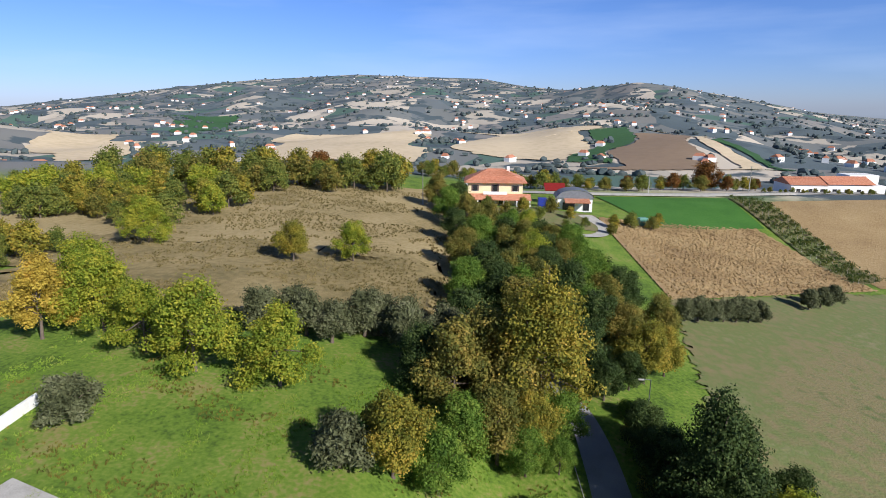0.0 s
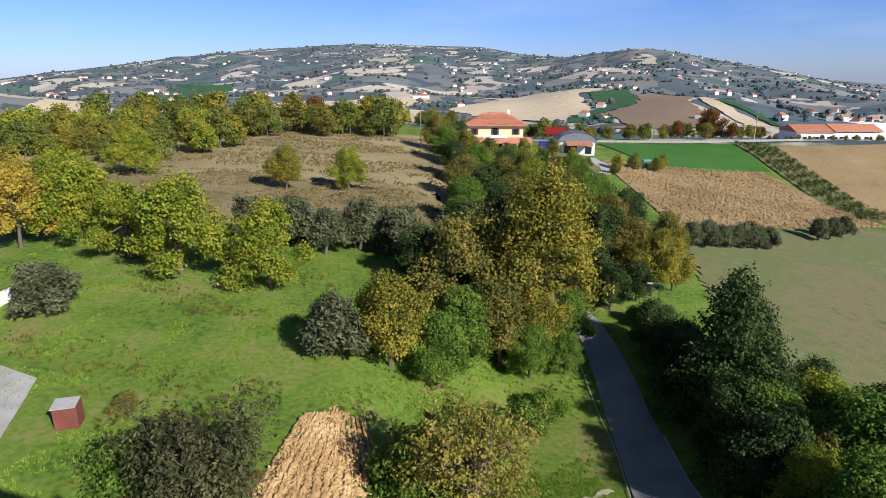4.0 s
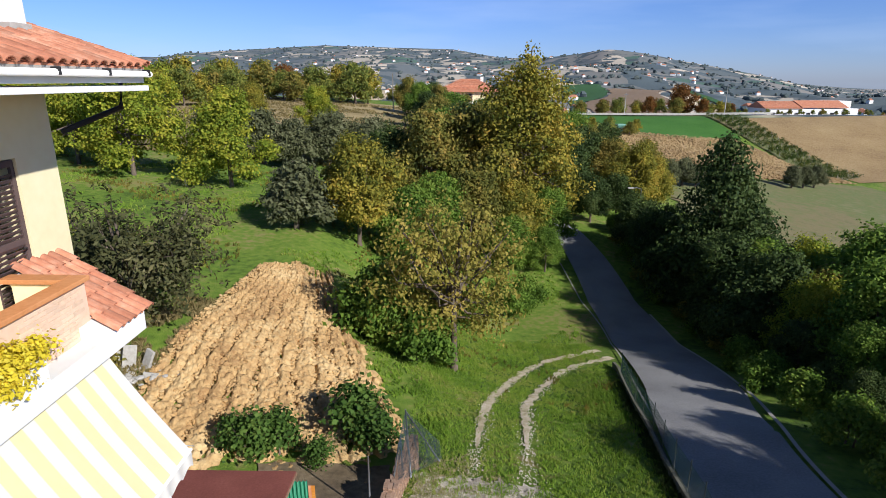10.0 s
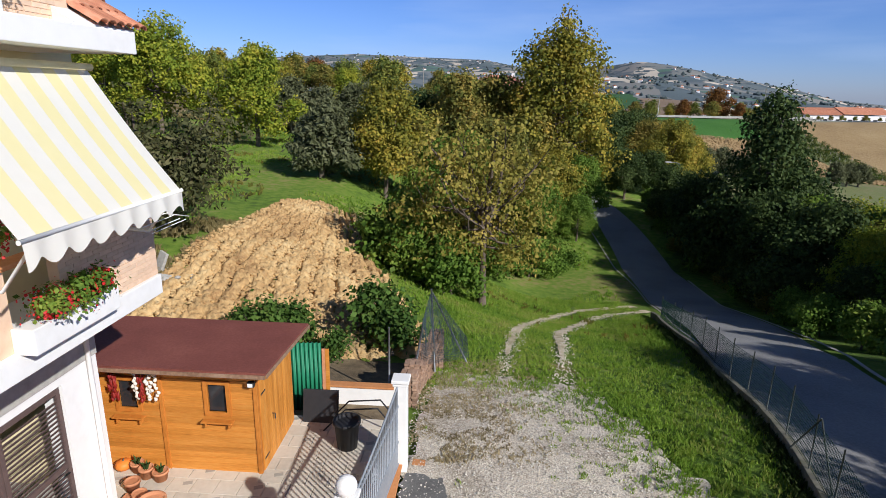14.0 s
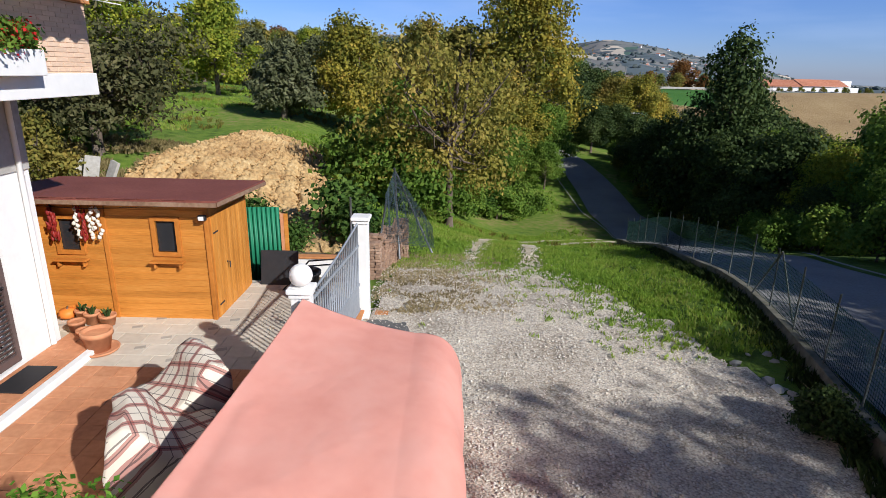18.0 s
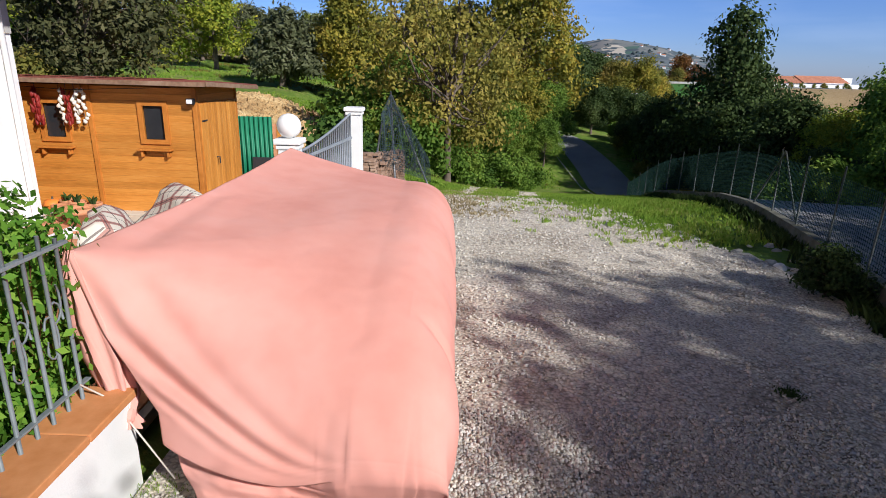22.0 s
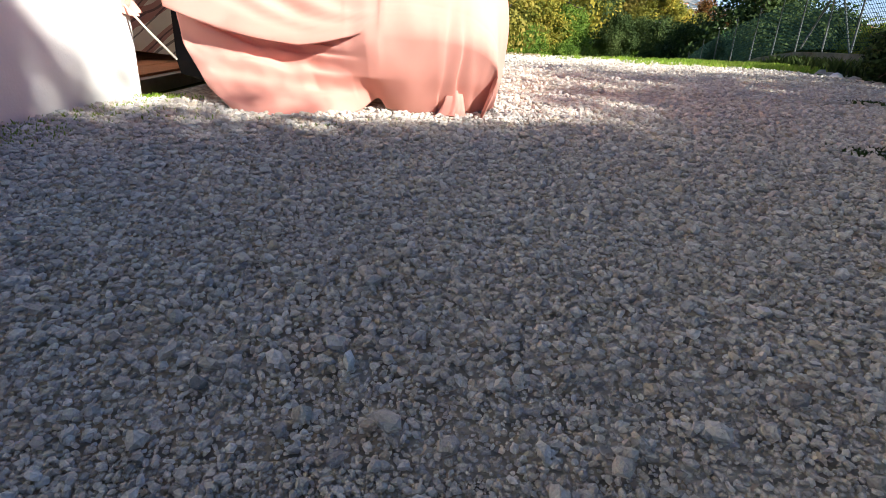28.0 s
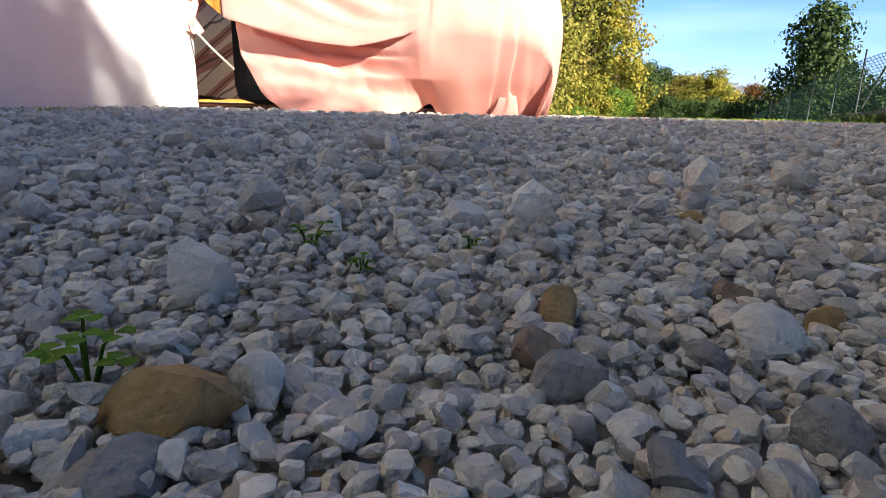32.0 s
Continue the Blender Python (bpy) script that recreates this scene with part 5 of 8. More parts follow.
for nm, lab, x, n, mt, rr in (("chili_string", "string of dried red chillies hanging on the shed", -1.40, 34, CHILI, 0.029), ("garlic_string", "string of white garlic bulbs hanging on the shed", -1.0, 11, GARLIC, 0.036),
                              ("chili_string", "string of dried red chillies hanging on the shed", -0.88, 20, CHILI, 0.026), ("garlic_string", "string of white garlic bulbs hanging on the shed", -0.74, 11, GARLIC, 0.038), ("garlic_string", "string of white garlic bulbs hanging on the shed", -0.62, 10, GARLIC, 0.035)):
    ob = thing(nm, lab, "food string", (-5.42 + x, 10.06, 1.50), group="hanging strings")
    bm = lathe_bm([(rr * 0.2, -rr), (rr * 0.8, -rr * 0.55), (rr, 0), (rr * 0.7, rr * 0.7), (rr * 0.15, rr * 1.5)], 9)
    pm = bpy.data.meshes.new("pod")
    bm.to_mesh(pm)
    bm.free()
    pm.materials.append(mt)
    for k in range(n):
        z = 0.58 - 0.56 * k / n
        share("pod" if mt is CHILI else "bulb", pm, pose(rg.uniform(-.06, .06), rg.uniform(-.05, .02), z, rg.uniform(-30, 30), rg.uniform(-30, 30), rg.uniform(0, 360)) @ Matrix.Diagonal((1, 1, 2.0 if mt is CHILI else 1.0, 1)), ob)
    part("cord", tube_bm([(0, 0, 0.78), (0, 0, 0.0)], [0.005, 0.005], 5), BARK, ob)
bm = bmesh.new()
add_tube(bm, [(-7.55, 10.0, 2.16), (-6.2, 9.98, 2.1), (-4.5, 10.0, 2.18)], [0.006] * 3, 5)
part("cable", bm, DARK, thing("washing_line", "thin dark line strung along the shed front", "line"))

# ---- pots beside the shed ----
def pot(x, y, r, h, label, plantkind=None):
    ob = thing("flower_pot", label, "pot", (x, y, 0.02), group="pots")
    part("body", lathe_bm([(r * 0.68, 0), (r * 0.92, h * 0.78), (r, h * 0.78), (r, h), (r * 0.86, h), (r * 0.80, h * 0.86)], 20), TERRA, ob)
    part("soil", lathe_bm([(0.005, h * 0.84), (r * 0.82, h * 0.86), (r * 0.8, h * 0.78)], 16), BARK, ob)
    if plantkind:
        rp_ = random.Random(int(-100 * x))
        bm = bmesh.new()
        for k in range(7):
            a, ln = k * 0.9, rp_.uniform(0.06, 0.13)
            add_tube(bm, [(0.03 * math.cos(a), 0.03 * math.sin(a), h * 0.84), (0.05 * math.cos(a), 0.05 * math.sin(a), h + 0.6 * ln), (0.09 * math.cos(a), 0.09 * math.sin(a), h + ln)], [0.012, 0.022, 0.004], 5)
        part("plant", bm, L_DARK, ob, "stubby dark green succulent")
    return ob


big = pot(-5.58, 8.85, 0.24, 0.36, "large terracotta pot standing on a saucer")
part("saucer", lathe_bm([(0.22, -0.01), (0.29, 0.01), (0.31, 0.05), (0.28, 0.05), (0.26, 0.02)], 20), TERRA, big)
for x, y, r, h in ((-6.3, 9.45, 0.14, 0.24), (-6.28, 9.86, 0.14, 0.22), (-5.98, 9.82, 0.15, 0.2), (-6.55, 10.02, 0.13, 0.2), (-6.02, 9.2, 0.13, 0.2)):
    pot(x, y, r, h, "small terracotta pot with a dark plant beside the shed", y > 9.8)
pk = thing("pumpkin", "orange pumpkin lying beside the terracotta pots", "pumpkin", (-6.85, 10.05, 0.02))
PUMP = make_mat("pumpkin_skin", [(0.70, 0.20, 0.03), (0.80, 0.28, 0.05)], 0.5, 8, 2, 0.1)
bm = lathe_bm([(0.03, 0.0), (0.12, 0.03), (0.15, 0.10), (0.12, 0.17), (0.03, 0.19)], 24)
for v in bm.verts:
    a = math.atan2(v.co.y, v.co.x)
    v.co.xy *= 1 + 0.06 * abs(math.sin(a * 6))
part("skin", bm, PUMP, pk)
part("stalk", tube_bm([(0, 0, 0.17), (0.02, 0, 0.24)], [0.02, 0.014], 6), BARK, pk)

# ---- covered garden chairs ----
def plaid_mat():
    m = make_mat("plaid_blanket", [(0.68, 0.61, 0.50), (0.74, 0.67, 0.56)], 0.95, 20, 2, 0.3, 200, dist=0.002)
    n, l = m.node_tree.nodes, m.node_tree.links
    b = n["Principled BSDF"]
    col = b.inputs["Base Color"].links[0].from_socket
    tc = n.new("ShaderNodeTexCoord")
    for ax, wid, c in (((0.9, 0.35, 0.4), 0.27, (0.33, 0.07, 0.06, 1)), ((-0.4, 0.65, 0.75), 0.23, (0.36, 0.10, 0.08, 1)), ((0.9, 0.35, 0.4), 0.75, (0.07, 0.05, 0.05, 1)), ((-0.4, 0.65, 0.75), 0.8, (0.07, 0.05, 0.05, 1))):
        dot = n.new("ShaderNodeVectorMath")
        dot.operation = "DOT_PRODUCT"
        dot.inputs[1].default_value = ax
        l.new(tc.outputs["Object"], dot.inputs[0])
        mo = n.new("ShaderNodeMath")
        mo.operation = "PINGPONG"
        mo.inputs[1].default_value = 0.145 if wid < 0.5 else 0.0725
        l.new(dot.outputs["Value"], mo.inputs[0])
        lt = n.new("ShaderNodeMath")
        lt.operation = "LESS_THAN"
        lt.inputs[1].default_value = 0.032 if wid < 0.5 else 0.006
        l.new(mo.outputs[0], lt.inputs[0])
        half = n.new("ShaderNodeMath")
        half.operation = "MULTIPLY"
        half.inputs[1].default_value = 0.72
        l.new(lt.outputs[0], half.inputs[0])
        mx = n.new("ShaderNodeMix")
        mx.data_type = "RGBA"
        mx.inputs["B"].default_value = c
        l.new(half.outputs[0], mx.inputs["Factor"])
        l.new(col, mx.inputs["A"])
        col = mx.outputs["Result"]
    l.new(col, b.inputs["Base Color"])
    return m


PLAID = plaid_mat()


def covered_chair(x, y, turn, size, seed):
    ob = thing("covered_chair", "garden chair hidden under a red and cream plaid blanket", "chair", (x, y, 0.02), turn, "covered chairs")
    vs, fs = [], []
    nu, nw = 40, 26
    for i in range(nu + 1):
        u = i / nu
        # the blanket runs over seat and back, front to rear
        prof = ((-0.54, 0.02), (-0.53, 0.48), (-0.44, 0.64), (-0.12, 0.68), (0.05, 0.82), (0.14, 0.99), (0.28, 1.07), (0.42, 1.0), (0.50, 0.6), (0.52, 0.04))
        f = u * (len(prof) - 1)
        k = min(int(f), len(prof) - 2)
        t = f - k
        py, pz = prof[k][0] * (1 - t) + prof[k + 1][0] * t, prof[k][1] * (1 - t) + prof[k + 1][1] * t
        for j in range(nw + 1):
            w = j / nw * 2 - 1
            side = abs(w)
            drop = max(0.0, (side - 0.62) / 0.38)
            xx = math.copysign(0.41 * min(1, side / 0.62) + 0.05 * drop, w)
            z = pz - drop * pz * 0.9 - 0.03 * (side / 0.62) ** 2 * (side < 0.62) - 0.03 * (side >= 0.62)
            nn = noise.noise((xx * 5 + seed, py * 5, z * 5))
            vs.append((size * (xx + 0.03 * nn), size * (py + 0.03 * nn), max(0.01, size * (z + 0.02 * nn))))
    for i in range(nu):
        for j in range(nw):
            a = i * (nw + 1) + j
            fs.append((a, a + nw + 1, a + nw + 2, a + 1))
    mesh_ob("blanket", vs, fs, PLAID, ob, True)
    for sx in (-0.27, 0.27):
        for sy in (-0.4, 0.36):
            part("leg", tube_bm([(size * sx, size * sy, 0.0), (size * sx, size * sy, 0.42 * size)], [0.022, 0.022], 6), BARK, ob)


covered_chair(-2.86, 5.6, 115, 1.12, 1)
covered_chair(-3.16, 6.5, -50, 1.12, 7)

# ---- gate ----
def pillar(x, y, h, label):
    ob = thing("gate_pillar", label, "pillar", (x, y, -0.1), group="gate pillars")
    part("shaft", box_bm((0, 0, h / 2), (0.25, 0.25, h), 0.012), WHITE, ob)
    part("cap", box_bm((0, 0, h + 0.03), (0.34, 0.34, 0.07), 0.015), WHITE, ob)
    part("collar", box_bm((0, 0, h - 0.04), (0.29, 0.29, 0.05), 0.01), WHITE, ob)
    return ob


p1 = pillar(-1.9, 7.62, 1.73, "white gate pillar topped by a white ball")
bm = bmesh.new()
r = bmesh.ops.create_uvsphere(bm, u_segments=28, v_segments=16, radius=0.155)
bmesh.ops.translate(bm, vec=(0, 0, 1.73 + 0.07 + 0.15), verts=r["verts"])
for f in bm.faces:
    f.smooth = True
part("ball", bm, WHITE, p1, "white glass ball")
p2 = pillar(-1.56, 10.72, 1.94, "plain white square gate pillar")
part("lock_box", box_bm((-0.14, -0.06, 1.2), (0.06, 0.1, 0.1), 0.01), DARK, p2)
gate = thing("metal_gate", "grey painted metal gate with upright bars", "gate", (0, 0, 0))
ga, gb = Vector((-1.86, 7.80, 0)), Vector((-1.60, 10.55, 0))
L_ = (gb - ga).length
GM = Matrix.Translation(ga) @ Matrix.Rotation(math.atan2(gb.y - ga.y, gb.x - ga.x), 4, "Z")
for z in (0.12, 0.62, 1.38):
    part("rail", box_bm((L_ / 2, 0, z), (L_, 0.04, 0.045), 0.006, GM), GATEPAINT, gate)
part("lower_panel", box_bm((L_ / 2, 0, 0.37), (L_ - 0.06, 0.015, 0.46), 0.003, GM), GATEPAINT, gate, "grey sheet-metal lower panel")
bb = tube_bm([(0, 0, 0), (0, 0, 1)], [0.015, 0.015], 6)
BAR = bpy.data.meshes.new("bar")
bb.to_mesh(BAR)
bb.free()
BAR.materials.append(GATEPAINT)
IRONBAR = BAR.copy()
nb = 25
for k in range(nb):
    u = k / (nb - 1)
    hh = 0.86 + 0.32 * u ** 1.5
    share("bar", BAR, GM @ Matrix.Translation((0.05 + (L_ - 0.1) * u, 0, 0.62)) @ Matrix.Diagonal((1, 1, hh, 1)), gate)
bm = bmesh.new()
add_tube(bm, [GM @ Vector((0.05 + (L_ - 0.1) * k / 12, 0, 1.48 + 0.32 * (k / 12) ** 1.5)) for k in range(13)], [0.02] * 13, 6)
part("top_rail", bm, GATEPAINT, gate, "sweeping top rail")
bm = bmesh.new()
for s in (-1, 1):
    for q in (0.0, 0.5):
        pts = [GM @ Vector((L_ * 0.42 + s * (0.06 + 0.10 * math.cos(a)), 0.0, 1.0 + q * 0.2 + 0.10 * math.sin(a))) for a in [i * 0.5 for i in range(11)]]
        add_tube(bm, pts, [0.008] * 11, 5)
part("scroll", bm, GATEPAINT, gate)
TARMAC = make_mat("old_tarmac", [(0.09, 0.088, 0.085), (0.15, 0.147, 0.14), (0.20, 0.195, 0.185)], 0.95, 30, 2, 0.8, 120, dist=0.01)
threshold = thing("gate_threshold", "terracotta-topped white threshold under the gate", "threshold", kind="structure")
part("base", box_bm((-1.72, 9.2, -0.03), (0.34, 3.3, 0.16), 0.012), WHITE, threshold)
part("coping", box_bm((-1.72, 9.2, 0.065), (0.40, 3.3, 0.035), 0.008), CAP, threshold, "terracotta coping")
part("patch", box_bm((-1.18, 10.98, -0.24), (0.56, 0.42, 0.16), 0.05), WHITE, threshold, "rough white mortar pad")
part("tile", box_bm((-1.24, 11.0, -0.15), (0.26, 0.20, 0.03), 0.005, Matrix.Identity(4)), CAP, threshold, "terracotta tile")
sheet("tarmac_patch", [(-1.52, 9.3), (-0.62, 9.45), (-0.66, 10.5), (-1.5, 10.6)], TARMAC, "dark patch of old tarmac beside the gate", 0.012, 10, 10, rag=0.06, category="patch")

# ---- clutter behind the shed ----
GREENP = make_mat("green_plastic", [(0.015, 0.16, 0.08), (0.03, 0.23, 0.12)], 0.5, 8, 1, 0.1)
corr = thing("corrugated_panel", "green corrugated sheet leaning behind the shed", "panel", (-4.1, 12.9, -0.25), 6)
vs, fs = [], []
for i in range(37):
    for z in (0, 1.75):
        vs.append((-0.36 + 0.02 * i, 0.03 * math.sin(i * math.pi / 2.5), z))
fs = [(2 * i, 2 * i + 2, 2 * i + 3, 2 * i + 1) for i in range(36)]
o = mesh_ob("sheet", vs, fs, GREENP, corr, True)
md = o.modifiers.new("thick", "SOLIDIFY")
md.thickness = 0.006
for x, c in ((0.42, TERRA), (0.5, WOOD)):
    b_ = thing("leaning_board", "reddish board leaning against the green panel", "board", (-4.1 + x, 12.95, -0.25), 6, "leaning boards")
    part("board", box_bm((0, 0, 0.8), (0.09, 0.03, 1.6), 0.004), c, b_)
bin_ = thing("black_bin", "black round plastic bin beside the gate", "bin", (-2.75, 11.2, -0.05))
part("body", lathe_bm([(0.20, 0), (0.26, 0.62), (0.29, 0.62), (0.29, 0.68), (0.25, 0.68), (0.24, 0.6)], 22), DARK, bin_)
bench = thing("folded_tarp", "dark folded sheet stacked against the shed", "tarp", (-3.55, 12.0, -0.15))
part("sheet", box_bm((0, 0, 0.45), (0.8, 0.06, 0.9), 0.02, Matrix.Rotation(radians(-12), 4, "X")), DARK, bench)
ladder = thing("steel_frame", "dark bent metal frame lying beside the gate", "frame", (-2.6, 11.7, 0.0))
bm = bmesh.new()
for y in (0, 0.35):
    add_tube(bm, [(-0.8, y, 0.0), (-0.3, y, 0.55), (0.4, y, 0.62), (0.8, y, 0.1)], [0.018] * 4, 6)
part("tube", bm, DARK, ladder)

EARTH = make_mat("trodden_earth", [(0.10, 0.075, 0.045), (0.20, 0.15, 0.09), (0.30, 0.24, 0.15)], 0.95, 5.0, 0.8, 0.8, 25, dist=0.03)
sheet("bare_earth", [(-4.3, 11.35), (-2.02, 11.3), (-1.95, 16.6), (-6.4, 16.6)], EARTH, "trodden bare earth behind the shed", 0.03, 24, 24, rag=0.12, category="ground")
back = thing("low_wall", "low white wall with terracotta coping behind the shed", "wall", kind="structure")
part("wall", box_bm((-2.95, 13.4, -0.12), (1.75, 0.16, 0.62), 0.01), WHITE, back)
part("coping", box_bm((-2.95, 13.4, 0.21), (1.79, 0.24, 0.045), 0.008), CAP, back, "terracotta coping")
# ---- old brick wall with netting ----
bw = thing("brick_wall", "crumbling low wall of loose old bricks", "wall", (-1.75, 13.6, 0))
bk = box_bm((0, 0, 0), (0.26, 0.125, 0.06), 0.008)
BRICK = bpy.data.meshes.new("brick")
bk.to_mesh(BRICK)
bk.free()
BRICK.materials.append(make_mat("old_brick", [(0.22, 0.14, 0.10), (0.34, 0.22, 0.15), (0.44, 0.33, 0.25)], 0.95, 14, 2, 0.6, 60, obj=0.25, dist=0.006))
rb = random.Random(4)
for j in range(12):
    for i in range(3):
        zz = land1(-1.7, 13.6 + 0.27 * j)
        top = 0.42 - 0.03 * j + 0.12 * math.sin(j * 1.3)
        n_ = int((top - (zz + 0.05) + 0.35) / 0.068)
        for k in range(max(1, n_)):
            if i == 2 and k < n_ - 1 and j not in (0, 11):
                continue
            share("brick", BRICK, Matrix.Translation((0.0 + 0.14 * (i - 1) + rb.uniform(-.015, .015) + 0.04 * j, 0.27 * j * 1.0 + rb.uniform(-.02, .02), zz - 0.1 + 0.068 * k)) @ Matrix.Rotation(math.pi / 2 + rb.uniform(-.12, .12), 4, "Z"), bw)
net = thing("netting", "torn dark green wire netting hung on leaning posts", "netting")
NETA, NETB, NETC, NETD = Vector((-1.55, 14.45, 0.30)), Vector((-1.40, 15.55, 1.95)), Vector((-0.35, 16.75, -0.55)), Vector((-0.42, 16.65, 0.15))
bm = bmesh.new()
for k in range(46):
    t = k / 45
    low, high = NETA.lerp(NETC, t), (NETA + Vector((0.02, 0.1, 1.2))).lerp(NETB, t / 0.45) if t < 0.45 else NETB.lerp(NETD, (t - 0.45) / 0.55)
    add_tube(bm, [low, low.lerp(high, 0.5) + Vector((0.04 * math.sin(k * 0.7), 0, 0)), high], [0.005] * 3, 3, False)
for k in range(30):
    f = k / 29
    row = []
    for q in range(13):
        t = q / 12
        low, high = NETA.lerp(NETC, t), (NETA + Vector((0.02, 0.1, 1.2))).lerp(NETB, t / 0.45) if t < 0.45 else NETB.lerp(NETD, (t - 0.45) / 0.55)
        row.append(low.lerp(high, f) + Vector((0.04 * math.sin(q * 2.6) * math.sin(math.pi * f), 0, 0)))
    add_tube(bm, row, [0.005] * 13, 3, False)
part("mesh", bm, make_mat("blue_grey_netting", [(0.03, 0.05, 0.06), (0.05, 0.075, 0.09)], 0.6, 20, 2, 0.0), net, "torn blue-grey netting")
for p, q in (((-1.30, 15.85, -0.6), (-1.40, 15.55, 2.0)), ((-0.42, 16.8, -0.7), (-1.38, 15.58, 1.9)), ((-2.3, 13.9, -0.3), (-2.3, 13.9, 1.55)), ((-1.8, 14.6, -0.4), (-1.55, 14.9, 1.3))):
    part("post", tube_bm([p, q], [0.03, 0.025], 8), METAL, net)

# ---- low wall with railing and hedge ----
lw = thing("garden_wall", "low white garden wall with terracotta coping", "wall", kind="structure")
part("wall", box_bm((-1.91, -2.4, 0.24), (0.28, 11.3, 0.74), 0.01), WHITE, lw)
cp = box_bm((0, 0, 0), (0.36, 0.49, 0.05), 0.008)
COPE = bpy.data.meshes.new("coping")
cp.to_mesh(COPE)
cp.free()
COPE.materials.append(CAP)
for k in range(23):
    share("coping", COPE, pose(-1.91, 3.02 - 0.495 * k, 0.638), lw)
rail = thing("railing", "grey iron railing with scrolls on the garden wall", "railing")
for z in (0.76, 1.62):
    part("rail", box_bm((-1.98, -2.4, z), (0.035, 11.2, 0.012 if z < 1 else 0.02), 0.003), GATEPAINT, rail)
for k in range(84):
    share("bar", BAR, Matrix.Translation((-1.98, 3.12 - 0.13 * k, 0.66)) @ Matrix.Diagonal((0.8, 0.8, 1.0 + 0.05 * (k % 2), 1)), rail)
for y in (3.0, 2.74, 0.4, 0.14):
    for s in (-1, 1):
        bm = bmesh.new()
        pts = [Vector((-1.98, y + s * (0.03 + 0.05 * math.cos(a)), 1.2 + 0.02 * a * s + 0.09 * math.sin(a))) for a in [i * 0.55 for i in range(14)]]
        add_tube(bm, pts, [0.007] * 14, 5)
        part("scroll", bm, GATEPAINT, rail, "wrought-iron scroll")
hedge = thing("laurel_hedge", "bright green leafy laurel hedge behind the railing", "hedge", (-2.53, 0.0, 0.0))
lob = [((0.08 * math.sin(k * 2.1), 3.44 - 0.36 * k, 0.50 + 0.33 * (j)), (0.40, 0.32, 0.32)) for k in range(14) for j in range(4)]
o = new("foliage", crown_mesh("foliage", lob, 90000, 0.041, L_LAUREL, 5, 0.55, 1.8))
o.parent = hedge
for k in range(16):
    part("stem", tube_bm([(0, 3.2 - 0.45 * k, 0.0), (0.06, 3.15 - 0.45 * k, 0.9), (-0.05, 3.2 - 0.45 * k, 1.6)], [0.02, 0.015, 0.006], 5), BARK, hedge)
IRON = make_mat("dark_iron_paint", [(0.13, 0.15, 0.155), (0.18, 0.205, 0.21), (0.23, 0.255, 0.26)], 0.5, 16.0, 2.0, 0.1, 80, dist=0.002)
for o in rail.children:
    if o.name.startswith("bar"):
        o.data = IRONBAR
    else:
        o.data.materials[0] = IRON
IRONBAR.materials[0] = IRON
brown = thing("dry_bush", "brown dry twigs behind the railing end", "bush", (-2.25, 3.15, 0.6))
bm = bmesh.new()
for k in range(40):
    a, b_ = rb.uniform(-.22, .22), rb.uniform(-.22, .22)
    add_tube(bm, [(0, 0, 0), (a * .6, b_ * .6, rb.uniform(.3, .6)), (a * 1.3, b_ * 1.3, rb.uniform(.6, 1.05))], [0.008, 0.006, 0.003], 4)
part("brushwood", bm, make_mat("dry_twig", [(0.20, 0.09, 0.04), (0.34, 0.17, 0.08)], 0.9, 20, 3, 0.2), brown)

# ---- car under a pink sheet ----
car = thing("covered_car", "car hidden under a large pink cotton sheet tied at one corner", "car")
CORNER, FAR = Vector((-2.10, 3.36, 1.50)), Vector((-1.84, 7.42, 1.60))
PV = (0, 0.10, 0.22, 0.32, 0.40, 0.55, 0.70, 0.85, 1.0)
PY = (2.99, 2.90, 2.83, 2.98, 3.27, 4.00, 5.20, 6.40, 7.30)
PZ = (0.0, 0.20, 0.46, 0.74, 0.95, 1.22, 1.33, 1.33, 1.26)
EV = (0, 0.05, 0.12, 0.20, 0.225, 0.28, 0.36, 0.45, 0.55)
EX = (-1.06, -1.24, -1.39, -1.44, -1.45, -1.50, -1.66, -1.88, -2.10)
EY = (2.78, 2.84, 2.93, 3.00, 2.97, 3.05, 3.15, 3.26, 3.36)
EZ = (0.0, 0.10, 0.30, 0.53, 0.50, 0.63, 0.77, 1.02, 1.50)
FOLD = 0.212
SOFT = [k / 4 - 1 for k in range(9)]


def left_edge(v):
    """The free edge of the sheet: from the ground up to the tied corner, then along to the far pillar."""
    if v >= 0.55:
        t = (v - 0.55) / 0.45
        p = CORNER.lerp(FAR, t)
        p.z -= 0.05 * math.sin(math.pi * t)
        return p
    return Vector((float(np.interp(v, EV, EX)), float(np.interp(v, EV, EY)), float(np.interp(v, EV, EZ))))


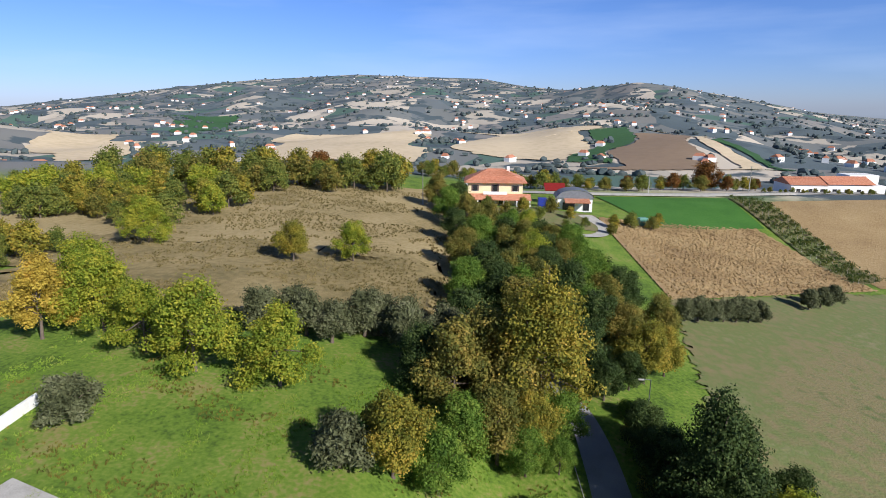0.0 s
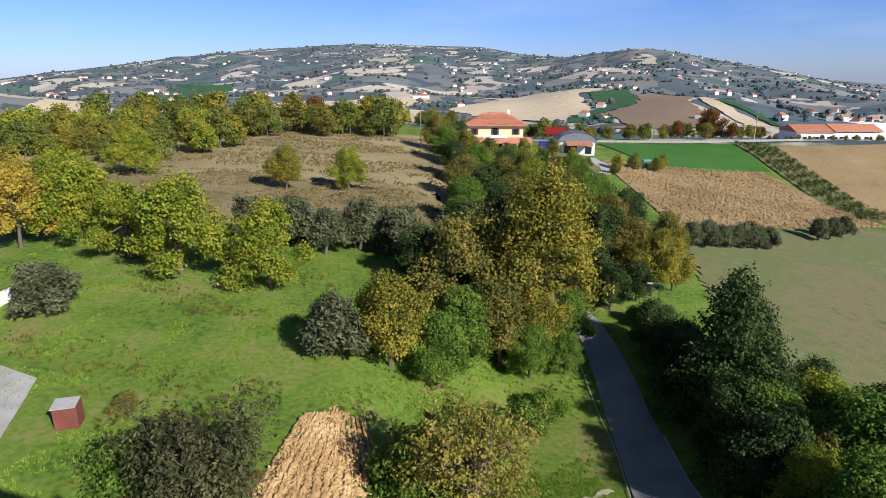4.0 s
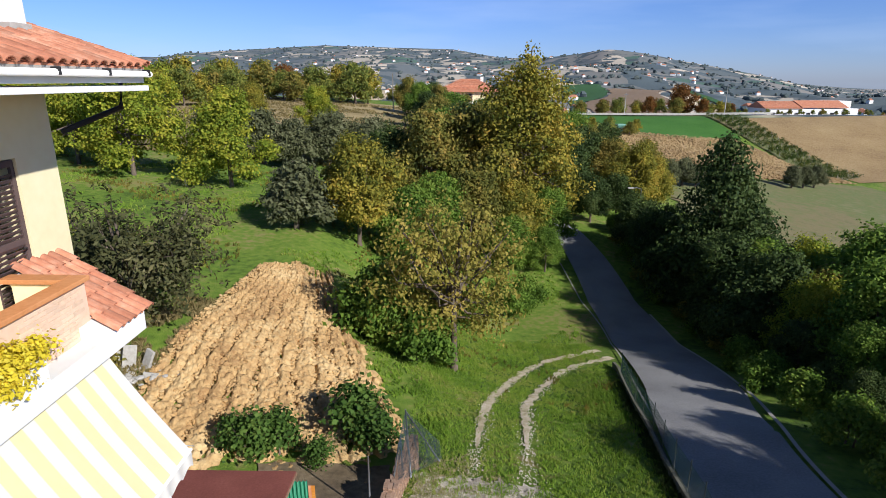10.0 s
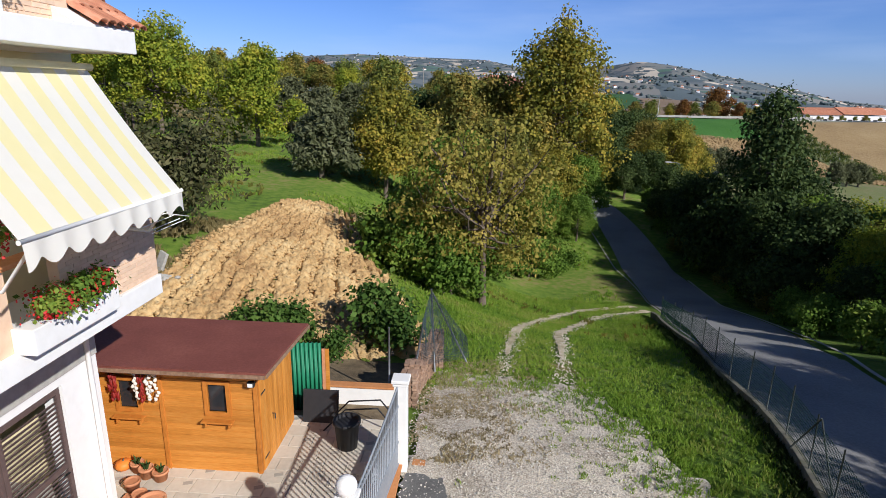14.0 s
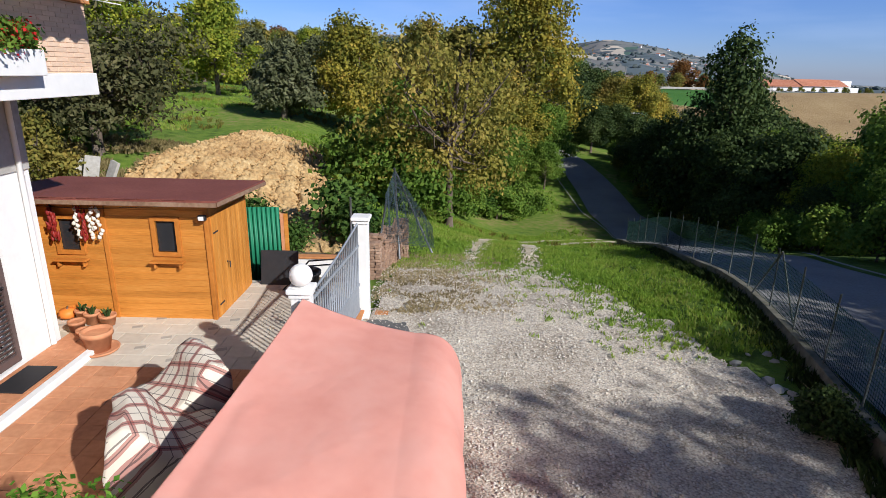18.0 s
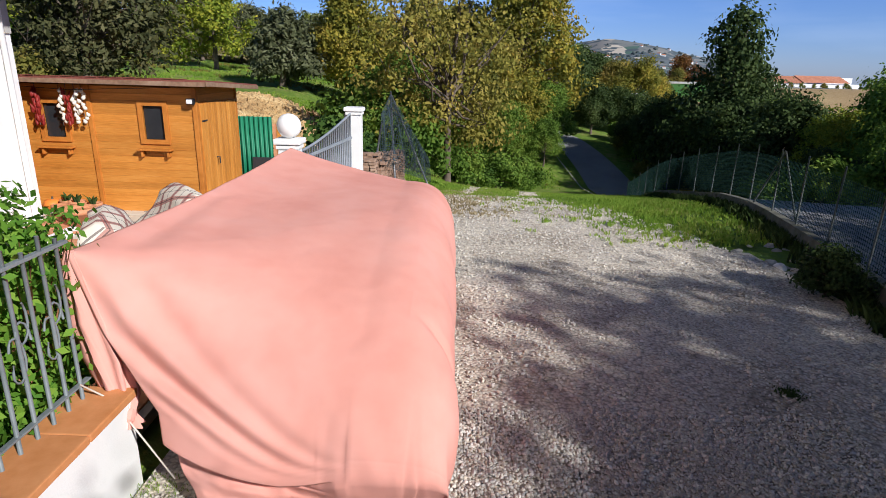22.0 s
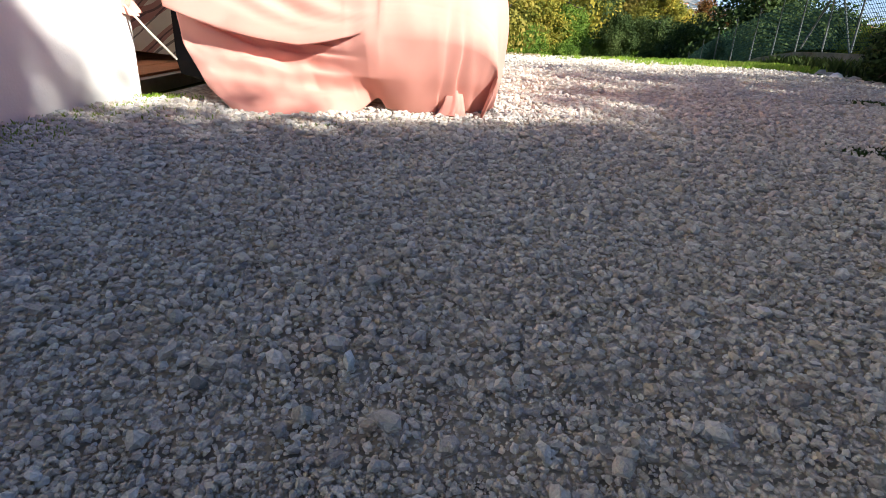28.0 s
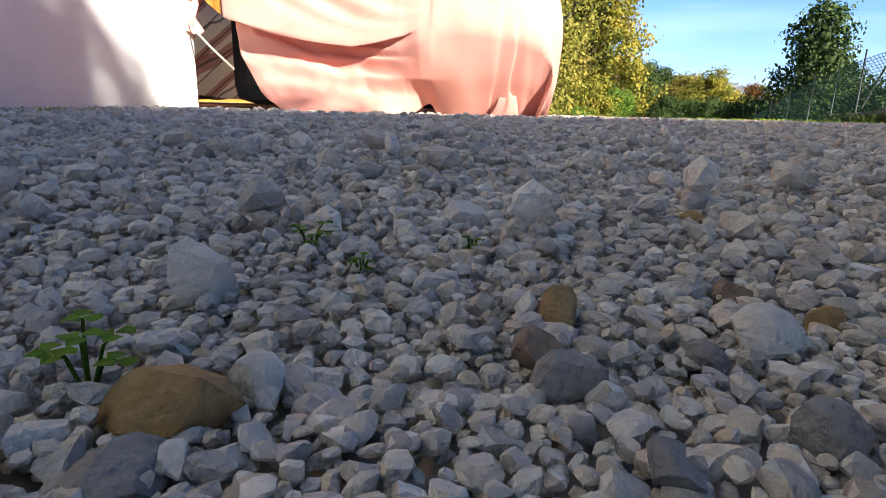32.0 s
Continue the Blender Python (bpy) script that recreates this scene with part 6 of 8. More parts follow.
vs, fs = [], []
nv_, nu_ = 220, 190
for j in range(nv_ + 1):
    v = (j / nv_)
    ww = 0.08 * min(1, max(0, v - 0.04) / 0.3)
    yc = sum(float(np.interp(min(1, v + ww * k), PV, PY)) for k in SOFT) / 9 - 0.07 * math.sin(math.pi * min(1, v / 0.5))
    zc = sum(float(np.interp(min(1, v + ww * k), PV, PZ)) for k in SOFT) / 9
    L0 = left_edge(v)
    S0 = Vector((-0.35, yc, zc))
    for i in range(nu_ + 1):
        u = i / nu_
        lip = max(0.0, min(1.0, (0.56 - u) / 0.18))
        if u < 0.6:
            t = u / 0.6
            ws_ = 0.16 * t * min(1, max(0, v - 0.24) / 0.14)
            Ls = sum((left_edge(min(1, v + ws_ * k)) for k in SOFT), Vector((0, 0, 0))) / 9 if ws_ > 0.004 else L0
            p = Ls.lerp(S0, t)
            belly = 6.75 * t * (1 - t) ** 2
            if v > 0.5:
                p.z -= belly * 0.05 * math.sin(math.pi * min(1, (v - 0.5) / 0.5))
            else:
                p.y -= belly * 0.06 * math.sin(math.pi * min(1.0, v / 0.5 + 0.12))
            p.y -= 0.10 * belly * (1 - min(1, v / 0.12)) ** 1.5
            near_fold = math.exp(-((v - FOLD) / 0.07) ** 2)
            p.z -= 0.32 * near_fold * t * (1 - t) ** 0.6 * (1 if v > 0.02 else 0)
            # the upper sheet hangs over the lower one
            if v < FOLD:
                p.y += lip * 0.075 * min(1, v / 0.05)
                p.z += lip * 0.035 * (v / FOLD) ** 3
            elif v < FOLD + 0.05:
                p.z -= lip * 0.045 * (1 - (v - FOLD) / 0.05)
        else:
            q = (u - 0.6) / 0.4
            a = q * math.pi / 2
            ca = max(0.0, math.cos(a)) ** 0.42
            z = zc * ca if q < 1 else 0.0
            p = Vector((-0.35 + 0.62 * math.sin(a) ** 0.8 - 0.08 * (1 - ca) ** 3, yc + 0.30 * q * q * (1 - min(1, v / 0.4)), z))
        out = Vector((0.25 * (u > 0.5), -0.75, 0.6)).normalized() if u < 0.7 else Vector((1, -0.25, 0.1)).normalized()
        w = 0.0
        t6 = min(1.0, u / 0.6)
        # swags that sweep from the tied corner across the front
        if FOLD < v < 0.75:
            P_ = (v - 0.22) * math.exp(3.2 * t6)
            if P_ > 0.03:
                ph = math.log(P_ / 0.31)
                w += 0.042 * math.exp(-((ph - 0.05) / 0.85) ** 2) * math.sin(ph * 8.0 + 0.5 * noise.noise((u * 3, v * 3, 0))) * min(1, t6 / 0.10) * max(0.0, 1 - t6 / 1.05)
        # creases in the lower sheet
        if v < FOLD:
            k_ = lip * min(1, v / 0.03)
            w += k_ * (0.010 * math.sin(130 * v + 5.0 * t6 + 3 * noise.noise((u * 5, v * 9, 1))) + 0.020 * noise.noise((u * 7, v * 30, 3)) + 0.012 * noise.noise((u * 18, v * 50, 6)))
        # pinched folds at the near right corner
        if v < 0.36:
            k_ = (1 - v / 0.36) ** 0.7
            w -= 0.022 * k_ * math.exp(-((u - 0.70 - 0.10 * v) / 0.010) ** 2)
            w += 0.014 * k_ * math.exp(-((u - 0.725 - 0.10 * v) / 0.016) ** 2)
            w -= 0.022 * k_ * math.exp(-((u - 0.765 + 0.06 * v) / 0.012) ** 2)
            w += 0.020 * k_ * noise.noise((u * 22, v * 10, 8)) * (u > 0.5)
        if u > 0.7:
            side = min(1, (u - 0.7) / 0.12)
            w += side * (0.030 * math.sin(yc * 7.5 + 2.2 * u) * max(0, 1 - (yc - 2.9) / 1.6) + 0.014 * math.sin(yc * 5 + u * 9))
            w -= side * 0.045 * math.exp(-((yc - 3.62 + 0.5 * (u - 0.8)) / 0.05) ** 2) * (u < 0.95)
        w += 0.010 * noise.noise((p.x * 2.2, p.y * 2.2, p.z * 2.2)) + 0.004 * noise.noise((p.x * 9, p.y * 9, p.z * 9))
        p = p + out * w
        if v < 0.09:
            p.z += 0.06 * math.exp(-((u - 0.555) / 0.045) ** 2) * (1 - v / 0.09)
            p.y += 0.06 * math.exp(-((u - 0.555) / 0.05) ** 2) * (1 - v / 0.09)
        vs.append((p.x, p.y, max(p.z, 0.004 - 0.03 * max(0, p.y - 2.5))))
fs = [(j * (nu_ + 1) + i, j * (nu_ + 1) + i + 1, (j + 1) * (nu_ + 1) + i + 1, (j + 1) * (nu_ + 1) + i) for j in range(nv_) for i in range(nu_)]
o = mesh_ob("sheet", vs, fs, CLOTH, car, True, "faded pink cotton sheet")
md = o.modifiers.new("thick", "SOLIDIFY")
md.thickness = 0.004


def fluted(name, pts, radii, flutes, depth, label):
    """A bunched length of cloth with deep pleats."""
    bm = bmesh.new()
    rings = []
    for k, (p, r) in enumerate(zip(pts, radii)):
        ring = []
        for s_ in range(48):
            a = s_ * 2 * math.pi / 48
            rr = r * (1 + depth * math.sin(flutes * a + 0.7 * k) + 0.3 * depth * math.sin(2 * flutes * a + k))
            ring.append(bm.verts.new((p[0] + rr * math.cos(a), p[1] + 0.6 * rr * math.sin(a), p[2] + 0.1 * r * math.sin(3 * a) * (k == len(pts) - 1))))
        rings.append(ring)
    for r0, r1 in zip(rings, rings[1:]):
        for s_ in range(48):
            f = bm.faces.new((r0[s_], r0[(s_ + 1) % 48], r1[(s_ + 1) % 48], r1[s_]))
            f.smooth = True
    part(name, bm, CLOTH, car, label)


fluted("hem_gather", [(-0.01, 3.00, 0.26), (0.0, 2.97, 0.16), (0.0, 2.95, 0.08), (-0.01, 2.94, 0.02), (-0.01, 2.94, 0.008)], [0.02, 0.03, 0.04, 0.055, 0.075], 5, 0.28, "gathered pink hem")
top_row = vs[nv_ * (nu_ + 1):]
vs, fs = [], []
for j in range(9):
    for x, y, z in top_row:
        k_ = j / 8
        vs.append((x, y + 0.10 * k_ + 0.02 * math.sin(x * 20) * k_, z * (1 - k_) - 0.13 * k_))
fs = [(j * (nu_ + 1) + i, (j + 1) * (nu_ + 1) + i, (j + 1) * (nu_ + 1) + i + 1, j * (nu_ + 1) + i + 1) for j in range(8) for i in range(nu_)]
mesh_ob("rear_sheet", vs, fs, CLOTH, car, True)
# hanging tail and knot at the railing, and the cord
fluted("tail", [(-2.09, 3.38, 1.50), (-2.05, 3.37, 1.30), (-1.98, 3.35, 1.08), (-1.90, 3.32, 0.85), (-1.83, 3.27, 0.62), (-1.79, 3.23, 0.50), (-1.79, 3.22, 0.42)], [0.03, 0.08, 0.115, 0.12, 0.085, 0.035, 0.075], 7, 0.34, "bunched pink corner of the sheet")
bm = bmesh.new()
r = bmesh.ops.create_icosphere(bm, subdivisions=2, radius=0.05)
for v in r["verts"]:
    v.co *= 1 + 0.3 * noise.noise(v.co * 30)
bmesh.ops.translate(bm, vec=(-1.78, 3.22, 0.49), verts=r["verts"])
part("knot", bm, CLOTH, car)
CORD = make_mat("cord", [(0.55, 0.50, 0.42), (0.65, 0.60, 0.52)], 0.9, 40, 5, 0.2)
part("cord", tube_bm([(-1.79, 3.2, 0.49), (-1.6, 3.1, 0.34), (-1.42, 2.99, 0.22)], [0.006] * 3, 6), CORD, car, "pale cord")
part("cord", tube_bm([(-1.97, 3.1, 0.77), (-1.88, 3.16, 0.66), (-1.79, 3.2, 0.5)], [0.006] * 3, 6), CORD, car, "pale cord")
# unseen dark car body, widened to stand in for shade behind the sheet
part("body", box_bm((-0.98, 5.35, 0.47), (1.55, 3.5, 0.86), 0.12), DARK, car)
for x in (-1.3, -0.3):
    for y in (4.1, 6.5):
        bm = bmesh.new()
        add_tube(bm, [(x - 0.09, y, 0.28), (x + 0.09, y, 0.28)], [0.29, 0.29], 20)
        part("wheel", bm, DARK, car)

# ---- dug plot ----
def furrows(x, y, u, v):
    """Broad ridges parted by broken troughs, with clods; the edge runs out unevenly."""
    s_ = v * 13.0 + 0.35 * noise.noise((x * 0.35, y * 0.35, 2)) + 0.22 * noise.noise((x * 1.3, y * 1.3, 5)) + 0.10 * noise.noise((x * 4, y * 4, 8))
    q = abs(s_ - round(s_))
    cut = math.exp(-(q / 0.15) ** 2) * max(0.05, 0.60 + 1.2 * noise.noise((x * 1.2, y * 1.2, 9)))
    body = 0.14 - 0.36 * cut + 0.06 * noise.noise((x * 0.8, y * 0.8, 0)) + 0.12 * noise.noise((x * 3.6, y * 3.6, 3)) + 0.12 * noise.noise((x * 9.5, y * 9.5, 6))
    rim = 14 * min(u, 1 - u, v, 1 - v) + 0.9 * noise.noise((x * 0.9, y * 0.9, 4)) + 0.5 * noise.noise((x * 3.1, y * 3.1, 7)) - 0.25
    t = max(0.0, min(1.0, rim))
    return -0.16 + t * (body + 0.20)


sheet("dug_plot", [(-0.4, 16.6), (-7.7, 35.0), (-10.6, 33.9), (-13.2, 15.0)], DIRT, "freshly dug ochre earth in furrows", 0.06, 260, 200, furrows, rag=0.3, category="plot")
rs = np.random.RandomState(12)
ico = bmesh.new()
bmesh.ops.create_icosphere(ico, subdivisions=1, radius=1.0)
ICO_V = np.array([v.co[:] for v in ico.verts])
ICO_F = np.array([[v.index for v in f.verts] for f in ico.faces])
ico.free()
ico = bmesh.new()
bmesh.ops.create_icosphere(ico, subdivisions=2, radius=1.0)
ICO2_V = np.array([v.co[:] for v in ico.verts])
ICO2_F = np.array([[v.index for v in f.verts] for f in ico.faces])
ico.free()
g_ = (1 + 5 ** 0.5) / 2
LOW_V = np.array([(-1, g_, 0), (1, g_, 0), (-1, -g_, 0), (1, -g_, 0), (0, -1, g_), (0, 1, g_), (0, -1, -g_), (0, 1, -g_), (g_, 0, -1), (g_, 0, 1), (-g_, 0, -1), (-g_, 0, 1)]) / (1 + g_ * g_) ** 0.5
LOW_F = np.array([(0, 11, 5), (0, 5, 1), (0, 1, 7), (0, 7, 10), (0, 10, 11), (1, 5, 9), (5, 11, 4), (11, 10, 2), (10, 7, 6), (7, 1, 8), (3, 9, 4), (3, 4, 2), (3, 2, 6), (3, 6, 8), (3, 8, 9), (4, 9, 5), (2, 4, 11), (6, 2, 10), (8, 6, 7), (9, 8, 1)])


def scatter(name, pos, size, mat, V, F, seed, parent=None, flat=0.6, rough_=0.22, label=""):
    """Many irregular lumps joined into one mesh."""
    r = np.random.RandomState(seed)
    n = len(pos)
    sc = np.asarray(size)[:, None] * np.stack([r.uniform(0.75, 1.35, n), r.uniform(0.65, 1.0, n), flat * r.uniform(0.75, 1.2, n)], 1)
    an = r.uniform(0, 6.28, n)
    tl = r.uniform(-0.35, 0.35, (n, 2))
    v = V[None] * (1 + rough_ * r.uniform(-1, 1, (n, len(V), 1))) * sc[:, None, :]
    ct, st = np.cos(tl[:, :1]), np.sin(tl[:, :1])
    y, z = v[..., 1] * ct - v[..., 2] * st, v[..., 1] * st + v[..., 2] * ct
    x = v[..., 0]
    ca, sa = np.cos(an)[:, None], np.sin(an)[:, None]
    v = np.stack([x * ca - y * sa, x * sa + y * ca, z], -1) + np.asarray(pos)[:, None, :]
    f = F[None] + (np.arange(n) * len(V))[:, None, None]
    ob = mesh_ob(name, v.reshape(-1, 3).tolist(), f.reshape(-1, 3).tolist(), mat, parent, len(V) > 20, label)
    return ob


n = 9500
u, v = 0.03 + 0.94 * rs.rand(n), 0.04 + 0.92 * rs.rand(n)
ax, ay = -0.8 * (1 - u) * (1 - v) - 9.2 * u * (1 - v) - 11.4 * u * v - 12.6 * (1 - u) * v, 17.6 * (1 - u) * (1 - v) + 33.9 * u * (1 - v) + 33.2 * u * v + 16.4 * (1 - u) * v
tagged(scatter("clods", np.stack([ax, ay, land(ax, ay) + 0.13 + 0.05 * rs.randn(n)], 1), 0.03 + 0.12 * rs.rand(n) ** 2, DIRT, LOW_V, LOW_F, 4), "ochre clods of earth strewn over the dug plot", "earth", kind="stuff")
n = 60
tagged(scatter("rubble", np.stack([rs.normal(-12.6, 0.7, n), rs.normal(20.6, 0.6, n), 0.25 + 0.15 * rs.rand(n)], 1), rs.uniform(0.07, 0.22, n), CONCRETE, LOW_V, LOW_F, 5), "pale stones heaped under the shrub", "stones", kind="stuff")

for k, (x, y, w, h_, a, b_) in enumerate(((-12.9, 20.9, 0.5, 1.0, 24, 10), (-12.3, 21.0, 0.42, 0.85, -30, 14), (-13.5, 21.2, 0.5, 0.7, 12, 30), (-11.8, 20.4, 0.6, 0.35, 0, 6))):
    ob = thing("stone_slab", "pale broken stone slab leaning under the shrub", "stone slab", (x, y, land1(x, y) - 0.05), a, "leaning slabs")
    part("slab", box_bm((0, 0, h_ / 2), (w, 0.12, h_), 0.02, Matrix.Rotation(radians(b_), 4, "Y") @ Matrix.Rotation(radians(-18), 4, "X")), CONCRETE, ob)
# ---- leafy plants beside the plot ----
L_FIG = leaf_mat("fig_leaf", [(0.03, 0.065, 0.015), (0.06, 0.12, 0.024), (0.105, 0.185, 0.035), (0.17, 0.24, 0.05)])
tree_kind("fig", 1.8, 1.9, 0.15, 1300, L_FIG, 91, 7, 0.05, 0.04, shell=0.3, multi=2, long=1.2)
for k, (x, y, s) in enumerate(((-6.6, 17.0, 0.9), (-5.9, 17.4, 0.8), (-3.3, 18.4, 1.15), (-2.7, 17.6, 0.9), (-7.4, 17.4, 0.7), (-4.4, 16.6, 0.55))):
    plant("fig", x, y, s, 66 * k, "broad-leaved green plant at the edge of the dug plot", "garden_plant", "garden plants", category="plant")

rr_ = np.random.RandomState(44)
n = 3200
ty = 13.0 + 19 * rr_.rand(n) ** 1.2
tx = np.where(rr_.rand(n) < 0.5, np.interp(ty, (13, 17.4, 22.2, 27.3, 31, 34), (0.4, 0.8, 1.5, 3.25, 5.3, 9.0)), np.interp(ty, (13, 17.5, 22.9, 27.9, 30.5, 32.4), (2.1, 2.6, 3.3, 5.3, 7.2, 9.7))) + 0.17 * rr_.randn(n) * (1 + 1.6 * np.maximum(0, 17 - ty) / 4)
tagged(scatter("rut_stones", np.stack([tx, ty, land(tx, ty) + 0.02], 1), rr_.uniform(0.010, 0.032, n), GRAVEL, LOW_V, LOW_F, 45), "pale stones strewn along the wheel ruts", "stones", kind="stuff")

# ---- roadside wall, posts and netting ----
FENCE = [(4.9, 3.0), (5.35, 6.0), (5.85, 8.2), (6.35, 10.6), (6.75, 13.0), (7.05, 16.6), (7.9, 22.5), (9.2, 29.5)]
fy = [p[1] for p in FENCE]
fx = [p[0] for p in FENCE]


def fence_x(y):
    return float(np.interp(y, fy, fx))


rw = thing("roadside_wall", "low mossy weathered concrete wall along the lane", "wall", kind="structure")
for k in range(34):
    ya, yb = -2 + 0.95 * k, -2 + 0.95 * (k + 1)
    xa, xb = fence_x(max(ya, 3)) + min(0, ya - 3) * 0.13, fence_x(max(yb, 3)) + min(0, yb - 3) * 0.13
    za, zb = land1(xa, ya), land1(xb, yb)
    L2 = math.hypot(xb - xa, yb - ya)
    m = Matrix.Translation(((xa + xb) / 2, (ya + yb) / 2, (za + zb) / 2 - 0.02)) @ Matrix.Rotation(math.atan2(yb - ya, xb - xa), 4, "Z") @ Matrix.Rotation(-math.atan2(zb - za, L2), 4, "Y")
    part("wall_block", box_bm((0, 0, 0), (L2 - 0.006, 0.16, 0.62), 0.012, m), MOSSY, rw)
fence = thing("wire_fence", "thin steel posts with green wire netting along the lane", "fence")
pb = tube_bm([(0, 0, 0), (0, 0, 1)], [0.016, 0.015], 7)
POST = bpy.data.meshes.new("post")
pb.to_mesh(POST)
pb.free()
POST.materials.append(FENCEP)
ys_posts = [3.4, 5.4, 7.3, 8.6, 9.9, 11.1, 12.4, 13.6, 14.8, 16.1, 17.6, 19.2, 21, 22.8, 24.6, 26.4, 28.2]
for y in ys_posts:
    x = fence_x(y)
    share("post", POST, Matrix.Translation((x, y, land1(x, y) + 0.3)) @ Matrix.Rotation(radians(rb.uniform(-2, 2)), 4, "X") @ Matrix.Diagonal((1, 1, 1.18, 1)), fence)
for s in (-1, 1):
    y = 11.0
    x = fence_x(y)
    part("brace", tube_bm([(x, y, land1(x, y) + 1.45), (x - 0.02, y + s * 0.75, land1(x, y) + 0.32)], [0.018, 0.018], 6), FENCEP, fence)
NET = make_mat("green_netting", [(0.010, 0.026, 0.022), (0.018, 0.04, 0.034)], 0.95, 20, 2, 0.0, spec=0.02)
bm = bmesh.new()
for a, b in zip(ys_posts, ys_posts[1:]):
    pa, pb_ = Vector((fence_x(a), a, land1(fence_x(a), a) + 0.34)), Vector((fence_x(b), b, land1(fence_x(b), b) + 0.34))
    for k in range(17):
        add_tube(bm, [pa + Vector((0, 0, 0.06 * k)), pb_ + Vector((0, 0, 0.06 * k))], [0.0042, 0.0042], 3, False)
    n_ = int((b - a) / 0.055)
    for k in range(n_):
        q = pa.lerp(pb_, k / n_)
        add_tube(bm, [q, q + Vector((0, 0, 0.98))], [0.0040, 0.0040], 3, False)
part("netting", bm, NET, fence, "green wire netting")
white_st = thing("white_stone", "round white stone at the edge of the gravel", "stone", (5.15, 8.35, -0.12))
bm = bmesh.new()
bmesh.ops.create_icosphere(bm, subdivisions=2, radius=0.10)
for v_ in bm.verts:
    v_.co *= 1 + 0.15 * noise.noise(v_.co * 9)
part("stone", bm, WHITE, white_st)
n = 14
tagged(scatter("edge_stones", np.stack([rs.uniform(4.7, 5.8, n), rs.uniform(8.0, 9.6, n), -0.16 + 0.05 * rs.rand(n)], 1), rs.uniform(0.05, 0.13, n), CONCRETE, LOW_V, LOW_F, 15), "grey stones lying at the foot of the wall", "stones", kind="stuff")
tree_kind("box", 0.95, 1.3, 0.05, 7000, L_DARK, 95, 9, 0.02, 0.03, shell=0.5)
plant("box", 5.05, 7.1, 0.68, 0, "dark clipped evergreen bush against the low wall", "dark_bush", category="shrub")

# ---- street lamp and parked van ----
lamp = thing("street_lamp", "grey street lamp on a tall pole beside the lane", "street lamp", (19.6, 60.2, land1(19.6, 60.2)))
part("pole", tube_bm([(0, 0, -0.2), (0, 0, 5.0)], [0.07, 0.05], 10), METAL, lamp)
part("arm", tube_bm([(0, 0, 4.95), (-0.5, -0.1, 5.1), (-1.0, -0.2, 5.1)], [0.04, 0.035, 0.03], 8), METAL, lamp)
part("head", box_bm((-1.15, -0.23, 5.1), (0.6, 0.25, 0.12), 0.03), CONCRETE, lamp)
van = thing("delivery_van", "cream box van with brown pictures on its rear doors", "van", (4.6, 73.6, land1(4.6, 73.6) + 0.05), 34)
VANP = make_mat("cream_van_paint", [(0.66, 0.61, 0.44), (0.72, 0.67, 0.50)], 0.4, 6, 1, 0.05)
BROWNP = make_mat("brown_print", [(0.20, 0.11, 0.05), (0.30, 0.18, 0.08)], 0.5, 9, 2, 0.0)
GOLDP = make_mat("gold_print", [(0.55, 0.38, 0.10), (0.62, 0.46, 0.16)], 0.5, 9, 2, 0.0)
part("box_body", box_bm((0, 2.2, 1.6), (2.2, 4.4, 2.4), 0.05), VANP, van, "cream box body")
part("roof", box_bm((0, 2.2, 2.83), (2.16, 4.3, 0.06), 0.02), WHITE, van)
part("cab", box_bm((0, 5.3, 1.2), (2.0, 1.8, 1.7), 0.25), VANP, van)
part("bumper", box_bm((0, -0.05, 0.42), (2.1, 0.12, 0.16), 0.03), DARK, van)
for s in (-1, 1):
    d_ = part("rear_door", box_bm((s * 0.53, -0.015, 1.6), (1.02, 0.03, 2.2), 0.01), VANP, van)
    part("picture", lathe_bm([(0.02, 0), (0.27, 0), (0.27, 0.012), (0.02, 0.012)], 24), BROWNP, d_).matrix_local = pose(s * 0.53, -0.032, 1.2, 90)
    part("label", box_bm((s * 0.53, -0.038, 2.15), (0.7, 0.012, 0.22), 0.003), GOLDP, d_)
    part("hinge_bar", box_bm((s * 0.08, -0.045, 1.6), (0.03, 0.02, 2.1), 0.004), METAL, d_)
    part("tail_light", box_bm((s * 0.95, -0.1, 0.62), (0.14, 0.05, 0.1), 0.01), CHILI, van)
    for y in (0.9, 4.9):
        bm = bmesh.new()
        add_tube(bm, [(s * 0.82, y, 0.36), (s * 1.04, y, 0.36)], [0.36, 0.36], 20)
        part("wheel", bm, DARK, van)

# ---- neighbour's yard on the slope ----
sheet("neighbour_paving", [(-26.6, 26.0), (-29.6, 33.4), (-34.8, 35.0), (-37, 26)], CONCRETE, "pale concrete yard on the slope", 0.08, 12, 12, category="paving")
nw_ = thing("neighbour_wall", "white rendered garden wall on the slope", "wall", kind="structure")
for k in range(6):
    x, y = -40.4, 38.6 + 1.15 * k
    part("wall_block", box_bm((x, y, land1(x, y) + 0.45), (0.25, 1.14, 1.3), 0.02), WHITE, nw_)
rbx = thing("rusty_box", "dark red metal box standing in the grass", "box", (-24.4, 29.2, land1(-24.4, 29.2)), 18)
part("body", box_bm((0, 0, 0.75), (1.3, 1.1, 1.5), 0.03), FELT, rbx)
part("lid", box_bm((0, 0, 1.53), (1.36, 1.16, 0.06), 0.015, Matrix.Rotation(radians(6), 4, "X")), CONCRETE, rbx)
for p in ((-30.5, 30.2), (-28.6, 27.6)):
    ob = thing("thin_post", "thin grey post standing beside the concrete yard", "post", (p[0], p[1], land1(*p)))
    part("post", tube_bm([(0, 0, -0.2), (0, 0, 1.6)], [0.04, 0.035], 7), METAL, ob)

